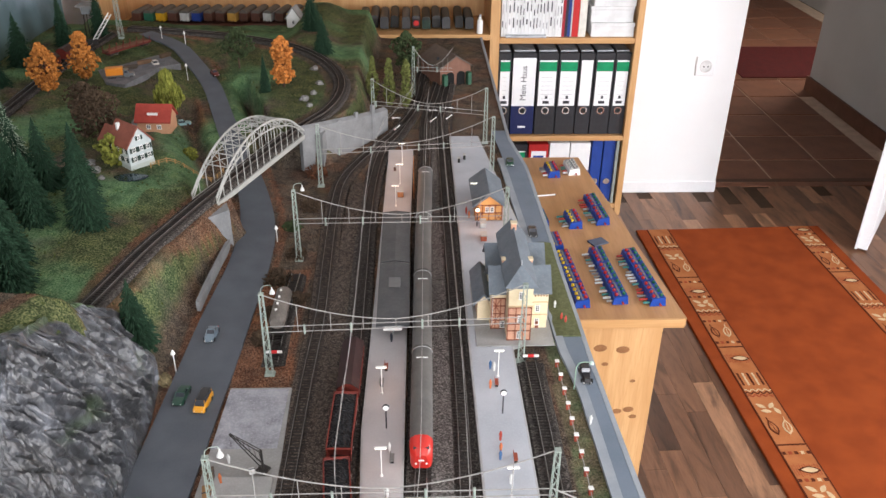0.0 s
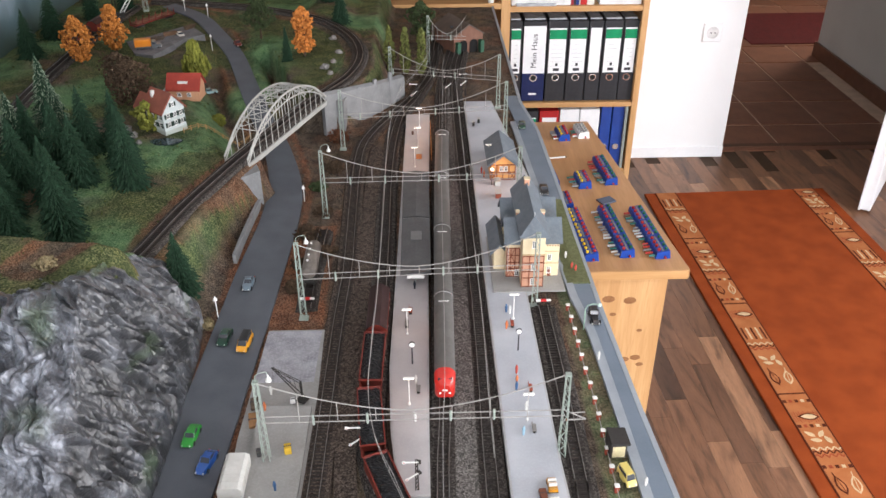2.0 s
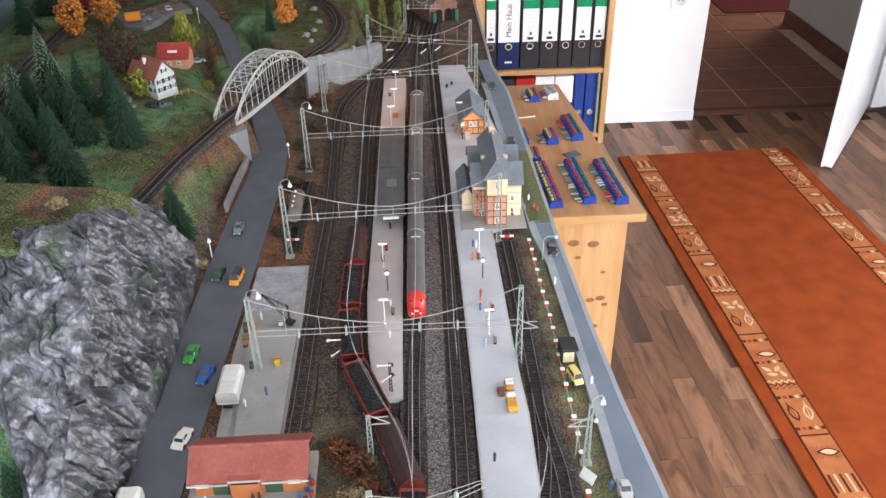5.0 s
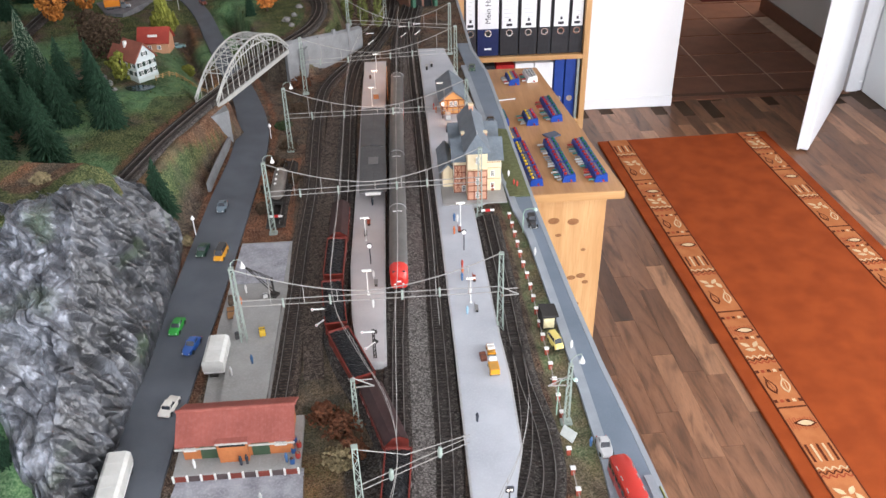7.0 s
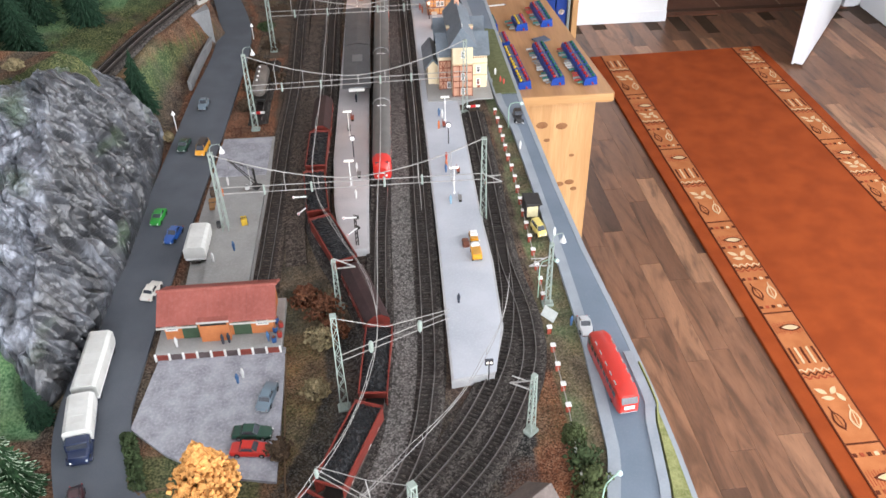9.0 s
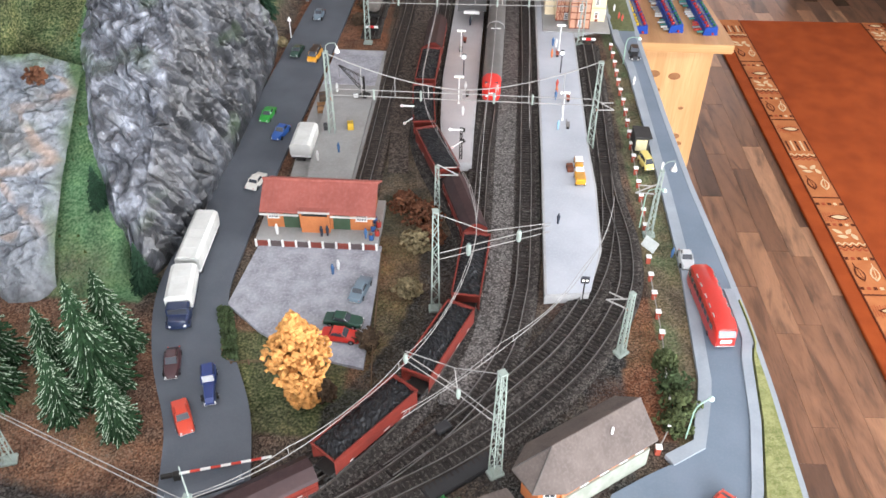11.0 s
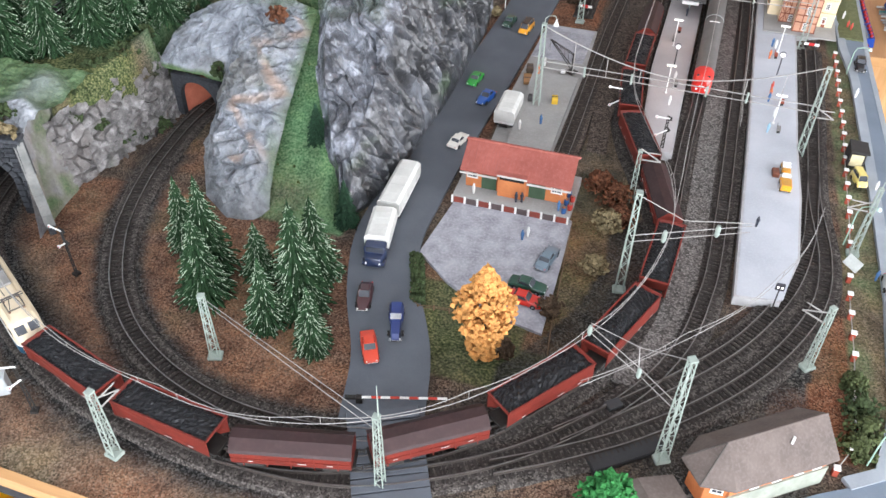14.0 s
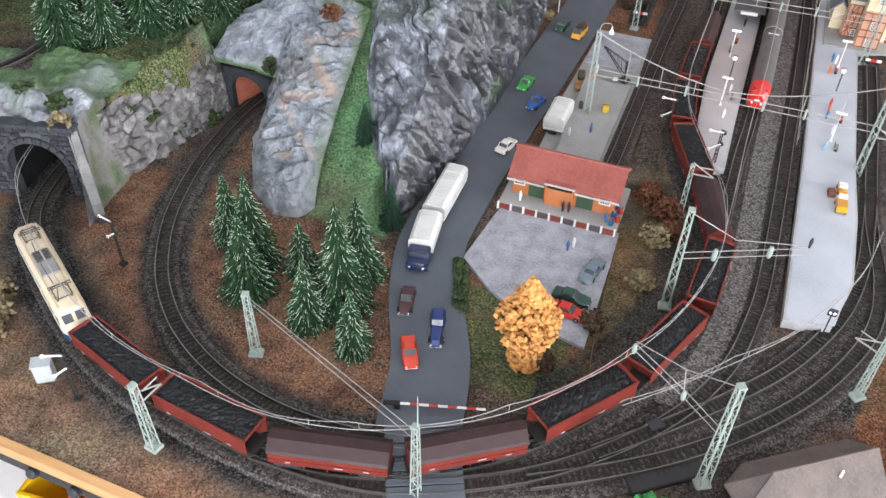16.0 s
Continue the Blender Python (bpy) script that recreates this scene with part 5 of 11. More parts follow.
def big_rock(u, v):
    y = 0.385 + 0.775 * u
    xf, xt, zt, xl, zl = (float(np.interp(y, RY, big_rows[k])) for k in ("xf", "xt", "zt", "xl", "zl"))
    if v < 0.52:
        a = v / 0.52
        x, z = xf + (xt - xf) * (a ** 1.25), -0.004 + (zt + 0.004) * (a ** 0.92)
    else:
        a = (v - 0.52) / 0.48
        x, z = xt + (xl - xt) * a, zt + (zl - zt) * a ** 1.2 - (0.03 * max(0, a - 0.85) / 0.15)
    side = min(1.0, max(0.0, (0.56 - v) / 0.10))
    # the road face carries upright broken ribs, the front face long slanting shards
    f = fractal(x * 18, y * 18, z * 18)
    coarse = fractal(x * 6 + 3, y * 7, z * 6)
    wob = 0.018 * coarse + 0.006 * f
    fine_ = ridged(x * 60, y * 60, z * 40)

    def shard(q, along, key):
        """Overlapping layers with one sharp edge, broken off along their length."""
        k = math.floor(q)
        part_ = q - k
        brk = noise.noise(Vector((along, k * 3.7 + key, key)))
        return (part_ if part_ < 0.82 else (1 - part_) * 4.5) * min(1.0, max(0.0, 0.6 + 1.5 * brk)) * (0.6 + 0.5 * noise.cell(Vector((k + 0.5, key, 1.5))))

    if side > 0:
        q = y + 0.22 * z + 1.3 * wob
        crack, step, tilt = slabs(Vector((x * 20, q * 70 + z * 10, z * 20 + y * 8)), 6.0)
        r1 = ridged(q * 30, z * 8 - y * 4, x * 6)
        d1 = 0.014 * coarse + 0.004 * f + 0.012 * (r1 - 0.55) + 0.018 * shard(q * 50, z * 16, 2.0) + 0.005 * crack + 0.007 * step * crack + 0.008 * tilt * crack + 0.003 * (fine_ - 0.6)
    else:
        d1 = 0.0
    if side < 1:
        q = x * 0.78 + y * 0.46 + 1.1 * wob
        al = y * 0.8 - x * 0.6
        crack, step, tilt = slabs(Vector((q * 84, al * 20 + z * 8, z * 12)), 5.0)
        r2 = ridged(q * 30, al * 9, z * 7 + 5)
        d2 = 0.016 * coarse + 0.006 * f + 0.016 * (r2 - 0.55) + 0.015 * shard(q * 46, al * 14, 8.0) + 0.004 * crack + 0.006 * step * crack + 0.007 * tilt * crack + 0.0035 * (fine_ - 0.6)
    else:
        d2 = 0.0
    keep = min(1, v * 9) * min(1, u * 14 + 0.1)
    d = keep * (side * d1 + (1 - side) * d2)
    nx, ny, nz = 0.92 * side, -0.62 * (1 - side), 0.36 * side + 0.78 * (1 - side)
    moss = 1.3 * (noise.noise(Vector((x * 17, y * 13, z * 19))) - 0.42) + 2.2 * max(0, 0.07 - v) + 3 * max(0, a - 0.93) * (v > 0.52)
    if y > 0.86 and v > 0.5:
        moss += 2.5 * (y - 0.86) / 0.2
    # the road face is darkened in its colour, standing for shade there
    wash_shade = 0.62 * side
    return x + nx * d, y + ny * d, z + nz * d, moss, 0.0, wash_shade


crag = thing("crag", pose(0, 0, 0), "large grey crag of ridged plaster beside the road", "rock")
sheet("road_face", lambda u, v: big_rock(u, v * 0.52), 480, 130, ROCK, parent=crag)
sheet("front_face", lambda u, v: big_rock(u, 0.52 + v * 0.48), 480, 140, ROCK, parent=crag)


def side_rock(u, v):
    x = -0.872 + (0.290 - 0.045 * v) * u
    yf = float(np.interp(x, [-0.872, -0.855, -0.79, -0.752, -0.735, -0.69, -0.635, -0.60, -0.58], [0.56, 0.552, 0.556, 0.552, 0.44, 0.365, 0.328, 0.335, 0.36]))
    zf = float(np.interp(x, [-0.872, -0.79, -0.754, -0.735, -0.69, -0.60, -0.58], [0.082, 0.078, 0.066, 0.0, -0.004, -0.004, 0.004]))
    zt = float(np.interp(x, [-0.872, -0.82, -0.77, -0.69, -0.62, -0.60], [0.115, 0.15, 0.170, 0.185, 0.165, 0.15]))
    yt = 0.66
    y, z = yf + (yt - yf) * v ** 1.15, zf + (zt - zf) * v ** 0.8
    f = fractal(x * 24, y * 24, z * 24)
    c = fractal(x * 9 + 9, y * 9, z * 9)
    s = ridged(x * 50, y * 36, z * 36)
    crack, step, tilt = slabs(Vector((x * 22 + 0.8 * c + z * 10, y * 28 + 0.6 * f, z * 52 - x * 16)), 6.0)
    # a sandy footpath climbs in bends
    mid = -0.648 - 0.015 * v + 0.042 * (2 * abs((v * 3.4 + 0.05 * c) % 1.0 - 0.5) * 2 - 1) * (1 - 0.2 * v) + 0.008 * f
    on = max(0.0, 1 - (abs(x - mid) / 0.017) ** 2) * (0.22 < v < 0.93) * min(1.0, max(0.0, 0.75 + 1.4 * noise.noise(Vector((x * 45, y * 45, z * 45)))))
    low = 1 if x > -0.74 else 0.45
    k = low * min(1, v * 8) * min(1, (1 - u) * 7 + 0.12) * (1 - 0.6 * on)
    d = k * (0.016 * c + 0.006 * f + 0.015 * (s - 0.6) + 0.004 * crack + 0.007 * step * crack + 0.009 * tilt * crack + 0.006 * on)
    tone_ = noise.noise(Vector((x * 30, y * 30, 4.0)))
    moss = 22 * max(0, 0.09 - v) * (x < -0.745) + max(0, u - 0.90) * 9 + 7 * max(0, v - 0.86) * (1.2 * (x > -0.76)) + 0.9 * (tone_ - 0.42)
    return x, y - 0.8 * d, z + 0.6 * d, moss, 0.8 * on, 0.10 + 0.8 * max(0.0, 0.35 - v) * (x > -0.735)


pale = thing("pale_crag", pose(0, 0, 0), "pale blue-grey crag with a zigzag footpath over the tunnel mouth", "rock")
sheet("lower_face", lambda u, v: side_rock(u, v * 0.5), 240, 110, ROCK_PALE, parent=pale)
sheet("upper_face", lambda u, v: side_rock(u, 0.5 + v * 0.5), 240, 110, ROCK_PALE, parent=pale)
WALL_FOOT = smooth_line([(-0.890, 0.298), (-0.876, 0.33), (-0.862, 0.40), (-0.848, 0.48), (-0.842, 0.56)], 0.001)


def crack_wall(u, v):
    p = WALL_FOOT[min(len(WALL_FOOT) - 1, int(u * (len(WALL_FOOT) - 1)))]
    zt = 0.092 + 0.026 * u + 0.006 * noise.noise(Vector((u * 9, 3, 1)))
    z = -0.003 + zt * v
    x, y = p[0] - 0.03 * v - 0.012 * v * v, p[1] + 0.012 * v
    warp = 0.15 * fractal(x * 30, y * 30, z * 30)
    crack, step, tilt = slabs(Vector((x * 40 + 2.0 * warp, y * 38 + z * 26, z * 66 - y * 34 + 2.0 * warp)), 7.0)
    d = 0.0042 * crack + 0.005 * step * crack + 0.008 * tilt * crack + 0.0026 * fractal(x * 90, y * 90, z * 90)
    return x + 0.85 * d, y - 0.35 * d, z + 0.25 * d, 1.2 * (noise.noise(Vector((x * 22, y * 22, z * 22))) - 0.55), 0.0, 0.25 * (step + 0.4)


sheet("cracked_rock_wall", crack_wall, 330, 150, ROCK_CRACK, "cracked grey rock wall beside the curved track")


def bank(u, v):
    """Turf and pale plaster between the portal's wing wall and the cracked wall."""
    low, high = (Vector((-0.852, 0.205, -0.002)).lerp(Vector((-0.872, 0.318, -0.002)), u), Vector((-0.915, 0.290, 0.126)).lerp(Vector((-0.940, 0.385, 0.122)), u))
    p = low.lerp(high, v)
    f = fractal(p.x * 30, p.y * 30, p.z * 30)
    p.z += 0.012 * math.sin(math.pi * u) * -0.5 + 0.006 * f * min(1, v * 6)
    moss = 0.42 * (u > 0.3) + 0.8 * f - 0.05
    return p.x, p.y, p.z, moss, 0.45 + 0.5 * f, 0.3


sheet("turf_bank", bank, 40, 60, ROCK_PALE, "bank of dry turf and pale plaster beside the portal", "bank")

# near-black for unlit depths: the shade is put into the colour
SHADE_BLACK = mat("painted_shade_black", (0.012, 0.012, 0.012), rough=0.95)
SALMON = mat("salmon_tunnel_lining", (0.42, 0.13, 0.08), (0.34, 0.10, 0.06), rough=0.85, scale=60, fine=300, bump=0.2)
STONE = mat("dark_grey_masonry", (0.034, 0.037, 0.043), (0.020, 0.022, 0.026), (0.085, 0.09, 0.10), rough=0.8, scale=70, fine=260, bump=0.3, mix=0.5, vary=0.3)
MORTAR = mat("dark_mortar", (0.085, 0.09, 0.095), rough=0.9)


def arch(hw, spring, n=14):
    return [(-hw, 0)] + [(-hw * math.cos(math.pi * i / n), spring + hw * math.sin(math.pi * i / n)) for i in range(n + 1)] + [(hw, 0)]


def arch_wall(m, w0, w1, h, hw, spring, depth):
    """A wall in the x-z plane with an arched opening, front at y 0."""
    a = arch(hw, spring)
    outer = []
    for x, z in a:
        if z <= 0:
            outer.append((w0 if x < 0 else w1, 0))
        else:
            ang = math.atan2(z - 0, x)
            outer.append((min(w1, max(w0, x * 9)), h) if abs(x) < hw * 0.72 else ((w0 if x < 0 else w1), min(h, z * h / (spring + hw * 0.7))))
    n = len(a)
    vs = [(x, y, z) for y in (0, depth) for x, z in a] + [(x, y, z) for y in (0, depth) for x, z in outer]
    fs = []
    for i in range(n - 1):
        fs += [(i, i + 1, 2 * n + i + 1, 2 * n + i), (n + i + 1, n + i, 3 * n + i, 3 * n + i + 1), (i + 1, i, n + i, n + i + 1), (2 * n + i, 2 * n + i + 1, 3 * n + i + 1, 3 * n + i)]
    m.add(vs, fs)
    return m


# masonry portal of the main line
HW, SPRING = 0.043, 0.052
portal = thing("tunnel_portal", pose(-0.948, 0.240, 0.0, 0, 0, 15), "dark grey masonry tunnel portal with a stone arch", "tunnel portal")
wall = arch_wall(Mesh(), -0.12, 0.066, 0.118, HW, SPRING, 0.014).to("wall", MORTAR, portal)
rr = random.Random(8)
for row in range(15):
    z0 = 0.001 + row * 0.0078
    x = -0.119 - rr.uniform(0, 0.008)
    while x < 0.064:
        w = rr.uniform(0.010, 0.017)
        x0, x1 = max(x, -0.119), min(x + w, 0.065)
        xm, zm = (x0 + x1) / 2, z0 + 0.0038
        inside = abs(xm) < HW + 0.0085 + w * 0.35 and (zm < SPRING or math.hypot(xm, zm - SPRING) < HW + 0.0085 + w * 0.3)
        if not inside and x1 - x0 > 0.004:
            Mesh().box(x0 + 0.0005, x1 - 0.0005, -0.0025 - rr.uniform(0, 0.0012), 0.002, z0 + 0.0005, z0 + 0.0073, c=0.0008).to("stone", STONE, wall)
        x += w
for i in range(13):
    a = math.pi * (i + 0.5) / 13
    Mesh().box(-0.0054, 0.0054, -0.005, 0.003, HW - 0.0005, HW + 0.009, pose(0, 0, SPRING) @ Matrix.Rotation(math.pi / 2 - a, 4, "Y"), c=0.001).to("arch_stone", STONE, portal)
for sx in (-1, 1):
    for k in range(5):
        Mesh().box(sx * (HW + 0.004) - 0.005, sx * (HW + 0.004) + 0.005, -0.005, 0.003, k * 0.0104 + 0.0004, k * 0.0104 + 0.010, c=0.001).to("arch_stone", STONE, portal)
Mesh().box(-0.122, 0.068, -0.005, 0.016, 0.118, 0.124, c=0.0012).to("coping", STONE, portal)
# black lining and closing sheet carry the tunnel's shade in their colour
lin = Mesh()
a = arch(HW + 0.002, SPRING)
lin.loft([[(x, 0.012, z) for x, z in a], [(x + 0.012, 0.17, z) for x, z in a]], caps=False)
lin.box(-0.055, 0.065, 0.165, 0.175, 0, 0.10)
lin.to("tunnel_lining", SHADE_BLACK, portal)
wing = Mesh()
wing.loft([[(0.062, -0.004, 0.0), (0.062, 0.006, 0.0), (0.062, 0.006, 0.112), (0.062, -0.004, 0.112)], [(0.094, -0.050, 0.0), (0.102, -0.046, 0.0), (0.102, -0.046, 0.012), (0.094, -0.050, 0.012)]])
wing.to("wing_wall", STONE, portal, "sloping masonry wing wall")
for k in range(8):
    q0, q1 = Vector((0.063, 0.001, 0.113)).lerp(Vector((0.098, -0.048, 0.012)), k / 8), Vector((0.063, 0.001, 0.113)).lerp(Vector((0.098, -0.048, 0.012)), (k + 0.93) / 8)
    Mesh().loft([[q + Vector(o) for o in ((-0.005, -0.003, 0), (0.006, 0.004, 0), (0.006, 0.004, 0.003), (-0.005, -0.003, 0.003))] for q in (q0, q1)]).to("coping_stone", mat("pale_coping", (0.20, 0.20, 0.19), (0.12, 0.125, 0.12), rough=0.8, scale=60), portal)


def cap_rock(u, v):
    x, y = -1.12 + 0.228 * u, 0.2055 + 0.055 * u + 0.175 * v
    z = 0.119 + 0.018 * float(sstep(0, 0.3, v)) - 0.012 * float(sstep(0.80, 1.0, u))
    f = fractal(x * 24, y * 24, 2.0)
    c = noise.noise(Vector((x * 12 + 4, y * 12, 6.0)))
    s = ridged(x * 30, y * 30, 3.0)
    moss = float(sstep(0.18, 0.5, v)) * 1.2 - 1.1 * c - 0.9 * float(sstep(0.62, 0.85, u)) * (1 - v)
    bump = 0.012 * f + 0.016 * (s - 0.5) * (1 - float(sstep(0.2, 0.6, v)))
    return x, y, z + bump, moss, 0.0, 0.3


sheet("portal_crag", cap_rock, 90, 70, ROCK_PALE, "pale rock and turf capping over the tunnel portal")

mouth = thing("tunnel_mouth", pose(-0.800, 0.545, 0.0, 0, 0, -6), "dark tunnel mouth with salmon lining inside", "tunnel mouth")
arch_wall(Mesh(), -0.046, 0.046, 0.076, 0.034, 0.034, 0.010).to("arch", STONE, mouth)
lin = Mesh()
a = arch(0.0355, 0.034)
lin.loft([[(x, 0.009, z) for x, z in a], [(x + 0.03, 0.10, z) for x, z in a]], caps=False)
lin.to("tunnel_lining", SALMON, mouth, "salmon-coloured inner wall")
# added black sheet standing for the dark depth behind the mouth
Mesh().box(-0.02, 0.09, 0.098, 0.104, 0, 0.08).to("tunnel_end", SHADE_BLACK, mouth)

# grey retaining wall below the upper line, with shallow pilasters and an arch niche
RET = mat("grey_retaining_wall", (0.21, 0.215, 0.22), (0.16, 0.165, 0.17), (0.28, 0.285, 0.29), rough=0.8, scale=30, fine=250, bump=0.2, mix=0.4)
ret = thing("retaining_wall", pose(0, 0, 0), "pale grey retaining wall below the upper track", "wall")
m = Mesh()
sweep(m, smooth_line([(-0.310, 1.935, 0.0), (-0.262, 1.985, -0.008), (-0.20, 2.062, -0.022), (-0.15, 2.135, -0.036), (-0.105, 2.215, -0.05)], 0.02), [(0.0, -0.002), (0.012, -0.002), (0.012, 0.118), (0.0, 0.112)])
m.to("wall", RET, ret)
for q in (0.18, 0.38, 0.58, 0.78):
    px, py = -0.310 + 0.205 * q, 1.935 + 0.28 * q
    Mesh().box(-0.006, 0.006, -0.006, 0.002, 0, 0.10, pose(px + 0.004, py - 0.006, 0, 0, 0, 53), c=0.001).to("pilaster", RET, ret)
abt = thing("bridge_abutment", pose(0, 0, 0), "grey concrete bridge abutment", "abutment")
Mesh().prism([(-0.470, 1.49), (-0.415, 1.545), (-0.430, 1.585), (-0.505, 1.575)], -0.002, 0.088).to("body", RET, abt)
abt = thing("bridge_abutment", pose(0, 0, 0), "grey concrete bridge abutment", "abutment")
Mesh().prism([(-0.335, 1.985), (-0.262, 1.955), (-0.25, 2.03), (-0.33, 2.05)], -0.002, 0.088).to("body", RET, abt)
low = thing("roadside_wall", pose(0, 0, 0), "low pale stone wall along the road bend", "wall")
m = Mesh()
sweep(m, smooth_line([(-0.431, 1.30), (-0.429, 1.38), (-0.425, 1.46), (-0.420, 1.54)], 0.02), [(0.0, 0), (0.007, 0), (0.007, 0.022), (0.0, 0.022)])
m.to("wall", RET, low)

# ---- trees and bushes ----
BARK = mat("tree_bark", (0.07, 0.045, 0.03), (0.045, 0.03, 0.02), rough=0.9, scale=90)


def leaf_mat(name, c, v=0.35):
    return mat(name, c, tuple(q * 0.65 for q in c), tuple(min(1, q * 1.5) for q in c), rough=0.9, scale=120, fine=420, mix=0.4, vary=v, island=True, spec=0.15, bump=0.4)


FIR_DARK = leaf_mat("dark_fir_needles", (0.018, 0.045, 0.025))
FIR_MID = leaf_mat("fir_needles", (0.022, 0.052, 0.022))
FROST = leaf_mat("frosted_fir_tips", (0.42, 0.50, 0.38))
ORANGE = leaf_mat("orange_foam_foliage", (0.40, 0.15, 0.035))
RUSSET = leaf_mat("bright_orange_foliage", (0.50, 0.18, 0.045))
YELLOW = leaf_mat("golden_foam_foliage", (0.56, 0.27, 0.085), 0.22)
BROWNISH = leaf_mat("brown_autumn_foliage", (0.075, 0.05, 0.032))
OLIVE = leaf_mat("yellow_green_foliage", (0.19, 0.20, 0.04))
POPLAR = leaf_mat("olive_poplar_foliage", (0.13, 0.145, 0.045))
LEAFGREEN = leaf_mat("bright_green_foliage", (0.04, 0.19, 0.055))
DULLGREEN = leaf_mat("dull_green_foliage", (0.045, 0.065, 0.028))
DRY = leaf_mat("dry_straw_foliage", (0.20, 0.16, 0.09))


def fir_mesh(seed, h, r, frost):
    """Whorls of drooping twigs, each a row of needle blades; frost lies as streaks along some of the twigs."""
    rr = random.Random(seed)
    m = Mesh()
    layers = int(20 + h * 170)
    for k in range(layers):
        t = k / layers
        z = h * (0.05 + 0.95 * t)
        rad = r * (1 - t ** 1.25) ** 0.9 * (1 + 0.12 * math.sin(k * 1.9)) + 0.0018
        nb = max(8, int(24 * (1 - t) + 8))
        off = rr.uniform(0, 6)
        for b in range(nb):
            a = off + 2 * math.pi * b / nb + rr.uniform(-0.2, 0.2)
            ln = rad * rr.uniform(0.60, 1.15)
            dx, dy = math.cos(a), math.sin(a)
            px, py = -dy, dx
            droop = rr.uniform(0.35, 0.75)
            w = ln * 0.075 + 0.0008
            for s0, s1, ws in ((0.05, 0.50, 1.0), (0.40, 0.85, 0.85), (0.75, 1.0, 0.6)):
                m.cur = 0
                ww = w * ws
                z0, z1 = z - ln * s0 * droop, z - ln * s1 * droop
                sm = (s0 + s1) / 2
                m.add([(dx * ln * s0, dy * ln * s0, z0), (dx * ln * sm - px * ww, dy * ln * sm - py * ww, (z0 + z1) / 2 - 0.001), (dx * ln * s1, dy * ln * s1, z1 - 0.0006),
                       (dx * ln * sm + px * ww, dy * ln * sm + py * ww, (z0 + z1) / 2 - 0.001), (dx * ln * sm, dy * ln * sm, (z0 + z1) / 2 + 0.0012)],
                      [(0, 1, 4), (1, 2, 4), (2, 3, 4), (3, 0, 4), (0, 3, 2, 1)])
            if rr.random() < frost * 1.7:
                m.cur = 1
                s0, s1 = rr.uniform(0.45, 0.75), rr.uniform(0.95, 1.04)
                z0, z1 = z - ln * s0 * droop + 0.0012, z - ln * s1 * droop + 0.0008
                ww = rr.uniform(0.0003, 0.0007)
                m.add([(dx * ln * s0, dy * ln * s0, z0), (dx * ln * 0.93 - px * ww, dy * ln * 0.93 - py * ww, z1 + 0.0004), (dx * ln * s1, dy * ln * s1, z1), (dx * ln * 0.93 + px * ww, dy * ln * 0.93 + py * ww, z1 + 0.0004), (dx * ln * 0.9, dy * ln * 0.9, z1 - 0.0008)],
                      [(0, 1, 2), (0, 2, 3), (0, 4, 1), (1, 4, 2), (2, 4, 3), (3, 4, 0)])
    m.cur = 0
    m.lathe([(0.003, h * 0.92), (0.0006, h * 1.03)], n=5)
    return m


FIR_CACHE = {}


def fir(x, y, h, r, frost=0.0, dark=True, z=None, lab=None, group="fir trees"):
    key = (round(h, 2), frost > 0, dark, int(x * 100) % 3)
    z = height(x, y) if z is None else z
    if key not in FIR_CACHE:
        needles = FIR_DARK if dark else FIR_MID
        crown = fir_mesh(int(h * 1000) + key[3], h, r, frost).mesh("crown", [needles, FROST])
        trunk = Mesh().cyl((0, 0, -0.006), (0, 0, h * 0.9), 0.0032, 7, 0.0008).mesh("trunk", BARK)
        FIR_CACHE[key] = (crown, trunk)
    t = thing("fir_tree", pose(x, y, z - 0.001, 0, 0, random.Random(int(x * 991 + y * 77)).uniform(0, 360)), lab or ("dark green model fir tree with frosted tips" if frost else "dark green model fir tree"), "tree", group)
    for nme, d in zip(("crown", "trunk"), FIR_CACHE[key]):
        new(nme, d).parent = t
    return t


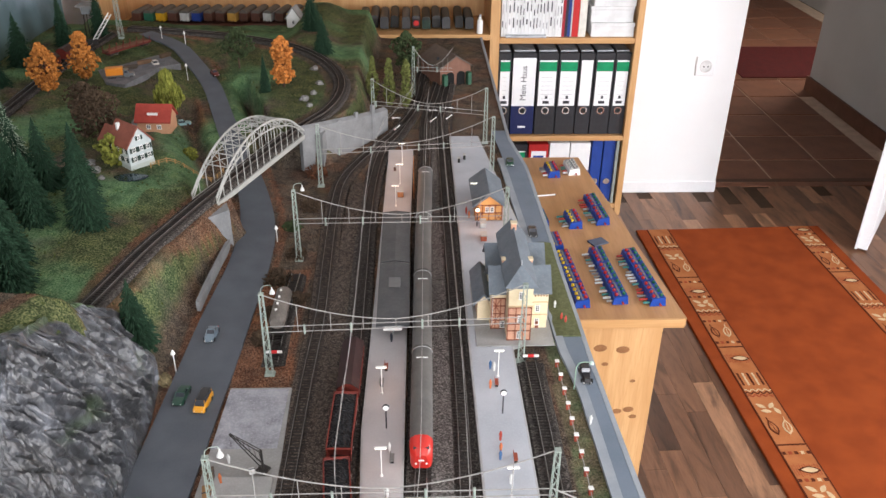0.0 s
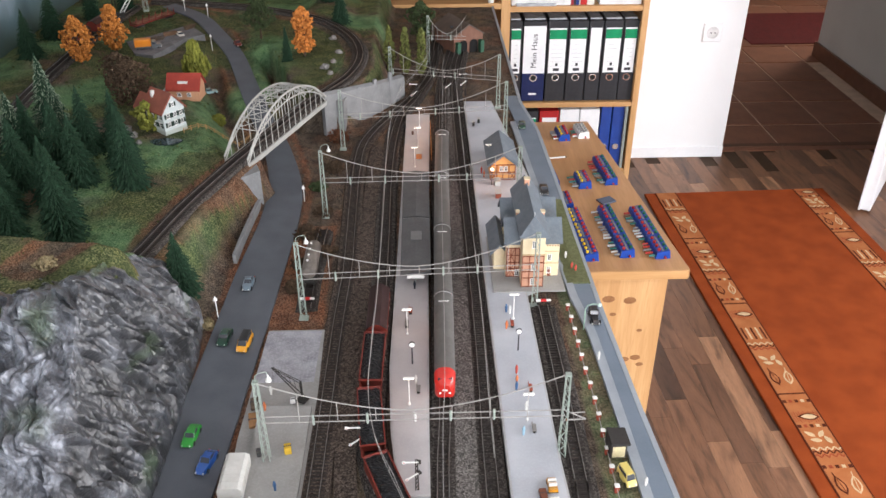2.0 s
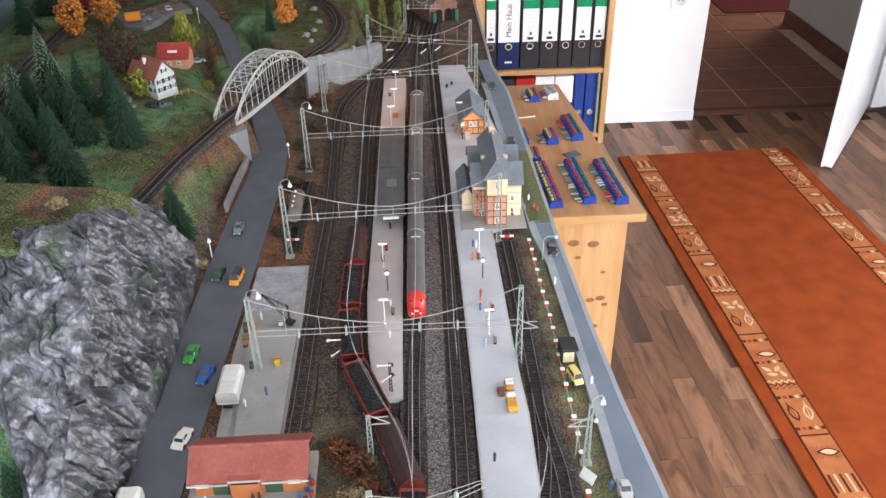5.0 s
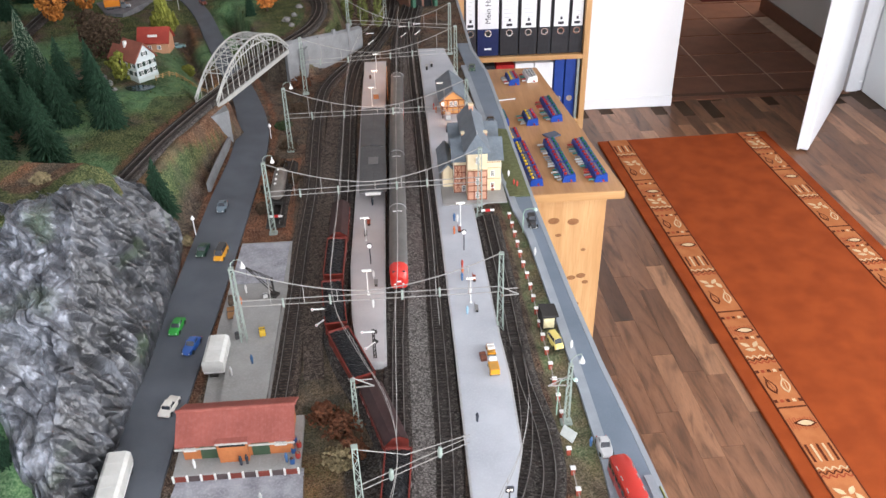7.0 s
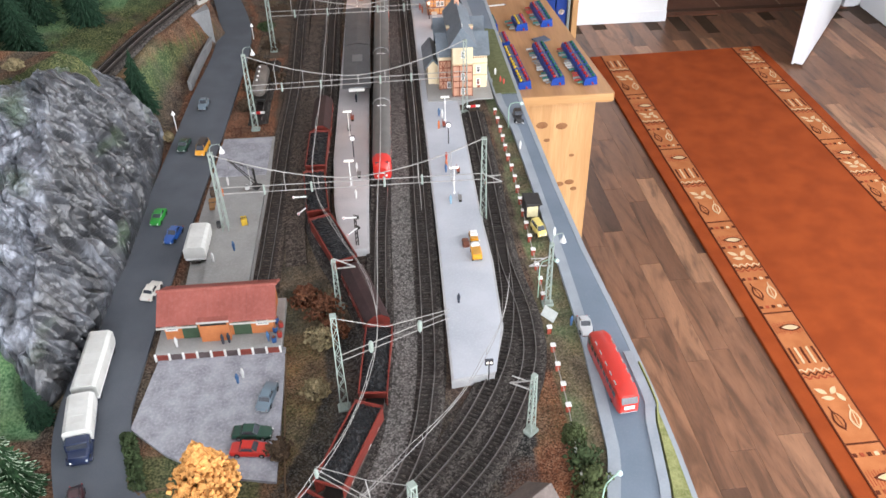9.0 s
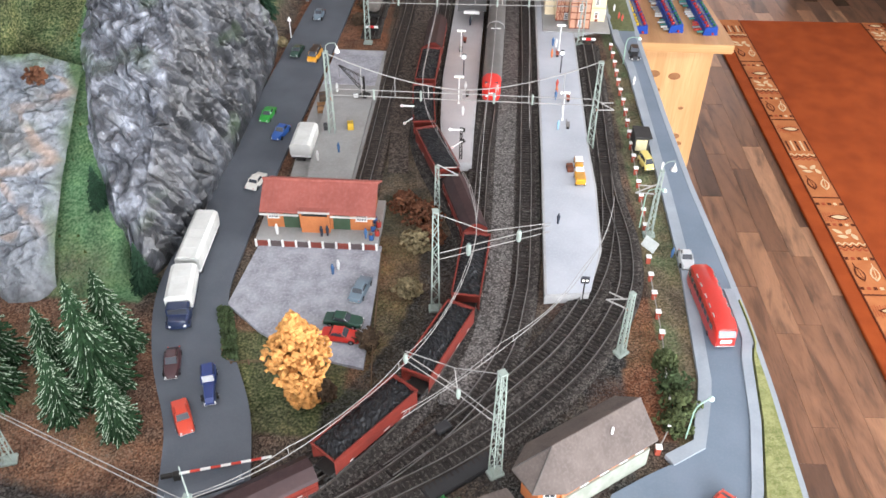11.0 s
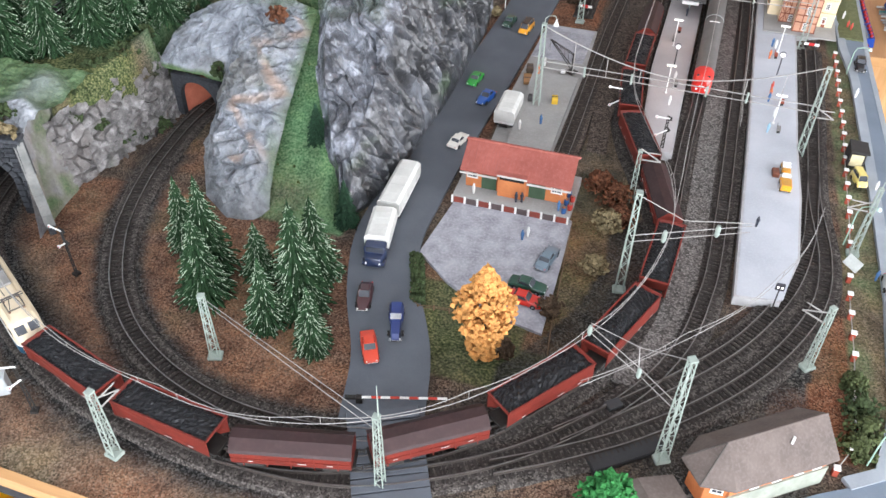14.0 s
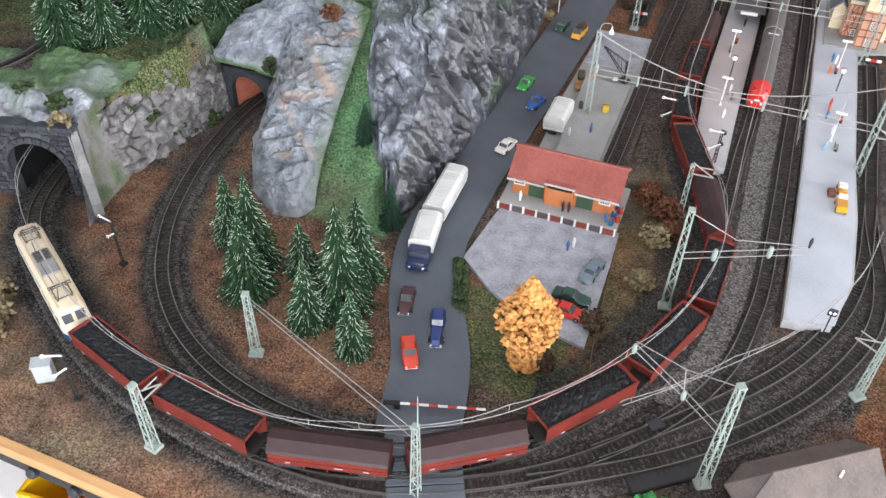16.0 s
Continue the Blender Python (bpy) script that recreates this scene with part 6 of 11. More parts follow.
def foliage(name, x, y, h, rx, mt, label, seed=1, clumps=150, base=0.25, z=None, size=0.006, rough=1.0, category="tree", hang=0.0):
    """A tree of a tapered trunk with limbs and a crown of many uneven clumps."""
    rr = random.Random(seed)
    z = height(x, y) if z is None else z
    t = thing(name, pose(x, y, z - 0.001), label, category)
    tr = Mesh().cyl((0, 0, -0.004), (0, 0, h * 0.75), max(0.0016, h * 0.03), 7, 0.0008)
    for k in range(7):
        a, zz = rr.uniform(0, 6.28), h * rr.uniform(base, 0.7)
        tr.cyl((0, 0, zz), (rx * 0.7 * math.cos(a), rx * 0.7 * math.sin(a), zz + h * 0.15), h * 0.010, 5, 0.0005)
    tr.to("trunk", BARK, t)
    m = Mesh()
    for k in range(clumps):
        v = rr.uniform(0, 1)
        zz = h * (base + (1 - base) * v)
        prof = math.cos(1.5 * v) ** 0.6 if hang else math.sin(math.pi * min(1, 0.12 + 0.86 * v)) ** 0.7
        rad = rx * prof * rr.uniform(0.35, 1.05) * (1 + 0.25 * math.sin(seed + v * 9))
        a = rr.uniform(0, 6.283)
        s = size * rr.uniform(0.6, 1.35)
        c = Vector((rad * math.cos(a), rad * math.sin(a), zz))
        q = Euler((rr.uniform(0, 3), rr.uniform(0, 3), rr.uniform(0, 3))).to_matrix()
        pts = [Vector(p) for p in ((1, 0, 0), (-1, 0, 0), (0, 1, 0), (0, -1, 0), (0, 0, 1), (0, 0, -1), (0.7, 0.7, 0.3), (-0.6, 0.5, -0.6), (0.3, -0.7, 0.7))]
        vs = [c + q @ (p * s * rr.uniform(0.65, 1.25 * rough)) for p in pts]
        if hang:
            vs = [Vector((p.x, p.y, c.z + (p.z - c.z) * (1 + hang))) for p in vs]
        m.add(vs, [(0, 6, 4), (6, 2, 4), (2, 1, 4), (1, 8, 4), (8, 0, 4), (1, 3, 8), (3, 0, 8), (0, 5, 6), (6, 5, 2), (2, 5, 7), (7, 5, 1), (2, 7, 1), (1, 5, 3), (3, 5, 0)])
    m.to("crown", mt, t)
    return t


# frosted firs inside the bend
for x, y, h, r in ((-0.655, 0.258, 0.115, 0.026), (-0.602, 0.230, 0.148, 0.038), (-0.583, 0.182, 0.128, 0.038), (-0.534, 0.236, 0.090, 0.027), (-0.486, 0.160, 0.108, 0.028), (-0.462, 0.203, 0.165, 0.042), (-0.466, 0.262, 0.128, 0.028), (-0.418, 0.143, 0.098, 0.025)):
    fir(x, y, h, r, 0.32, False, group="fir trees inside the bend")
# firs on the western bank
for x, y, h, r in ((-1.035, 0.43, 0.16, 0.042), (-0.990, 0.47, 0.13, 0.036), (-0.955, 0.53, 0.15, 0.040), (-0.930, 0.58, 0.145, 0.038), (-0.900, 0.64, 0.14, 0.038), (-0.875, 0.70, 0.13, 0.036), (-1.00, 0.58, 0.15, 0.040), (-0.965, 0.68, 0.15, 0.040), (-1.075, 0.50, 0.13, 0.036), (-0.825, 0.77, 0.12, 0.034)):
    fir(x, y, h * 1.1, r, 0.25, False, group="fir trees on the western bank")
# dark wood on the hill
for x, y, h, r in ((-0.80, 1.20, 0.13, 0.036), (-0.715, 1.22, 0.15, 0.044), (-0.75, 1.30, 0.15, 0.044), (-0.79, 1.36, 0.14, 0.04), (-0.85, 1.30, 0.14, 0.04), (-0.87, 1.42, 0.15, 0.042), (-0.765, 1.45, 0.15, 0.044), (-0.665, 1.45, 0.15, 0.046), (-0.70, 1.53, 0.14, 0.042), (-0.83, 1.52, 0.15, 0.042), (-0.80, 1.60, 0.15, 0.042), (-0.90, 1.55, 0.14, 0.04), (-0.95, 1.45, 0.15, 0.042), (-0.92, 1.32, 0.15, 0.042), (-0.74, 1.62, 0.14, 0.04)):
    fir(x, y, h, r, 0.0, True, group="dark firs on the hill")
for x, y, h, r in ((-0.905, 1.68, 0.19, 0.046), (-0.86, 1.62, 0.15, 0.04), (-0.955, 1.60, 0.13, 0.036), (-0.93, 1.40, 0.14, 0.034)):
    fir(x, y, h, r, 0.5, True, lab="tall fir tree with a frosted edge", group="tall firs on the hill")
fir(-0.497, 1.150, 0.115, 0.034, 0.0, True, group="single firs")
fir(-0.553, 0.472, 0.058, 0.017, 0.0, True, group="single firs")
fir(-0.470, 0.372, 0.075, 0.018, 0.0, True, group="single firs")
fir(-0.444, 2.235, 0.10, 0.016, 0.0, True, group="single firs")
fir(-0.372, 2.80, 0.14, 0.024, 0.0, True, group="single firs")
fir(-0.318, 2.605, 0.12, 0.020, 0.0, True, group="single firs")
fir(-1.13, 2.62, 0.16, 0.03, 0.0, True, group="firs by the backdrop")
fir(-1.05, 2.72, 0.17, 0.03, 0.0, True, group="firs by the backdrop")
fir(-1.18, 2.42, 0.15, 0.034, 0.0, True, group="firs by the backdrop")
fir(-1.17, 2.22, 0.14, 0.034, 0.0, True, group="firs by the backdrop")
# autumn trees and others
foliage("autumn_tree", -1.012, 2.175, 0.135, 0.042, ORANGE, "orange autumn tree of lumpy foam foliage", 3, 600, 0.12, size=0.0048)
foliage("autumn_tree", -0.958, 2.305, 0.140, 0.036, ORANGE, "orange autumn tree of lumpy foam foliage", 5, 600, 0.10, size=0.0048)
foliage("autumn_tree", -0.398, 2.275, 0.145, 0.032, RUSSET, "bright orange autumn tree with a tall crown", 7, 600, 0.12, size=0.0048)
foliage("autumn_tree", -0.223, 0.198, 0.138, 0.030, YELLOW, "golden orange autumn tree of foam foliage", 9, 1700, 0.05, size=0.0036)
foliage("willow_tree", -0.688, 2.150, 0.098, 0.036, OLIVE, "yellow-green drooping willow tree", 11, 900, 0.06, size=0.0028, hang=2.5)
foliage("bare_tree", -0.795, 1.915, 0.115, 0.062, BROWNISH, "brown leafless autumn tree with a wide crown", 13, 1100, 0.10, size=0.0034)
foliage("bare_tree", -0.86, 2.02, 0.10, 0.045, BROWNISH, "brown leafless autumn tree with a wide crown", 14, 700, 0.15, size=0.0034)
foliage("shrub", -0.712, 1.748, 0.070, 0.030, OLIVE, "yellow-green bush beside the white house", 15, 180, 0.05, size=0.0055, category="bush")
foliage("apple_tree", -0.557, 2.46, 0.120, 0.048, DULLGREEN, "dull green loosely leaved apple tree", 17, 650, 0.28, size=0.0034)
foliage("round_tree", -0.050, 0.013, 0.075, 0.033, LEAFGREEN, "bright green round-crowned tree", 19, 1000, 0.15, z=0.0, size=0.0034)
foliage("leafy_tree", -0.055, 2.68, 0.16, 0.045, DULLGREEN, "dark green leafy tree at the far end", 21, 520, 0.3, size=0.005)
for k, (x, y) in enumerate(((-0.155, 2.42), (-0.105, 2.40), (-0.055, 2.385))):
    foliage("poplar_tree", x, y, 0.155, 0.017, POPLAR, "slim yellow-green poplar tree", 23 + k, 480, 0.08, z=0.0, size=0.0036)
for k, (x, y, h, r, mt, lab) in enumerate(((-0.118, 0.478, 0.03, 0.022, DRY, "dry straw-coloured twiggy bush"), (-0.122, 0.385, 0.026, 0.017, DRY, "dry straw-coloured twiggy bush"), (-0.116, 0.545, 0.03, 0.028, leaf_mat("rust_brown_foliage", (0.13, 0.055, 0.030)), "rust-brown bush of dry scatter"), (-0.145, 0.575, 0.026, 0.024, leaf_mat("rust_brown_foliage", (0.13, 0.055, 0.030)), "rust-brown bush of dry scatter"),
                                           (-0.10, 0.50, 0.024, 0.02, leaf_mat("rust_brown_foliage", (0.13, 0.055, 0.030)), "rust-brown bush of dry scatter"), (-0.20, 0.205, 0.022, 0.014, BROWNISH, "brown twiggy leafless bush"), (-0.163, 0.29, 0.022, 0.016, BROWNISH, "brown twiggy leafless bush"),
                                           (0.200, 0.245, 0.024, 0.020, DULLGREEN, "green bush by the embankment"), (0.205, 0.215, 0.026, 0.020, leaf_mat("fresh_green_foliage", (0.062, 0.078, 0.032)), "green bush by the embankment"), (0.195, 0.19, 0.022, 0.018, leaf_mat("fresh_green_foliage", (0.062, 0.078, 0.032)), "green bush by the embankment"),
                                           (0.198, 0.285, 0.018, 0.015, leaf_mat("fresh_green_foliage", (0.062, 0.078, 0.032)), "green bush by the embankment"), (-0.59, 1.93, 0.03, 0.018, OLIVE, "olive bush beside the track"), (-0.305, 1.20, 0.022, 0.016, BROWNISH, "brown scrub beside the siding"), (-0.30, 1.28, 0.022, 0.018, BROWNISH, "brown scrub beside the siding"), (-0.255, 1.33, 0.02, 0.02, BROWNISH, "brown scrub beside the siding"),
                                           (-0.30, 1.40, 0.03, 0.026, BROWNISH, "brown scrub beside the siding"), (-0.275, 1.50, 0.024, 0.022, BROWNISH, "brown scrub beside the siding"), (-0.27, 1.72, 0.024, 0.024, BROWNISH, "brown scrub beside the siding"), (-0.275, 1.9, 0.03, 0.03, leaf_mat("rust_brown_foliage", (0.13, 0.055, 0.030)), "rust-brown bush of dry scatter"), (-0.30, 1.62, 0.02, 0.02, DULLGREEN, "dull green scrub beside the siding"),
                                           (-0.565, 1.06, 0.018, 0.016, leaf_mat("rust_brown_foliage", (0.13, 0.055, 0.030)), "rust-brown bush of dry scatter"), (-0.61, 0.93, 0.016, 0.014, DRY, "dry straw-coloured twiggy bush"), (-0.60, 1.02, 0.014, 0.014, leaf_mat("rust_brown_foliage", (0.13, 0.055, 0.030)), "rust-brown bush of dry scatter"), (-0.445, 1.09, 0.014, 0.014, DRY, "dry straw-coloured twiggy bush"))):
    foliage("bush", x, y, h, r, mt, lab, 40 + k, 300, 0.03, size=0.0027, category="bush", z=height(x, y) + (0.008 if -0.62 < x < -0.54 and 0.9 < y < 1.07 else 0))
# hedges along the bank above the rock wall
for k, (x, y) in enumerate(((-0.905, 0.385), (-0.890, 0.41), (-0.875, 0.44), (-0.865, 0.47), (-0.850, 0.505), (-0.930, 0.36), (-0.960, 0.345))):
    foliage("bush", x, y, 0.016, 0.016, DULLGREEN, "low green bush on the bank", 70 + k, 80, 0.05, size=0.0042, category="bush")
# loose scatter of turf tufts and stones
sc = random.Random(12)
tuft = Mesh()
tp = np.array([(sc.uniform(-1.2, 0.24), sc.uniform(0.0, 2.6)) for k in range(4500)])
tz = land(tp[:, 0], tp[:, 1])
clear_of = np.minimum(near_line(tp[:, 0], tp[:, 1], L_ROAD)[0] - 0.055, near_line(tp[:, 0], tp[:, 1], L_UP)[0] - 0.03)
for (x, y), z, ok in zip(tp.tolist(), tz.tolist(), (clear_of > 0) & (tz > 0.02)):
    if ok:
        s = sc.uniform(0.0015, 0.005)
        for b in range(3):
            a = sc.uniform(0, 6.28)
            tuft.add([(x + s * 0.6 * math.cos(a), y + s * 0.6 * math.sin(a), z - 0.001), (x - s * 0.6 * math.cos(a), y - s * 0.6 * math.sin(a), z - 0.001), (x + s * 0.5 * math.sin(a), y, z + s), (x, y + s * 0.4, z + s * 0.4)], [(0, 1, 2), (1, 3, 2), (3, 0, 2), (0, 3, 1)])
tagged(tuft.to("grass", leaf_mat("turf_tufts", (0.075, 0.095, 0.03), 0.45)), "loose tufts of scattered turf", "grass", kind="stuff")

for k in range(13):
    q = k / 12
    x, y = -0.935 + 0.05 * q, 0.335 + 0.235 * q
    foliage("shrub", x + 0.006 * math.sin(k * 5.1), y, 0.020 + 0.006 * math.sin(k * 2.3), 0.014, DULLGREEN, "small olive-green bush along the top of the rock wall", 70 + k, 60, 0.0, size=0.0036, z=0.100 + 0.018 * q, category="bush")
for k, (x, y, z, mt, lab) in enumerate(((-0.838, 0.028, 0, DRY, "dry straw-coloured twiggy bush"), (-0.862, 0.060, 0, DRY, "dry straw-coloured twiggy bush"), (-0.82, 0.002, 0, DRY, "dry straw-coloured twiggy bush"), (-0.905, 0.262, 0.118, DRY, "dry straw-coloured twiggy bush"), (-0.925, 0.285, 0.13, DULLGREEN, "small green bush above the tunnel portal"), (-0.985, 0.29, 0.13, DULLGREEN, "small green bush above the tunnel portal"), (-0.665, 0.60, 0.172, leaf_mat("rust_brown_foliage", (0.13, 0.055, 0.030)), "small rust-brown bush on the pale crag"), (-0.76, 0.56, 0.082, DULLGREEN, "small green bush beside the tunnel mouth"))):
    foliage("shrub", x, y, 0.022, 0.016, mt, lab, 90 + k, 70, 0.0, size=0.0036, z=z, category="bush")

# ---- buildings ----
TILE_RED = mat("red_plastic_roof", (0.30, 0.088, 0.068), (0.235, 0.065, 0.05), (0.37, 0.14, 0.115), rough=0.6, scale=30, fine=200, bump=0.1, mix=0.4)
SLATE = mat("blue_grey_slate_roof", (0.13, 0.155, 0.18), (0.10, 0.12, 0.14), (0.18, 0.20, 0.22), rough=0.6, scale=40, fine=240, bump=0.15, mix=0.4)
BROWN_ROOF = mat("grey_brown_roof", (0.125, 0.100, 0.088), (0.09, 0.072, 0.064), (0.165, 0.135, 0.12), rough=0.75, scale=40, fine=300, bump=0.3, mix=0.5)
BRICK_O = mat("orange_brick_plastic", (0.48, 0.17, 0.06), (0.42, 0.14, 0.05), rough=0.7, scale=60, fine=300, bump=0.15)
CREAM = mat("cream_wall_plastic", (0.66, 0.56, 0.38), (0.60, 0.50, 0.33), rough=0.7, scale=30, fine=220, mix=0.3)
TIMBER = mat("dark_red_brown_timber", (0.22, 0.065, 0.035), (0.17, 0.05, 0.03), rough=0.7, scale=60)
WHITE_PL = mat("white_plastic", (0.75, 0.75, 0.73), (0.68, 0.68, 0.66), rough=0.55, scale=40, mix=0.25)
GREEN_PL = mat("dark_green_doors", (0.05, 0.085, 0.05), (0.04, 0.07, 0.04), rough=0.6, scale=50)
PALE_GREEN = mat("pale_grey_green_wall", (0.42, 0.46, 0.43), (0.37, 0.41, 0.38), rough=0.75, scale=30)
BRICK_RED = mat("dark_red_brick", (0.22, 0.05, 0.035), (0.17, 0.04, 0.03), rough=0.8, scale=80)
PANE = mat("dark_window_pane", (0.035, 0.04, 0.05), (0.05, 0.055, 0.065), rough=0.12, scale=20, spec=0.6)


def gable_roof(l, w, rise, over, t=0.0025):
    """A pitched roof, ridge along x, centred, eaves at z 0: two slabs."""
    a, b = l / 2 + over, w / 2 + over
    drop = over * rise / (w / 2)
    slabs = []
    for s in (-1, 1):
        m = Mesh()
        m.add([(-a, s * b, -drop), (a, s * b, -drop), (a, 0, rise), (-a, 0, rise), (-a, s * b, -drop + t), (a, s * b, -drop + t), (a, 0, rise + t * 1.2), (-a, 0, rise + t * 1.2)],
              [(0, 1, 2, 3), (7, 6, 5, 4), (0, 4, 5, 1), (1, 5, 6, 2), (2, 6, 7, 3), (3, 7, 4, 0)])
        slabs.append(m)
    return slabs


def roof_courses(parent, l, w, rise, over, n, mt, name="roof_course"):
    """Overlapping tile courses lying on a pitched roof."""
    a, b = l / 2 + over, w / 2 + over
    ang = math.degrees(math.atan2(rise, w / 2))
    slope = b / math.cos(radians(ang))
    for s in (-1, 1):
        for k in range(n):
            y = slope * (k + 0.5) / n
            Mesh().box(-a, a, -slope / n * 0.52, slope / n * 0.52, 0.0, 0.0011, pose(0, 0, rise + 0.0032) @ pose(0, 0, 0, -s * ang, 0, 0) @ pose(0, s * y, 0, s * 1.5, 0, 0)).to(name, mt, parent)


def window(parent, m, w, h, bars=(1, 1), frame_mat=None, shutter=None):
    """A window set in a wall: m is the pose of its centre, facing -y."""
    fm = frame_mat or WHITE_PL
    f = new("window")
    f.parent = parent
    f.matrix_local = m
    f.empty_display_size = 0.005
    Mesh().box(-w / 2, w / 2, -0.0004, 0.0006, -h / 2, h / 2).to("pane", PANE, f)
    fr = Mesh()
    for x0, x1, z0, z1 in ((-w / 2 - 0.0008, -w / 2 + 0.0004, -h / 2, h / 2), (w / 2 - 0.0004, w / 2 + 0.0008, -h / 2, h / 2), (-w / 2 - 0.0008, w / 2 + 0.0008, h / 2 - 0.0003, h / 2 + 0.001), (-w / 2 - 0.0012, w / 2 + 0.0012, -h / 2 - 0.0012, -h / 2 + 0.0003)):
        fr.box(x0, x1, -0.0014, 0.0004, z0, z1)
    for k in range(bars[0]):
        x = -w / 2 + w * (k + 1) / (bars[0] + 1)
        fr.box(x - 0.0003, x + 0.0003, -0.0009, 0.0004, -h / 2, h / 2)
    for k in range(bars[1]):
        z = -h / 2 + h * (k + 1) / (bars[1] + 1)
        fr.box(-w / 2, w / 2, -0.0009, 0.0004, z - 0.0003, z + 0.0003)
    fr.to("frame", fm, f)
    if shutter:
        for sx in (-1, 1):
            Mesh().box(sx * (w / 2 + 0.0034) - 0.0022, sx * (w / 2 + 0.0034) + 0.0022, -0.0018, 0, -h / 2, h / 2).to("shutter", shutter, f)
    return f


# goods shed with a red roof and a loading dock
gs = thing("goods_shed", pose(-0.258, 0.528, 0.003, 0, 0, 0.5), "orange brick goods shed with a red roof and loading dock", "shed")
L, W, H = 0.148, 0.070, 0.036
Mesh().box(-0.086, 0.086, -0.062, 0.040, 0, 0.012, c=0.0008).to("dock", CONCRETE, gs, "grey loading dock")
for k in range(9):
    Mesh().box(-0.0835 + k * 0.0188, -0.0835 + k * 0.0188 + 0.0155, -0.0635, -0.062, 0.001, 0.0105, c=0.0003).to("dock_panel", BRICK_RED if k % 2 == 0 else mat("dark_grey_brick", (0.10, 0.075, 0.075), rough=0.8, scale=80), gs)
for k in range(10):
    Mesh().box(-0.0868 + k * 0.0188, -0.0868 + k * 0.0188 + 0.0026, -0.0645, -0.062, 0, 0.0125).to("dock_post", WHITE_PL, gs)
Mesh().box(-L / 2, L / 2, -0.033, W / 2, 0.012, 0.012 + H).to("wall", BRICK_O, gs)
for sx in (-1, 1):
    gab = Mesh().add([(sx * L / 2, -0.033, 0.048), (sx * L / 2, 0.035, 0.048), (sx * L / 2, 0.001, 0.069), (sx * (L / 2 - 0.002), -0.033, 0.048), (sx * (L / 2 - 0.002), 0.035, 0.048), (sx * (L / 2 - 0.002), 0.001, 0.069)], [(0, 1, 2), (5, 4, 3), (0, 3, 4, 1), (1, 4, 5, 2), (2, 5, 3, 0)])
    gab.to("gable", BRICK_O, gs)
roof = new("roof")
roof.parent, roof.matrix_local = gs, pose(0, 0.001, 0.047)
for i, m in enumerate(gable_roof(L, W, 0.022, 0.007)):
    m.to("roof_slope", TILE_RED, roof)
a = math.degrees(math.atan2(0.022, 0.035))
for s in (-1, 1):
    for k in range(34):
        x = -0.0795 + k * 0.00480
        Mesh().box(x - 0.0005, x + 0.0005, 0, 0.0490, 0.0, 0.0005, pose(0, 0, 0.0252) @ (pose(0, 0, 0, 0, 0, 180) if s < 0 else pose(0, 0, 0)) @ pose(0, 0, 0, -a, 0, 0)).to("roof_rib", TILE_RED, roof)
Mesh().box(-0.083, 0.083, -0.0024, 0.0024, 0.0225, 0.0258, c=0.001).to("ridge", TILE_RED, roof)
for x0, x1 in ((-0.050, -0.028), (0.020, 0.044)):
    Mesh().box(x0, x1, -0.0345, -0.0332, 0.013, 0.040).to("door", GREEN_PL, gs, "dark green sliding door")
Mesh().box(-0.022, 0.014, -0.0342, -0.0332, 0.013, 0.044).to("panel", mat("light_brown_boards", (0.36, 0.15, 0.06), rough=0.7, scale=50), gs)
for wx in (-0.064, 0.060):
    window(gs, pose(wx, -0.0335, 0.034), 0.014, 0.009, (3, 1))
# raised bay between the doors, with stepped gutters
ZINC = mat("pale_zinc", (0.50, 0.49, 0.46), rough=0.5)
Mesh().box(-0.024, 0.016, -0.0432, -0.033, 0.012, 0.047).to("bay", BRICK_O, gs)
# solid black strip on the bay wall, standing for shade below the eave
Mesh().box(-0.022, 0.014, -0.0436, -0.0430, 0.041, 0.0462).to("bay_opening", SHADE_BLACK, gs, "black strip painted as shade under the raised eave")
Mesh().box(-0.025, 0.017, -0.0440, -0.022, 0.0472, 0.0496, pose(0, 0, 0)).to("bay_roof", TILE_RED, gs)
Mesh().box(-0.026, 0.018, -0.0456, -0.0440, 0.0468, 0.0490).to("gutter", ZINC, gs)
for x0, x1 in ((-0.081, -0.026), (0.018, 0.081)):
    Mesh().box(x0, x1, -0.0440, -0.0424, 0.0400, 0.0424).to("gutter", ZINC, gs)
for k in range(5):
    bx = 0.076 + (k % 2) * 0.007
    b = thing("barrel", pose(-0.258 + bx, 0.53 - 0.055 + k * 0.010, 0.0153), "small blue barrel on the loading dock" if k % 2 == 0 else "small red barrel on the loading dock", "barrel", "barrels by the shed")
    Mesh().lathe([(0.0033, 0), (0.0037, 0.003), (0.0037, 0.006), (0.0033, 0.009)], n=10).to("body", mat("blue_barrel", (0.03, 0.09, 0.24), rough=0.5) if k % 2 == 0 else mat("red_barrel", (0.35, 0.04, 0.03), rough=0.5), b, smooth=True)
    Mesh().cyl((0, 0, 0.009), (0, 0, 0.0095), 0.0028, 8).to("lid", STEEL, b)

# station building with slate hips and cream walls
st = thing("station_building", pose(0, 0, PZ), "tall cream and brick station with blue-grey slate roofs", "station building")


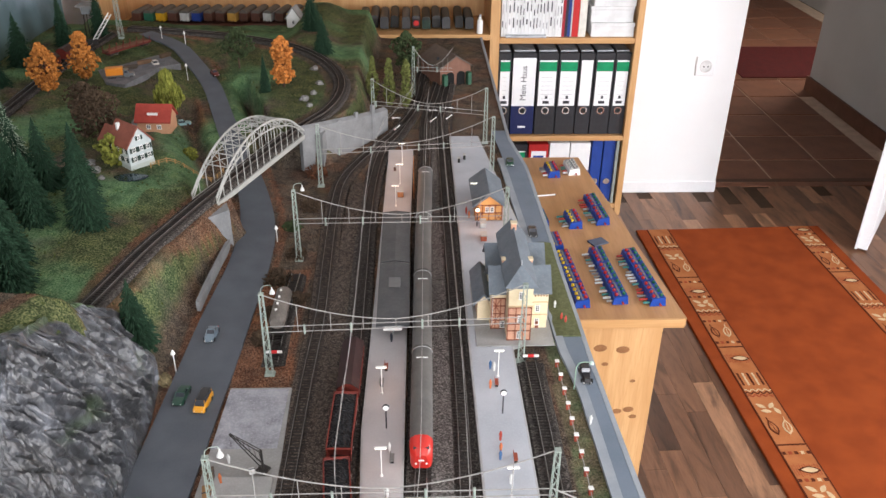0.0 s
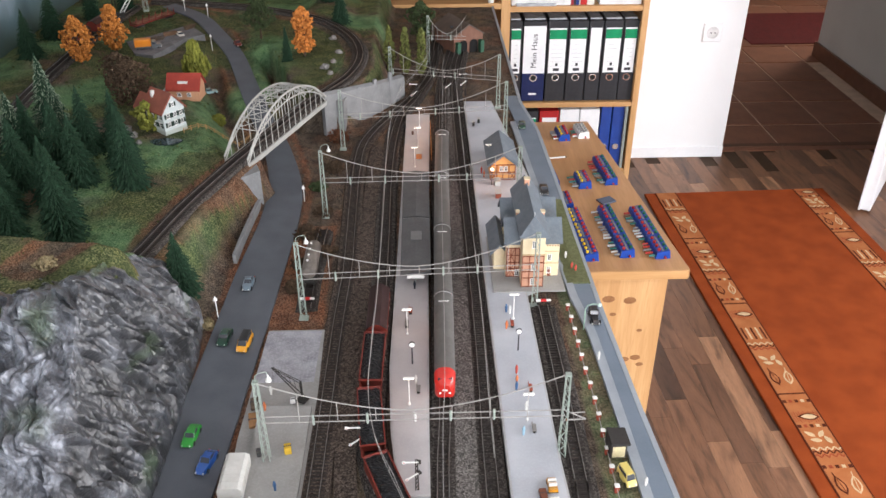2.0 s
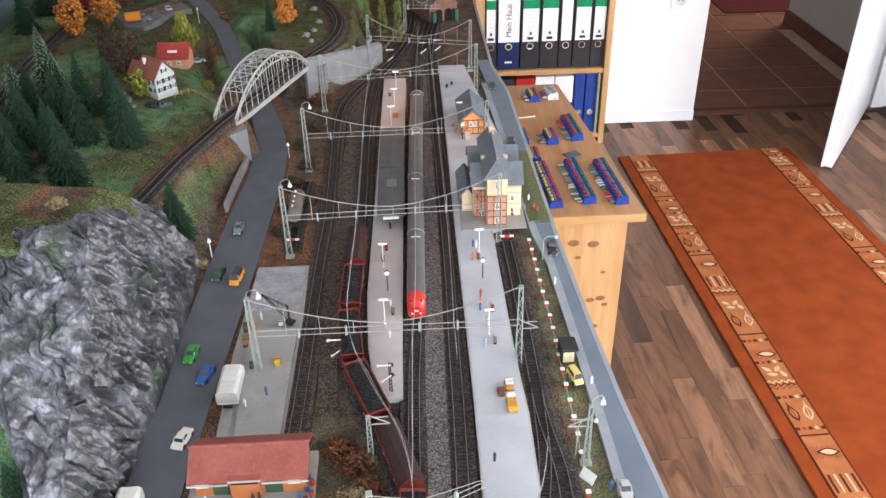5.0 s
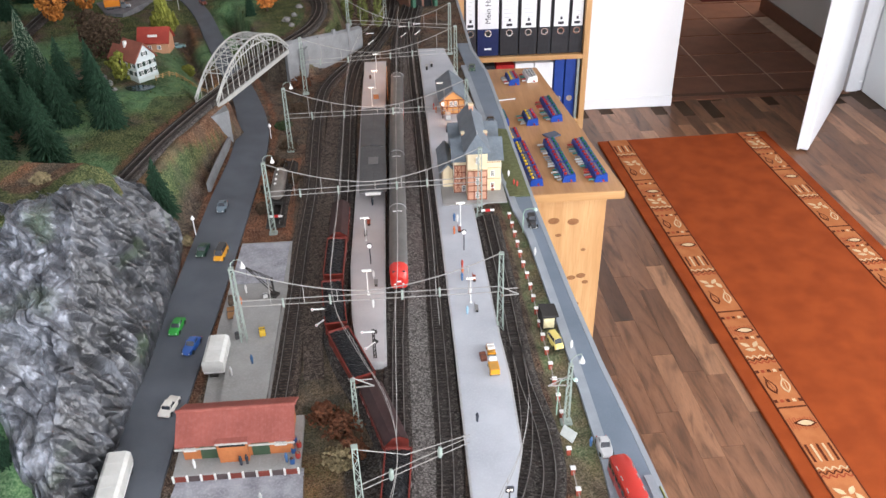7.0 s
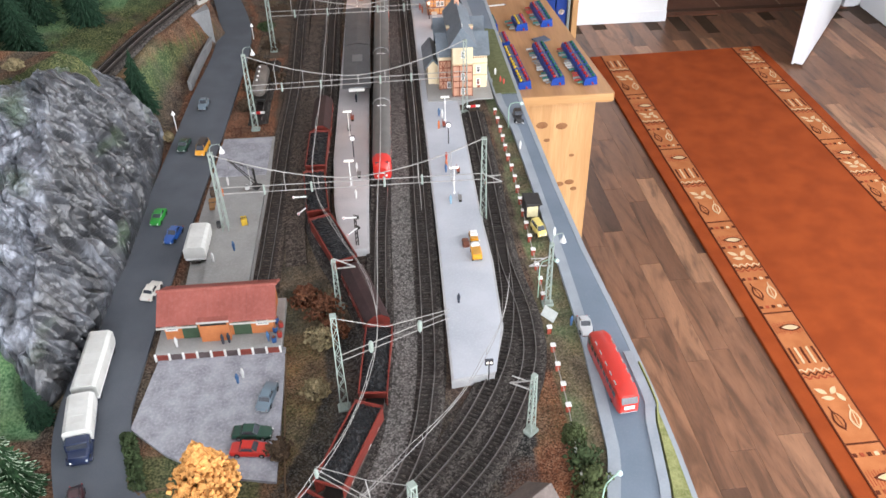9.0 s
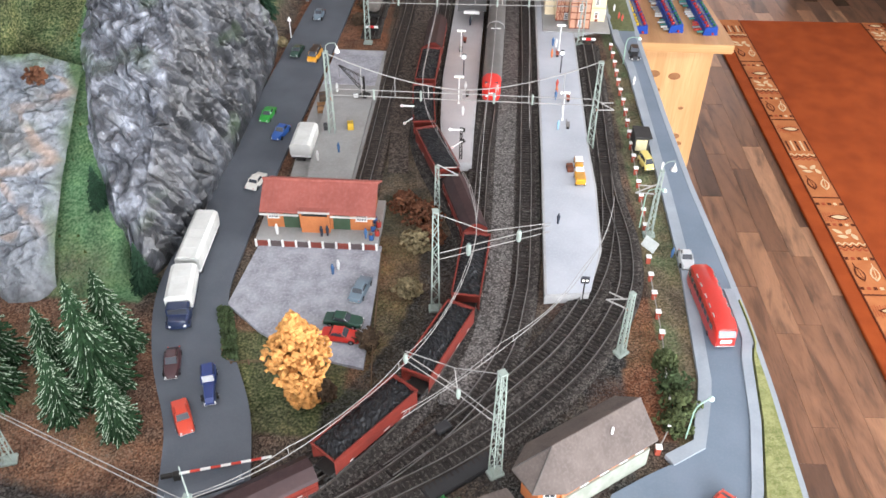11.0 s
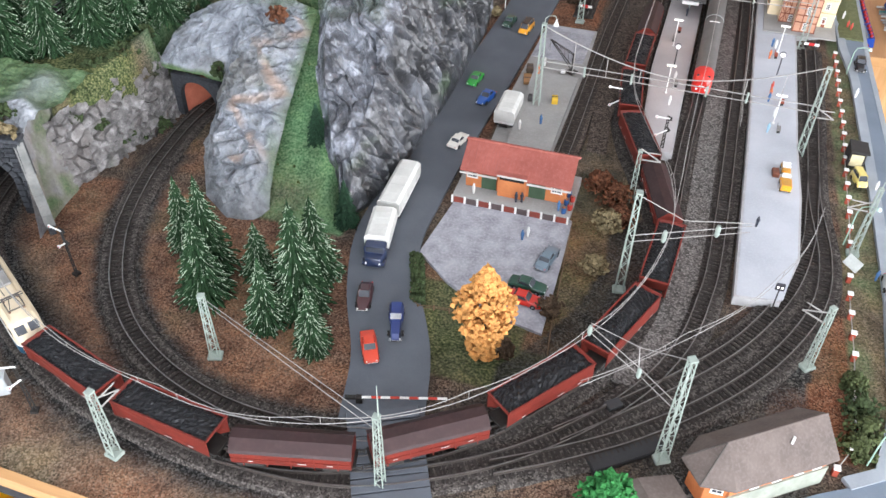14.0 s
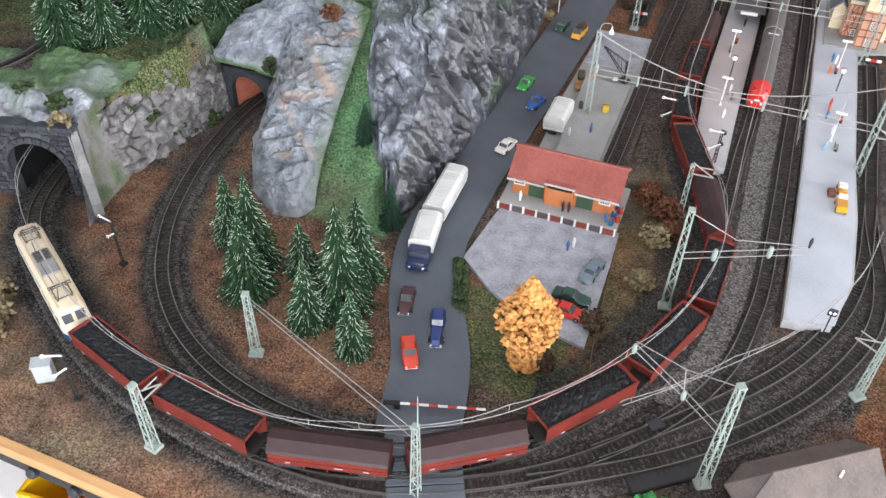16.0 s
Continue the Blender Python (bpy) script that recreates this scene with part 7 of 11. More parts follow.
def block(parent, x0, x1, y0, y1, h, rise, ridge="y", roof_mat=None, wall_mat=None, over=0.005):
    """A house block with gables and two roof slopes; ridge along x or y."""
    wall_mat, roof_mat = wall_mat or CREAM, roof_mat or SLATE
    Mesh().box(x0, x1, y0, y1, 0, h).to("wall", wall_mat, parent)
    cx, cy = (x0 + x1) / 2, (y0 + y1) / 2
    l, w = ((y1 - y0), (x1 - x0)) if ridge == "y" else ((x1 - x0), (y1 - y0))
    rot = 90 if ridge == "y" else 0
    for s in (-1, 1):
        g = Mesh().add([(s * l / 2, -w / 2, 0), (s * l / 2, w / 2, 0), (s * l / 2, 0, rise), (s * (l / 2 - 0.002), -w / 2, 0), (s * (l / 2 - 0.002), w / 2, 0), (s * (l / 2 - 0.002), 0, rise)], [(0, 1, 2), (5, 4, 3), (0, 3, 4, 1), (1, 4, 5, 2), (2, 5, 3, 0)], pose(cx, cy, h, 0, 0, rot))
        g.to("gable", wall_mat, parent)
    rf = new("roof")
    rf.parent, rf.matrix_local = parent, pose(cx, cy, h, 0, 0, rot)
    for m in gable_roof(l, w, rise, over):
        m.to("roof_slope", roof_mat, rf)
    roof_courses(rf, l, w, rise, over, 6, roof_mat)
    return rf


PINKBRICK = mat("pale_pink_brick", (0.55, 0.30, 0.20), (0.47, 0.24, 0.15), (0.60, 0.38, 0.28), rough=0.75, scale=70, fine=420, mix=0.4)
Mesh().box(0.074, 0.209, 1.156, 1.360, 0, 0.0022, c=0.0006).to("plinth", CONCRETE, st, "grey concrete plinth")
# cross wings with ridges along x, the tall bay between them with its ridge along y
block(st, 0.101, 0.201, 1.209, 1.268, 0.080, 0.030, "x")
block(st, 0.101, 0.201, 1.290, 1.349, 0.080, 0.030, "x")
Mesh().box(0.103, 0.199, 1.266, 1.292, 0.002, 0.084).to("link_wall", CREAM, st)
block(st, 0.080, 0.101, 1.235, 1.335, 0.046, 0.012, "y", over=0.008)
bx0, bx1, by0, by1, bh = 0.127, 0.168, 1.173, 1.350, 0.116
Mesh().box(bx0, bx1, by0, by1, 0, bh).to("wall", CREAM, st)
Mesh().box(bx0 - 0.0006, bx1 - 0.0004, by0 - 0.0010, by0, 0.002, 0.070).to("brick_infill", PINKBRICK, st, "pale pink brick infill")
bcx, e, rz = (bx0 + bx1) / 2, 0.007, bh + 0.026
bay_roof = new("roof")
bay_roof.parent = st
for sx in (-1, 1):
    xe = bcx + sx * ((bx1 - bx0) / 2 + e)
    q = [(xe, by0 - e, bh - 0.005), (xe, by1 + e, bh - 0.005), (bcx, by1 + e, rz), (bcx, by0 + 0.016, rz)]
    Mesh().add(q + [(a, b, c + 0.0025) for a, b, c in q], [(0, 1, 2, 3), (7, 6, 5, 4), (0, 4, 5, 1), (1, 5, 6, 2), (2, 6, 7, 3), (3, 7, 4, 0)]).to("roof_slope", SLATE, bay_roof)
q = [(bcx - (bx1 - bx0) / 2 - e, by0 - e, bh - 0.005), (bcx + (bx1 - bx0) / 2 + e, by0 - e, bh - 0.005), (bcx, by0 + 0.016, rz)]
Mesh().add(q + [(a, b, c + 0.0025) for a, b, c in q], [(0, 1, 2), (5, 4, 3), (0, 3, 4, 1), (1, 4, 5, 2), (2, 5, 3, 0)]).to("hip_slope", SLATE, bay_roof)
Mesh().cyl((bcx, by0 + 0.016, rz + 0.002), (bcx, by1 + e, rz + 0.002), 0.0010, 6).to("ridge", SLATE, bay_roof)
Mesh().cyl((bcx, by0 + 0.016, rz), (bcx, by0 + 0.016, rz + 0.011), 0.0006, 6, 0.0003).to("finial", WHITE_PL, st)
# timber framing of the bay's lower floors and of the platform-side wing
fr = Mesh()
for x in (0.1275, 0.1405, 0.1545, 0.1670):
    fr.box(x - 0.0007, x + 0.0007, by0 - 0.0022, by0 - 0.0010, 0.002, 0.070)
for z in (0.003, 0.022, 0.036, 0.055, 0.0695):
    fr.box(bx0, bx1, by0 - 0.0022, by0 - 0.0010, z - 0.0007, z + 0.0007)
fr.to("timber_frame", TIMBER, st, "dark red timber framing")
Mesh().box(0.1015, 0.1265, 1.2078, 1.209, 0.002, 0.066).to("brick_infill", PINKBRICK, st, "pale pink brick infill")
fr = Mesh()
for x in (0.102, 0.1095, 0.118, 0.126):
    fr.box(x - 0.0007, x + 0.0007, 1.2066, 1.2078, 0.002, 0.066)
for z in (0.003, 0.020, 0.034, 0.050, 0.0655):
    fr.box(0.1015, 0.1265, 1.2066, 1.2078, z - 0.0007, z + 0.0007)
for z0 in (0.004, 0.035):
    for a, b in ((0.1025, 0.1175), (0.1175, 0.1025)):
        fr.tube([(a, 1.2070, z0), (b, 1.2070, z0 + 0.029)], 0.0007, 4)
fr.to("timber_frame", TIMBER, st, "dark red timber framing")
# string courses and eaves brackets of the cream walls
for z in (0.030, 0.056):
    Mesh().box(0.168, 0.2018, 1.2076, 1.2092, z, z + 0.0014).to("string_course", mat("warm_sandstone", (0.55, 0.40, 0.24), rough=0.8, scale=60), st)
Mesh().box(bx0 - 0.001, bx1 + 0.001, by0 - 0.0016, by0, 0.0705, 0.0728).to("string_course", mat("warm_sandstone", (0.55, 0.40, 0.24)), st)
for k in range(6):
    Mesh().box(0.172 + k * 0.005, 0.1738 + k * 0.005, 1.2070, 1.209, 0.069, 0.071).to("bracket", TIMBER, st)
for wx, wz in ((0.1475, 0.094), (0.1475, 0.046), (0.1475, 0.014)):
    window(st, pose(wx, by0 - 0.0014, wz), 0.0055, 0.013, (1, 2))
for wx, wz in ((0.183, 0.044), (0.183, 0.016), (0.1220, 0.012)):
    window(st, pose(wx, 1.2080 if wx > 0.15 else 1.2070, wz), 0.0065, 0.012, (1, 2))
for wy in (1.222, 1.238, 1.254, 1.305, 1.330):
    for wz in (0.020, 0.055):
        window(st, pose(0.2016, wy, wz) @ pose(0, 0, 0, 0, 0, 90), 0.006, 0.012)
for cx, cy, cz in ((0.126, 1.250, 0.108), (0.170, 1.250, 0.108), (0.1485, 1.325, 0.140)):
    ch = Mesh().box(cx - 0.0048, cx + 0.0048, cy - 0.0048, cy + 0.0048, cz - 0.016, cz + 0.012, c=0.0005).to("chimney", PINKBRICK, st, "pale brick chimney")
    Mesh().box(cx - 0.006, cx + 0.006, cy - 0.006, cy + 0.006, cz + 0.012, cz + 0.0142, c=0.0004).to("chimney_cap", CREAM, ch)
    Mesh().prism(arch(0.0018, 0.004, 8), 0, 0.0006, pose(cx, cy - 0.0049, cz, 90)).to("flue_mark", INK, ch)
door_ = Mesh().box(0.181, 0.187, 1.2070, 1.2090, 0.002, 0.018, c=0.0004).to("door", TIMBER, st)

# half-timbered waiting hut further along the platform
wh = thing("waiting_hut", pose(0.134, 1.625, 0.0165), "small orange half-timbered hut with a slate roof", "hut")
block(wh, -0.024, 0.022, 0.0, 0.10, 0.030, 0.018, "y", wall_mat=mat("warm_ochre_wall", (0.62, 0.33, 0.12), (0.55, 0.28, 0.10), rough=0.7, scale=40))
fr = Mesh()
for x in (-0.023, -0.012, -0.001, 0.010, 0.021):
    fr.box(x - 0.0007, x + 0.0007, -0.0012, 0, 0, 0.030)
for z in (0.001, 0.015, 0.0295):
    fr.box(-0.024, 0.022, -0.0012, 0, z - 0.0007, z + 0.0007)
for x0 in (-0.022, 0.011):
    fr.tube([(x0, -0.0006, 0.001), (x0 + 0.010, -0.0006, 0.015)], 0.0006, 4)
    fr.tube([(x0 + 0.010, -0.0006, 0.001), (x0, -0.0006, 0.015)], 0.0006, 4)
fr.to("timber_frame", TIMBER, wh, "dark red timber framing")
for wx in (-0.004, 0.004):
    window(wh, pose(wx, -0.0008, 0.022), 0.005, 0.008)

wh.scale = (1.3, 1.3, 1.3)

# white house with green shutters and a brown-red roof
hs = thing("white_house", pose(-0.644, 1.742, height(-0.66, 1.76) - 0.003, 0, 0, 51), "white two-storey house with dark shutters and a red roof", "house")
block(hs, -0.0305, 0.0305, -0.0, 0.070, 0.060, 0.036, "y", mat("brown_red_tiles", (0.24, 0.075, 0.048), (0.19, 0.06, 0.04), rough=0.75, scale=50, fine=240, bump=0.2), mat("white_plaster_wall", (0.50, 0.55, 0.55), rough=0.8, scale=30, mix=0.2))
Mesh().box(-0.031, 0.031, -0.0005, 0.0705, 0, 0.012).to("plinth", PALE_GREEN, hs)
SH = mat("dark_green_shutter", (0.025, 0.045, 0.035), rough=0.6)
LIT = mat("white_curtained_pane", (0.72, 0.72, 0.68), (0.62, 0.62, 0.58), rough=0.4, scale=60)
for wz in (0.026, 0.047):
    for wx in (-0.017, 0.002, 0.019):
        w = window(hs, pose(wx, -0.0006, wz), 0.0075, 0.011, (1, 1), None, SH)
        if wx != 0.002:
            w.children[0].data.materials[0] = LIT
    for wy in (0.012, 0.034, 0.056):
        window(hs, pose(-0.0311, wy, wz) @ pose(0, 0, 0, 0, 0, -90), 0.0075, 0.011, (1, 1), None, SH).children[0].data.materials[0] = LIT
window(hs, pose(0, -0.0006, 0.072), 0.006, 0.010, (1, 1), None, SH)
Mesh().box(-0.016, -0.008, 0.050, 0.057, 0.072, 0.098, c=0.0006).to("chimney", WHITE_PL, hs, "white chimney")
block(hs, -0.026, 0.018, 0.070, 0.112, 0.050, 0.026, "y", MATS["brown_red_tiles"], MATS["white_plaster_wall"])

# farmhouse with a bright red roof behind
rh = thing("farmhouse", pose(-0.676, 1.953, height(-0.676, 1.96) - 0.003, 0, 0, -3), "small house with a bright red roof and peach walls", "house")
block(rh, -0.040, 0.040, 0.0, 0.055, 0.034, 0.030, "x", mat("bright_red_tiles", (0.32, 0.045, 0.03), (0.26, 0.036, 0.025), rough=0.7, scale=50, fine=240, bump=0.2), mat("peach_wall", (0.50, 0.27, 0.16), (0.43, 0.22, 0.13), rough=0.8, scale=30))
for wx in (-0.012, 0.014):
    window(rh, pose(wx, -0.0006, 0.018), 0.009, 0.009)
Mesh().box(-0.014, 0.012, 0.006, 0.020, 0.042, 0.051).to("dormer", WHITE_PL, rh, "low white dormer")
Mesh().box(-0.055, -0.036, 0.004, 0.045, 0, 0.030, c=0.001).to("annex", mat("grey_boards", (0.24, 0.25, 0.26), rough=0.7), rh)

# small white chapel far back
cp = thing("white_chalet", pose(-0.46, 2.985, height(-0.46, 2.985), 0, 0, -10), "small white gabled house at the far end", "house")
block(cp, -0.025, 0.025, 0, 0.04, 0.035, 0.035, "y", mat("grey_shingles", (0.25, 0.24, 0.23), rough=0.8, scale=50), WHITE_PL)
window(cp, pose(0, -0.0006, 0.02), 0.008, 0.012)

# signal box / level-crossing house with a hipped roof
kh = thing("crossing_house", pose(0.090, 0.125, 0.0, 0, 0, 36.0), "brick crossing house with a large grey-brown hipped roof", "house")
Mesh().box(-0.062, 0.070, -0.029, 0.026, 0, 0.050).to("wall", BRICK_O, kh)
Mesh().prism([(-0.083, -0.014), (-0.062, -0.026), (-0.062, 0.026), (-0.083, 0.014)], 0, 0.050).to("bay", BRICK_O, kh)
Mesh().box(-0.064, 0.072, -0.0315, -0.029, 0, 0.028).to("fence_panel", mat("pale_green_boards", (0.30, 0.32, 0.27), (0.22, 0.24, 0.20), rough=0.8, scale=60), kh)
rf = new("roof")
kh.scale = (0.87, 0.95, 1)
rf.parent, rf.matrix_local = kh, pose(0, 0, 0.052)
t = 0.026
Mesh().add([(-0.062, -0.036, -0.006), (0.076, -0.036, -0.006), (0.076, 0, t), (-0.058, 0, t)], [(0, 1, 2, 3)]).add([(-0.062, -0.036, -0.0085), (0.076, -0.036, -0.0085), (0.076, 0, t - 0.003), (-0.058, 0, t - 0.003)], [(3, 2, 1, 0)]).add([(-0.062, -0.036, -0.006), (0.076, -0.036, -0.006), (-0.062, -0.036, -0.0085), (0.076, -0.036, -0.0085)], [(0, 2, 3, 1)]).to("roof_slope", BROWN_ROOF, rf)
Mesh().add([(-0.062, 0.036, -0.006), (0.076, 0.036, -0.006), (0.076, 0, t), (-0.058, 0, t)], [(3, 2, 1, 0)]).add([(-0.062, 0.036, -0.0085), (0.076, 0.036, -0.0085), (0.076, 0, t - 0.003), (-0.058, 0, t - 0.003)], [(0, 1, 2, 3)]).to("roof_slope", BROWN_ROOF, rf)
hip = [(-0.062, -0.036, -0.006), (-0.096, -0.018, -0.006), (-0.096, 0.018, -0.006), (-0.062, 0.036, -0.006), (-0.058, 0, t)]
for k in range(3):
    q = [hip[k], hip[k + 1], hip[4]]
    Mesh().add(q + [(a, b, c - 0.003) for a, b, c in q], [(0, 1, 2), (5, 4, 3), (0, 3, 4, 1), (1, 4, 5, 2), (2, 5, 3, 0)]).to("hip_slope", BROWN_ROOF, rf)
for k in (1, 2):
    Mesh().cyl(hip[k], hip[4], 0.0009, 5).to("hip_ridge", mat("dark_ridge", (0.07, 0.06, 0.055)), rf)
Mesh().cyl((-0.058, 0, t), (0.076, 0, t), 0.0011, 5).to("ridge", BROWN_ROOF, rf)
Mesh().cyl((0.020, -0.014, 0.014), (0.020, -0.014, 0.024), 0.0014, 6).to("vent_pipe", WHITE_PL, rf)
window(kh, pose(-0.072, -0.0206, 0.032) @ pose(0, 0, 0, 0, 0, -30), 0.012, 0.010)
for wx in (-0.03, 0.0, 0.03, 0.055):
    window(kh, pose(wx, -0.0296, 0.036), 0.010, 0.009)
an = thing("lean_to_shed", pose(-0.008, 0.044, 0.0, 0, 0, 36), "low annex with a grey-brown pitched roof", "shed")
block(an, -0.045, 0.03, -0.028, 0.016, 0.022, 0.012, "y", BROWN_ROOF, BRICK_O)

# engine shed at the far end
es = thing("engine_shed", pose(0.105, 2.62, 0.0, 0, 0, 24), "dark engine shed with a gabled roof and green doors", "shed")
block(es, -0.055, 0.055, 0.0, 0.15, 0.060, 0.034, "y", mat("dark_brown_roof", (0.11, 0.085, 0.07), (0.08, 0.065, 0.055), rough=0.75, scale=40, fine=240), mat("weathered_brick", (0.20, 0.10, 0.07), rough=0.8, scale=60))
# solid black arches on the wall, painting the shade of open doorways
for x0 in (-0.036, 0.003):
    Mesh().prism(arch(0.015, 0.030), 0, 0.001, pose(x0 + 0.016, -0.0012, 0, 90)).to("opening", SHADE_BLACK, es)
for x0 in (-0.050, 0.037):
    Mesh().box(x0, x0 + 0.013, -0.02, -0.002, 0, 0.042, c=0.0005).to("door", mat("green_shed_door", (0.03, 0.10, 0.06), rough=0.6), es)
for k in range(4):
    Mesh().box(-0.040 + k * 0.012, -0.034 + k * 0.012, 0.05, 0.058, 0.070, 0.082).to("roof_vent", INK, es)

# dark kiosk hut by the street
kk = thing("kiosk_hut", pose(0.222, 0.762, 0.004, 0, 0, 2), "small black lineside hut with a pale gable end", "hut")
Mesh().box(-0.012, 0.012, -0.016, 0.016, 0, 0.026, c=0.0006).to("body", mat("black_boards", (0.025, 0.023, 0.022), (0.035, 0.032, 0.03), rough=0.7, scale=60), kk)
Mesh().box(-0.014, 0.014, -0.018, 0.018, 0.026, 0.029, pose(0, 0, 0, 0, 4), c=0.0006).to("roof", mat("black_boards", (0.025, 0.023, 0.022)), kk)
Mesh().box(-0.009, 0.009, -0.0168, -0.016, 0.003, 0.023).to("front_panel", mat("yellow_white_panel", (0.65, 0.58, 0.35), rough=0.6, scale=60), kk)

# ---- bridge ----
BRIDGE = mat("pale_grey_bridge_steel", (0.37, 0.37, 0.345), (0.31, 0.31, 0.29), rough=0.55, scale=50, fine=220, mix=0.3)
B0, B1 = Vector((-0.468, 1.566, 0.096)), Vector((-0.332, 1.945, 0.096))
br = thing("arch_bridge", pose(0, 0, 0), "pale grey steel arch railway bridge with a lattice of struts", "bridge")
along = (B1 - B0).normalized()
side = Vector((-along.y, along.x, 0))
up = Vector((0, 0, 1))
N = 14


def rise(t, top):
    return top * (1 - (2 * t - 1) ** 2) ** 0.72


def beam(m, a, b, r):
    m.cyl(a, b, r, 4)


for s in (-1, 1):
    off = side * (s * 0.029)
    g = new("girder")
    g.parent = br
    lo, hi = [], []
    for k in range(N + 1):
        t = k / N
        p = B0.lerp(B1, t) + off
        lo.append(p + up * max(0.0, rise(t, 0.078)))
        hi.append(p + up * max(0.016 if 0 < k < N else 0.014, rise(t, 0.098)))
    m = Mesh()
    m.tube(hi, 0.0026, 6)
    m.to("top_chord", BRIDGE, g)
    m = Mesh()
    for a, b in zip(lo, lo[1:]):
        beam(m, a, b, 0.0018)
    m.to("arch_rib", BRIDGE, g)
    for k in range(N):
        m = Mesh()
        beam(m, lo[k], hi[k], 0.0012)
        beam(m, lo[k] if k % 2 else hi[k], hi[k + 1] if k % 2 else lo[k + 1], 0.0012)
        m.to("lattice_strut", BRIDGE, g)
    for k in range(1, N):
        m = Mesh()
        beam(m, B0.lerp(B1, k / N) + off, lo[k], 0.0011)
        m.to("hanger", BRIDGE, g)
    m = Mesh()
    m.box(-0.002, 0.002, 0, (B1 - B0).length, -0.008, 0.003, Matrix.Translation(B0 + off) @ pose(0, 0, 0, 0, 0, math.degrees(math.atan2(-along.x, along.y))))
    m.to("lower_chord", BRIDGE, g)
for k in range(2, N - 1):
    t = k / N
    a = B0.lerp(B1, t) + up * rise(t, 0.098)
    b = B0.lerp(B1, min(1, (k + 1) / N)) + up * rise((k + 1) / N, 0.098)
    m = Mesh()
    beam(m, a + side * 0.029, a - side * 0.029, 0.0013)
    beam(m, a + side * 0.029, b - side * 0.029, 0.0009)
    beam(m, a - side * 0.029, b + side * 0.029, 0.0009)
    m.to("wind_brace", BRIDGE, br)
deck = Mesh()
deck.box(-0.029, 0.029, 0, (B1 - B0).length, -0.007, 0.000, Matrix.Translation(B0) @ pose(0, 0, 0, 0, 0, math.degrees(math.atan2(-along.x, along.y))))
deck.to("deck", mat("dark_bridge_deck", (0.10, 0.095, 0.09), rough=0.8, scale=60), br)

# ---- catenary ----
MAST = mat("grey_green_mast_steel", (0.30, 0.35, 0.31), (0.25, 0.30, 0.265), rough=0.5, scale=70, mix=0.3)
WIRE = mat("pale_grey_catenary_wire", (0.33, 0.32, 0.30), (0.27, 0.26, 0.25), rough=0.5, scale=50)
INSUL = mat("brown_insulator", (0.20, 0.10, 0.06), rough=0.4)


def mast(x, y, h=0.105, yaw=0.0, lamp=None, arm=None, label="grey-green lattice catenary mast on a concrete foot", z=0.0, w=0.0075):
    """A lattice mast; lamp or arm give the turn in degrees of what it carries."""
    t = thing("catenary_mast", pose(x, y, z, 0, 0, yaw), label, "mast", "catenary masts")
    Mesh().box(-0.0085, 0.0085, -0.007, 0.007, 0, 0.005, c=0.0012).to("foot", MAST, t)
    b, u = w / 2, w * 0.30
    corner = [(-1, -1), (1, -1), (1, 1), (-1, 1)]
    for sx, sy in corner:
        Mesh().cyl((sx * b, sy * b, 0.005), (sx * u, sy * u, h), 0.0008, 4).to("leg", MAST, t)
    n = 11
    br_ = Mesh()
    for f in range(4):
        (ax, ay), (bx, by) = corner[f], corner[(f + 1) % 4]
        for k in range(n):
            z0, z1 = 0.006 + (h - 0.008) * k / n, 0.006 + (h - 0.008) * (k + 1) / n
            q = lambda zz: b + (u - b) * zz / h
            if k % 2:
                ax2, bx2, ay2, by2 = ax, bx, ay, by
            else:
                ax2, bx2, ay2, by2 = bx, ax, by, ay
            br_.cyl((ax2 * q(z0), ay2 * q(z0), z0), (bx2 * q(z1), by2 * q(z1), z1), 0.00055, 3)
    br_.to("lattice", MAST, t)
    Mesh().box(-u - 0.001, u + 0.001, -u - 0.001, u + 0.001, h - 0.001, h + 0.001).to("cap", MAST, t)
    if lamp is not None:
        lm = new("lamp_arm")
        lm.parent, lm.matrix_local = t, pose(0, 0, h, 0, 0, lamp - yaw)
        Mesh().tube([(0, 0, 0), (0.001, 0, 0.010), (0.006, 0, 0.014), (0.016, 0, 0.014), (0.018, 0, 0.008)], 0.0006, 5).to("gooseneck", MAST, lm)
        Mesh().lathe([(0.0045, -0.002), (0.0035, 0.002), (0.0014, 0.005), (0.0010, 0.009)], (0.018, 0, 0), 12).to("shade", mat("pale_lamp_shade", (0.62, 0.62, 0.60), rough=0.4), lm, smooth=True)
    if arm is not None:
        am = new("cantilever")
        am.parent, am.matrix_local = t, pose(0, 0, 0, 0, 0, arm - yaw)
        hh = 0.074
        Mesh().tube([(0, 0, hh), (0.030, 0, hh + 0.001)], 0.0011, 5).to("bracket_tube", WIRE, am)
        Mesh().tube([(0, 0, hh + 0.018), (0.030, 0, hh + 0.001)], 0.0010, 5).to("stay", WIRE, am)
        Mesh().tube([(0.008, 0, hh + 0.013), (0.028, 0, hh + 0.014)], 0.0009, 5).to("register_arm", WIRE, am)
        Mesh().lathe([(0.0012, 0), (0.0018, 0.001), (0.0012, 0.002), (0.0018, 0.003), (0.0012, 0.004)], (0.003, 0, hh - 0.002), 8).to("insulator", INSUL, am)
    return t


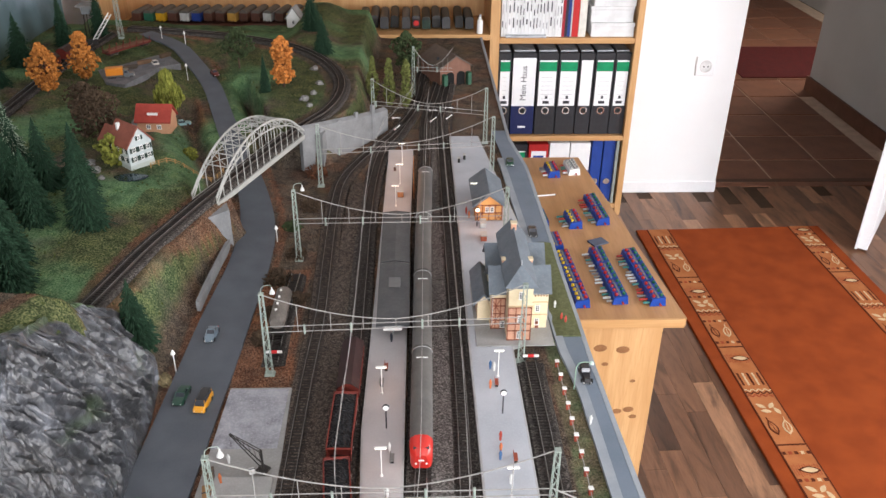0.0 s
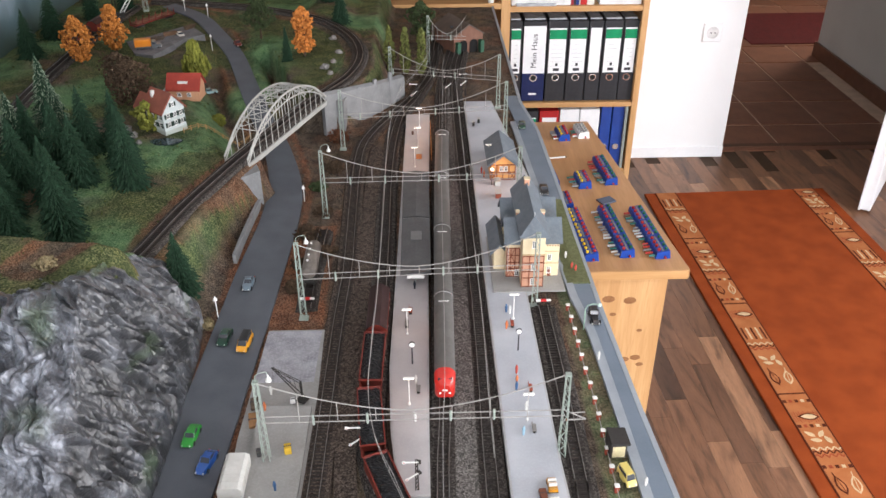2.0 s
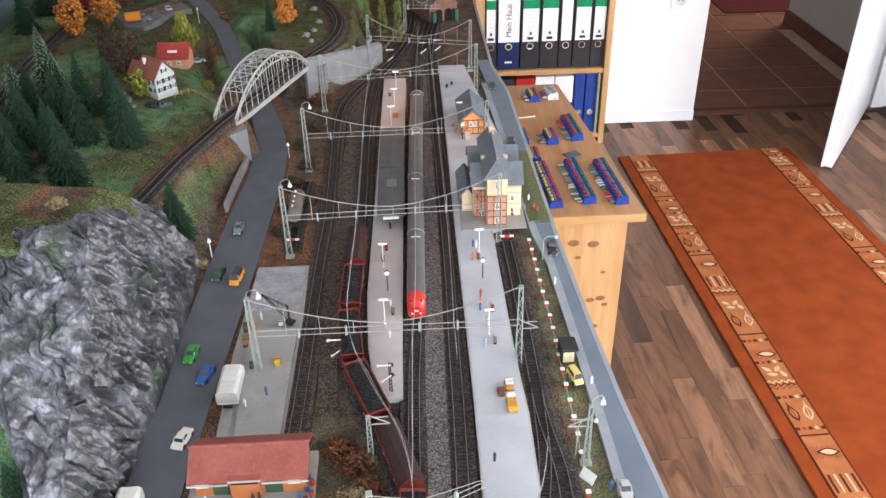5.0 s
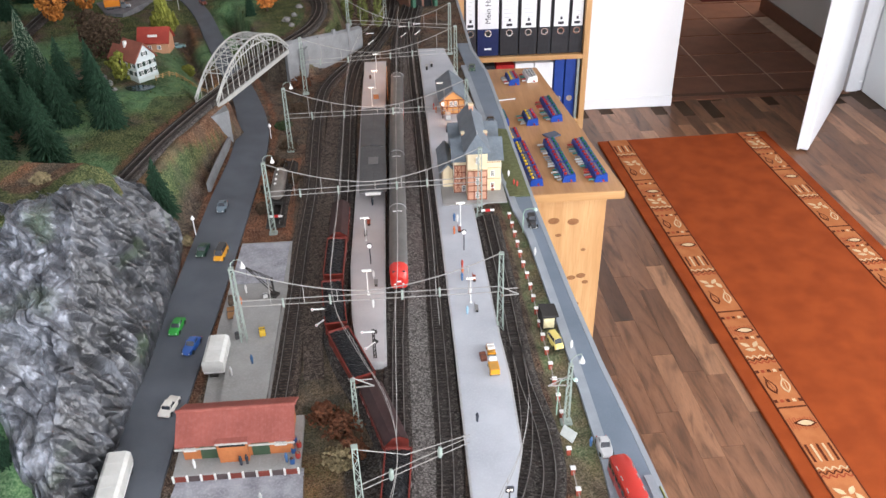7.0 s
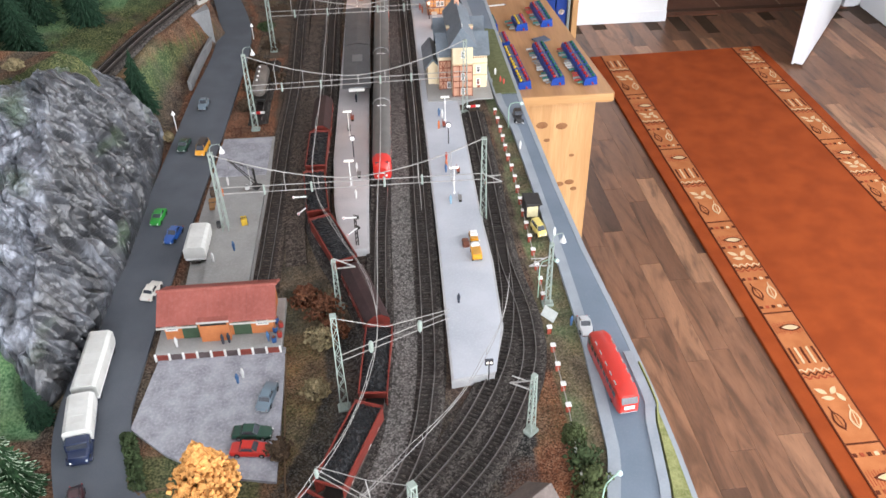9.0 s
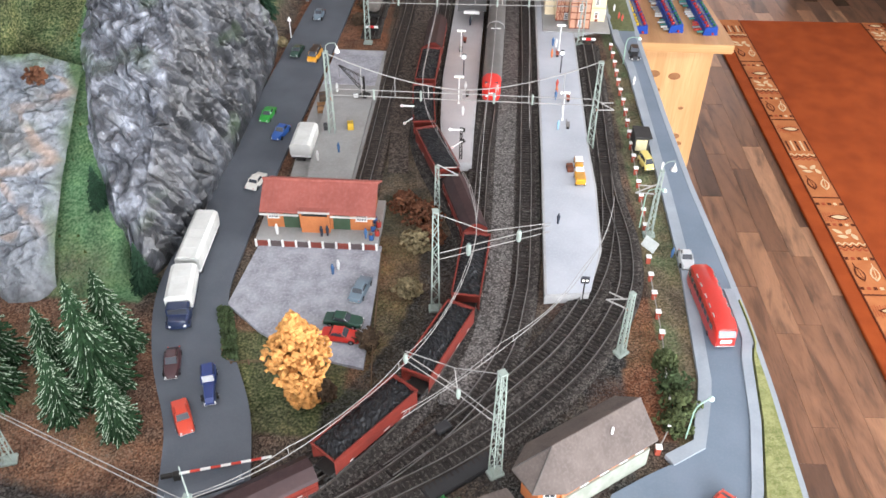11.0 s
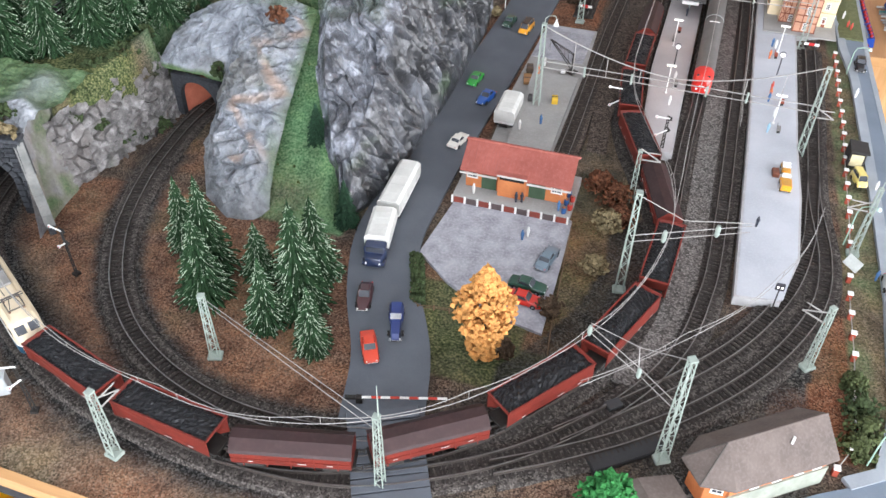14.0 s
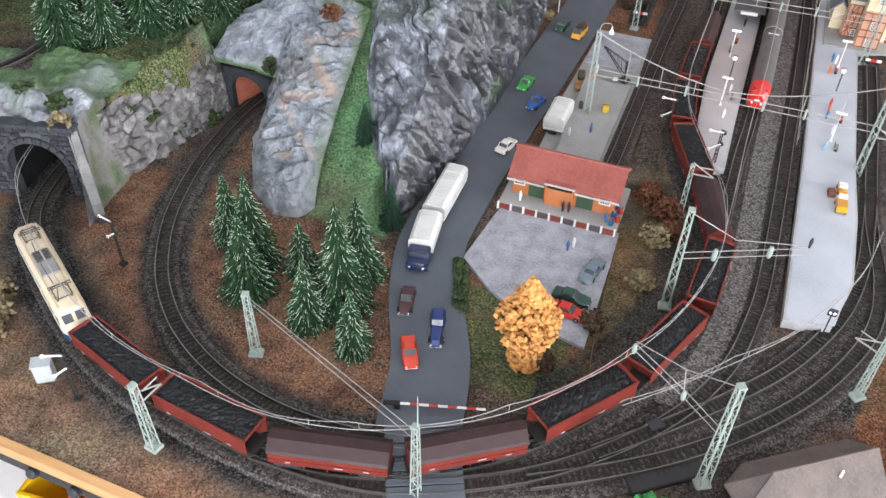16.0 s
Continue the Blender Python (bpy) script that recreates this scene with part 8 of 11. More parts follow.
def wires(pts, r=0.0004, sag=0.0, name="contact_wire", label="thin grey contact wire over the track"):
    ln = []
    for a, b in zip(pts, pts[1:]):
        for k in range(8):
            t = k / 8
            p = Vector(a).lerp(Vector(b), t)
            p.z -= sag * 4 * t * (1 - t)
            ln.append(p)
    ln.append(Vector(pts[-1]))
    m = Mesh().tube(ln, r, 4)
    return tagged(m.to(name, WIRE), label, "wire", "catenary wires")


def portal_span(xl, xr, y, yr=None, label="headspan of sagging cross wires with droppers"):
    """Cross-span between two masts: a sagging carrier, two level wires and droppers."""
    yr = y if yr is None else yr
    t = thing("cross_span", pose(0, 0, 0), label, "cross span", "catenary cross spans")
    P = lambda k, z: (xl + (xr - xl) * k, y + (yr - y) * k, z)
    sag = lambda k: 0.158 - 0.056 * (1 - abs(2 * k - 1) ** 1.7)
    Mesh().tube([P(k / 20, sag(k / 20)) for k in range(21)], 0.0009, 5).to("carrier_wire", WIRE, t)
    for z in (0.097, 0.086):
        Mesh().tube([P(0, z), P(1, z - 0.004)], 0.0008, 5).to("cross_wire", WIRE, t)
    for k in range(1, 8):
        Mesh().tube([P(k / 8, sag(k / 8)), P(k / 8, 0.084)], 0.0006, 4).to("dropper", WIRE, t)
    for x in (-0.211, -0.136, -0.02, 0.041):
        k = (x - xl) / (xr - xl)
        if 0.02 < k < 0.98:
            Mesh().lathe([(0.0018, 0), (0.0018, 0.018)], P(k, 0.080), 6).to("wire_clamp", MAST, t)
    return t


SPANS = ((-0.283, 0.141, 0.748, 0.754), (-0.274, 0.148, 1.108, 1.133), (-0.270, 0.156, 1.485, 1.50), (-0.259, 0.163, 1.843, 1.90), (-0.144, 0.163, 2.186, 2.115), (-0.032, 0.09, 2.50, 2.50))
for k, (xl, xr, y0, y1) in enumerate(SPANS):
    mast(xl, y0, 0.160, 0, lamp=15 if k < 3 else None, w=0.010)
    if k < 5:
        mast(xr, y1, 0.157, 0, arm=0 if k == 0 else None, w=0.010)
    portal_span(xl, xr, y0, y1)
# masts of the throat and the bend
mast(0.210, 0.532, 0.112, 0, lamp=20, arm=180)
mast(0.147, 0.298, 0.100, 40, arm=150)
mast(-0.003, 0.114, 0.160, 30, w=0.010)
mast(-0.084, 0.358, 0.160, 8, w=0.010)
mast(-0.096, 0.555, 0.088, 0, arm=0)
spire = mast(-0.272, -0.012, 0.120, 0, w=0.0085)
Mesh().cyl((0.002, 0, 0.120), (0.002, 0, 0.165), 0.0009, 6, 0.0004).to("spike", MAST, spire)
mast(-0.520, 0.093, 0.101, 20, w=0.0095)
mast(-0.552, -0.061, 0.104, -10, arm=80, w=0.0095)
mast(-0.880, 0.03, 0.090, 10, arm=60, w=0.0085)
# cross arms of the bend
ca = thing("cross_span", pose(0, 0, 0), "stiff cross arm carrying the wires over the bend", "cross span", "catenary cross spans")
for z in (0.092, 0.082):
    Mesh().tube([(-0.003, 0.114, z), (-0.045, 0.150, z), (-0.104, 0.194, z)], 0.00055, 5).to("cross_wire", WIRE, ca)
Mesh().tube([(-0.003, 0.114, 0.158), (-0.050, 0.160, 0.112), (-0.104, 0.194, 0.096)], 0.00055, 5).to("carrier_wire", WIRE, ca)
Mesh().tube([(-0.050, 0.160, 0.112), (-0.045, 0.150, 0.082)], 0.0006, 4).to("dropper", WIRE, ca)
for x, y in ((-0.045, 0.150), (-0.104, 0.194)):
    Mesh().lathe([(0.0014, 0.077), (0.0025, 0.080), (0.0025, 0.089), (0.0014, 0.092)], (x, y, 0), 8).to("insulator", MAST, ca)
ca = thing("cross_span", pose(0, 0, 0), "paired cross wires over the station throat", "cross span", "catenary cross spans")
Mesh().tube([(-0.084, 0.358, 0.156), (-0.025, 0.390, 0.108), (0.058, 0.43, 0.094)], 0.00055, 5).to("carrier_wire", WIRE, ca)
for z in (0.094, 0.084):
    Mesh().tube([(-0.084, 0.358, z), (0.058, 0.43, z - 0.004)], 0.00055, 5).to("cross_wire", WIRE, ca)
for k in (0.28, 0.72):
    x, y = -0.084 + 0.142 * k, 0.358 + 0.072 * k
    Mesh().lathe([(0.0020, 0.078), (0.0032, 0.081), (0.0032, 0.092), (0.0020, 0.096)], (x, y, 0), 8).to("insulator", MAST, ca)
HC, HM = 0.079, 0.091


def run_wires(line_pts, start, end, step=0.16):
    """Contact wire with a messenger above it along a track."""
    ln = smooth_line(line_pts, 0.01)
    sub = ln[int(len(ln) * start):int(len(ln) * end)]
    t = thing("overhead_line", pose(0, 0, 0), "paired overhead wires following the track", "overhead wire", "catenary wires")
    Mesh().tube([(p[0], p[1], HC) for p in sub[::2]], 0.00045, 5).to("contact_wire", WIRE, t)
    n = int(step / 0.01)
    msg = [(p[0], p[1], HM - 0.008 * math.sin(math.pi * (i % n) / n)) for i, p in enumerate(sub)]
    Mesh().tube(msg[::2], 0.0004, 5).to("messenger_wire", WIRE, t)
    for i in range(n // 3, len(sub) - 1, max(3, n // 3)):
        Mesh().tube([(sub[i][0], sub[i][1], HC), msg[i]], 0.00035, 4).to("dropper", WIRE, t)


run_wires(T2, 0.14, 0.96)
run_wires(T3, 0.25, 0.99)
run_wires(T4, 0.25, 0.70)
run_wires(T6, 0.30, 0.99)
wires([(-0.520, 0.093, 0.099), (-0.272, -0.012, 0.112)], name="stay_wire", label="thin wire stretched across the bend")
wires([(-0.520, 0.093, 0.092), (-0.272, -0.012, 0.098)], name="stay_wire", label="thin wire stretched across the bend")

# ---- rolling stock ----
LOCO_CREAM = mat("cream_loco_paint", (0.66, 0.56, 0.40), (0.60, 0.50, 0.35), (0.50, 0.42, 0.30), rough=0.42, scale=40, fine=180, mix=0.4, spec=0.4)
LOCO_BLUE = mat("ocean_blue_loco_paint", (0.015, 0.07, 0.12), rough=0.4, scale=40)
ROOF_GEAR = mat("sooty_roof_gear", (0.10, 0.09, 0.08), (0.07, 0.065, 0.06), rough=0.6, scale=60)
RUNNING = mat("black_running_gear", (0.018, 0.017, 0.016), (0.03, 0.027, 0.024), rough=0.6, scale=60)
WHEEL = mat("dark_steel_wheel", (0.12, 0.11, 0.10), rough=0.4, metal=0.7)
WAGON_RED = mat("brown_red_wagon_paint", (0.165, 0.024, 0.016), (0.13, 0.020, 0.014), (0.075, 0.017, 0.013), rough=0.55, scale=30, fine=160, mix=0.5)
WAGON_ROOF = mat("maroon_wagon_roof", (0.034, 0.016, 0.016), (0.024, 0.012, 0.012), (0.06, 0.034, 0.033), rough=0.5, scale=30, fine=160, mix=0.4)
COAL = mat("coal_load", (0.006, 0.006, 0.007), (0.011, 0.011, 0.012), (0.045, 0.046, 0.05), rough=0.4, scale=160, fine=900, bump=0.6, mix=0.4, spec=0.2, grain=True)
RAILCAR_RED = mat("bright_red_railcar_paint", (0.48, 0.022, 0.015), (0.42, 0.02, 0.014), rough=0.3, scale=40, spec=0.5)
RAILCAR_ROOF = mat("grey_railcar_roof", (0.115, 0.11, 0.105), (0.09, 0.087, 0.083), (0.15, 0.145, 0.14), rough=0.5, scale=30, fine=160, mix=0.4)

L_T2F = smooth_line(T2, 0.002)
S_T2 = np.r_[0, np.cumsum(np.linalg.norm(np.diff(L_T2F, axis=0), axis=1))]
L_T3F = smooth_line(T3, 0.002)
S_T3 = np.r_[0, np.cumsum(np.linalg.norm(np.diff(L_T3F, axis=0), axis=1))]


def on_track(line, s_, s, half):
    """Pose of a vehicle whose bogies stand half a base before and after s, local +x along rising s."""
    at = lambda q: np.array([np.interp(q, s_, line[:, k]) for k in (0, 1)])
    a, b = at(s - half), at(s + half)
    c = (a + b) / 2
    return pose(c[0], c[1], ZR, 0, 0, math.degrees(math.atan2(b[1] - a[1], b[0] - a[0])))


def bogie(parent, x, wheels=2, span=0.030, r=0.0052):
    b = new("bogie")
    b.parent, b.matrix_local = parent, pose(x, 0, 0)
    Mesh().box(-span / 2 - 0.004, span / 2 + 0.004, -0.013, 0.013, 0.004, 0.0085, c=0.001).to("frame", RUNNING, b)
    for k in range(wheels):
        wx = -span / 2 + span * k / (wheels - 1)
        w = Mesh()
        for s in (-1, 1):
            w.cyl((wx, s * 0.0095, r), (wx, s * 0.0073, r), r, 14)
        w.cyl((wx, -0.0095, r), (wx, 0.0095, r), 0.001, 6)
        w.to("wheelset", WHEEL, b)


def buffers(parent, xend, z=0.0115):
    for sx in (-1, 1):
        for sy in (-1, 1):
            Mesh().cyl((sx * xend, sy * 0.010, z), (sx * (xend + 0.006), sy * 0.010, z), 0.001, 6).cyl((sx * (xend + 0.006), sy * 0.010, z), (sx * (xend + 0.007), sy * 0.010, z), 0.0024, 10).to("buffer", RUNNING, parent)


def loco(m):
    t = thing("electric_locomotive", m, "cream and blue electric locomotive with two pantographs", "locomotive")
    hl = 0.104
    sec = lambda x, w, top, bot: [(x, -w, bot), (x, -w, top - 0.010), (x, -w + 0.003, top - 0.004), (x, -w * 0.45, top), (x, w * 0.45, top), (x, w - 0.003, top - 0.004), (x, w, top - 0.010), (x, w, bot)]
    ends = [(-hl, 0.0135, 0.030, 0.0125), (-hl + 0.006, 0.0165, 0.036, 0.0125), (-hl + 0.014, 0.0172, 0.0465, 0.0125), (-hl + 0.024, 0.0174, 0.0485, 0.0125)]
    secs = ends + [(-a, w, tp, bt) for a, w, tp, bt in reversed(ends)]
    Mesh().loft([sec(*s) for s in secs]).to("body", LOCO_CREAM, t, smooth=True)
    secs2 = [(a, w + 0.0004, 0.0215, 0.0095) for a, w, tp, bt in secs]
    Mesh().loft([[(x, -w, b), (x, -w, tp), (x, w, tp), (x, w, b)] for x, w, tp, b in secs2]).to("blue_band", LOCO_BLUE, t, "ocean blue lower band")
    Mesh().loft([[(x, -w - 0.0003, 0.0215), (x, -w - 0.0003, 0.0232), (x, w + 0.0003, 0.0232), (x, w + 0.0003, 0.0215)] for x, w, tp, b in secs2]).to("white_line", WHITE_PL, t)
    for sx in (-1, 1):
        for sy in (-1, 1):
            Mesh().add([(sx * (hl - 0.0035), sy * 0.002, 0.0345), (sx * (hl - 0.0035), sy * 0.0125, 0.0345), (sx * (hl - 0.0105), sy * 0.0130, 0.0425), (sx * (hl - 0.0105), sy * 0.002, 0.0425), (sx * (hl - 0.0060), sy * 0.002, 0.0325), (sx * (hl - 0.0060), sy * 0.0125, 0.0325), (sx * (hl - 0.013), sy * 0.0130, 0.0405), (sx * (hl - 0.013), sy * 0.002, 0.0405)],
                       [(0, 1, 2, 3), (7, 6, 5, 4), (0, 4, 5, 1), (1, 5, 6, 2), (2, 6, 7, 3), (3, 7, 4, 0)]).to("windscreen", PANE, t)
            Mesh().box(sx * 0.088 - 0.004, sx * 0.088 + 0.004, sy * 0.0172 - 0.0004, sy * 0.0172 + 0.0004, 0.030, 0.038).to("cab_window", PANE, t)
            Mesh().cyl((sx * (hl - 0.001), sy * 0.010, 0.020), (sx * (hl + 0.0006), sy * 0.010, 0.020), 0.0017, 10).to("headlamp", WHITE_PL, t)
    for sy in (-1, 1):
        for k in range(6):
            x = -0.062 + k * 0.0248
            Mesh().box(x - 0.0085, x + 0.0085, sy * 0.0174 - 0.0004, sy * 0.0174 + 0.0005, 0.0315, 0.0360).to("side_grille", mat("grey_grille", (0.16, 0.15, 0.14), rough=0.5), t)
        Mesh().cyl((-0.085, sy * 0.0122, 0.0478), (0.085, sy * 0.0122, 0.0478), 0.0008, 5).to("roof_rail", LOCO_CREAM, t)
    Mesh().box(-0.026, 0.026, -0.0105, 0.0105, 0.0480, 0.0515, c=0.0015).to("roof_hatch", mat("grey_roof_hatch", (0.30, 0.29, 0.27), (0.22, 0.21, 0.20), rough=0.5, scale=60), t)
    for k in range(5):
        Mesh().box(0.002 + k * 0.0045, 0.0045 + k * 0.0045, -0.009, 0.009, 0.0515, 0.0535).to("resistor_grid", ROOF_GEAR, t)
    for sx in (-1, 1):
        p = new("pantograph")
        p.parent, p.matrix_local = t, pose(sx * 0.062, 0, 0.0485)
        f = Mesh()
        for sy in (-1, 1):
            f.tube([(-0.012, sy * 0.009, 0.003), (0.012, sy * 0.009, 0.003)], 0.0008, 5)
            f.tube([(-0.010, sy * 0.007, 0.003), (0.012 * sx, sy * 0.006, 0.0085 if sx < 0 else 0.006), (-0.002, sy * 0.003, 0.0125 if sx < 0 else 0.0065)], 0.0006, 5)
        f.tube([(-0.012, -0.009, 0.003), (-0.012, 0.009, 0.003)], 0.0008, 5).tube([(0.012, -0.009, 0.003), (0.012, 0.009, 0.003)], 0.0008, 5)
        f.to("frame", ROOF_GEAR, p)
        hz = 0.0125 if sx < 0 else 0.0070
        Mesh().tube([(-0.0025, -0.013, hz), (-0.0025, 0.013, hz)], 0.0008, 5).tube([(0.0015, -0.013, hz), (0.0015, 0.013, hz)], 0.0008, 5).to("collector_head", ROOF_GEAR, p)
        for ix in (-0.011, 0.011):
            for iy in (-0.008, 0.008):
                Mesh().lathe([(0.001, 0), (0.0016, 0.0008), (0.001, 0.0016), (0.0016, 0.0024), (0.001, 0.003)], (ix, iy, -0.001), 8).to("insulator", INSUL, p)
        bogie(t, sx * 0.058, 3, 0.042, 0.0062)
    Mesh().tube([(-0.045, 0.004, 0.052), (-0.01, 0.006, 0.054), (0.045, 0.003, 0.052)], 0.0006, 5).to("busbar", ROOF_GEAR, t)
    buffers(t, hl - 0.001)
    return t


def wagon(m, kind, seed):
    label = {"coal": "brown-red self-unloading hopper wagon heaped with coal", "roof": "brown-red covered hopper wagon with a maroon roof"}[kind]
    t = thing("hopper_wagon", m, label, "wagon", "wagons of the coal train")
    hl, w = 0.064, 0.0176
    rr = random.Random(seed)
    Mesh().box(-hl, hl, -0.012, 0.012, 0.0095, 0.0125, c=0.0006).to("underframe", RUNNING, t)
    for sx in (-1, 1):
        bogie(t, sx * 0.044, 2, 0.021)
    buffers(t, hl)
    if kind == "coal":
        z1 = 0.0405
        body = Mesh()
        for sy in (-1, 1):
            body.add([(-hl + 0.003, sy * w, z1), (hl - 0.003, sy * w, z1), (hl - 0.003, sy * w, 0.0175), (hl - 0.012, sy * (w - 0.004), 0.0125), (-hl + 0.012, sy * (w - 0.004), 0.0125), (-hl + 0.003, sy * w, 0.0165)] +
                     [(-hl + 0.003, sy * (w - 0.001), z1), (hl - 0.003, sy * (w - 0.001), z1), (hl - 0.003, sy * (w - 0.001), 0.0165), (hl - 0.012, sy * (w - 0.005), 0.0125), (-hl + 0.012, sy * (w - 0.005), 0.0125), (-hl + 0.003, sy * (w - 0.001), 0.0165)],
                     [(0, 1, 2, 3, 4, 5), (11, 10, 9, 8, 7, 6), (0, 6, 7, 1), (1, 7, 8, 2), (2, 8, 9, 3), (3, 9, 10, 4), (4, 10, 11, 5), (5, 11, 6, 0)])
        body.to("side_wall", WAGON_RED, t)
        for sx in (-1, 1):
            Mesh().add([(sx * (hl - 0.003), -w, z1), (sx * (hl - 0.003), w, z1), (sx * (hl - 0.016), w - 0.002, 0.016), (sx * (hl - 0.016), -w + 0.002, 0.016), (sx * (hl - 0.0042), -w, z1), (sx * (hl - 0.0042), w, z1), (sx * (hl - 0.0172), w - 0.002, 0.016), (sx * (hl - 0.0172), -w + 0.002, 0.016)],
                       [(0, 1, 2, 3), (7, 6, 5, 4), (0, 4, 5, 1), (1, 5, 6, 2), (2, 6, 7, 3), (3, 7, 4, 0)]).to("end_slope", WAGON_RED, t)
            Mesh().box(sx * (hl - 0.003) - 0.001, sx * (hl - 0.003) + 0.001, -w - 0.0006, w + 0.0006, z1 - 0.001, z1 + 0.001).to("top_rim", WAGON_RED, t)
        for sy in (-1, 1):
            Mesh().box(-hl + 0.003, hl - 0.003, sy * w - 0.0009, sy * w + 0.0009, z1 - 0.001, z1 + 0.001).to("top_rim", WAGON_RED, t)
        nx, ny = 44, 14
        vs = [(-hl + 0.005 + (2 * hl - 0.010) * i / (nx - 1), -w + 0.001 + (2 * w - 0.002) * j / (ny - 1),
               z1 - 0.0018 + 0.0045 * math.sin(math.pi * j / (ny - 1)) * math.sin(math.pi * i / (nx - 1)) ** 0.5 + rr.uniform(-0.0013, 0.0013)) for j in range(ny) for i in range(nx)]
        Mesh().add(vs, [(j * nx + i, j * nx + i + 1, (j + 1) * nx + i + 1, (j + 1) * nx + i) for j in range(ny - 1) for i in range(nx - 1)]).to("coal_load", COAL, t, "heaped black coal")
    else:
        prof = [(-w + 0.003, 0.0125), (-w, 0.018), (-w, 0.032), (-w + 0.002, 0.0345), (-0.006, 0.0425), (0.006, 0.0425), (w - 0.002, 0.0345), (w, 0.032), (w, 0.018), (w - 0.003, 0.0125)]
        Mesh().loft([[(x, a * s, b) for a, b in prof] for x, s in ((-hl + 0.003, 0.98), (-hl + 0.004, 1), (hl - 0.004, 1), (hl - 0.003, 0.98))]).to("body", WAGON_RED, t)
        rp = [(-w - 0.0004, 0.0325), (-w + 0.0018, 0.0352), (-0.006, 0.0432), (0.006, 0.0432), (w - 0.0018, 0.0352), (w + 0.0004, 0.0325), (0.005, 0.0424), (-0.005, 0.0424)]
        Mesh().loft([[(x, a, b) for a, b in rp] for x in (-hl + 0.002, hl - 0.002)]).to("roof", WAGON_ROOF, t)
        for sy in (-1, 1):
            Mesh().box(-hl + 0.004, hl - 0.004, sy * w - 0.0008, sy * w + 0.0008, 0.0245, 0.0255).to("side_rail", WAGON_RED, t)
            for k in range(5):
                x = -0.048 + k * 0.024
                Mesh().box(x - 0.0006, x + 0.0006, sy * w - 0.0007, sy * w + 0.0007, 0.014, 0.032).to("side_rib", WAGON_RED, t)
    for sy in (-1, 1):
        for x, l in ((-0.040, 0.006), (-0.012, 0.009), (0.040, 0.005)):
            Mesh().box(x - l / 2, x + l / 2, sy * (w + 0.0013) - 0.0002, sy * (w + 0.0013) + 0.0002, 0.0225, 0.0238).to("printed_bar", mat("faded_white_print", (0.48, 0.42, 0.40), rough=0.6), t)
    return t


# the coal train stands round the bend
S_HEAD = float(S_T2[np.argmin(np.hypot(L_T2F[:, 0] + 0.885, L_T2F[:, 1] - 0.143))])
s = S_HEAD - 0.108
loco(on_track(L_T2F, S_T2, s, 0.058) @ pose(0, 0, -0.0005))
s -= 0.108 + 0.070
for k, kind in enumerate(("coal", "coal", "roof", "roof", "coal", "coal", "coal", "roof", "coal", "coal", "coal", "roof")):
    wagon(on_track(L_T2F, S_T2, s, 0.044), kind, k)
    s -= 0.1395


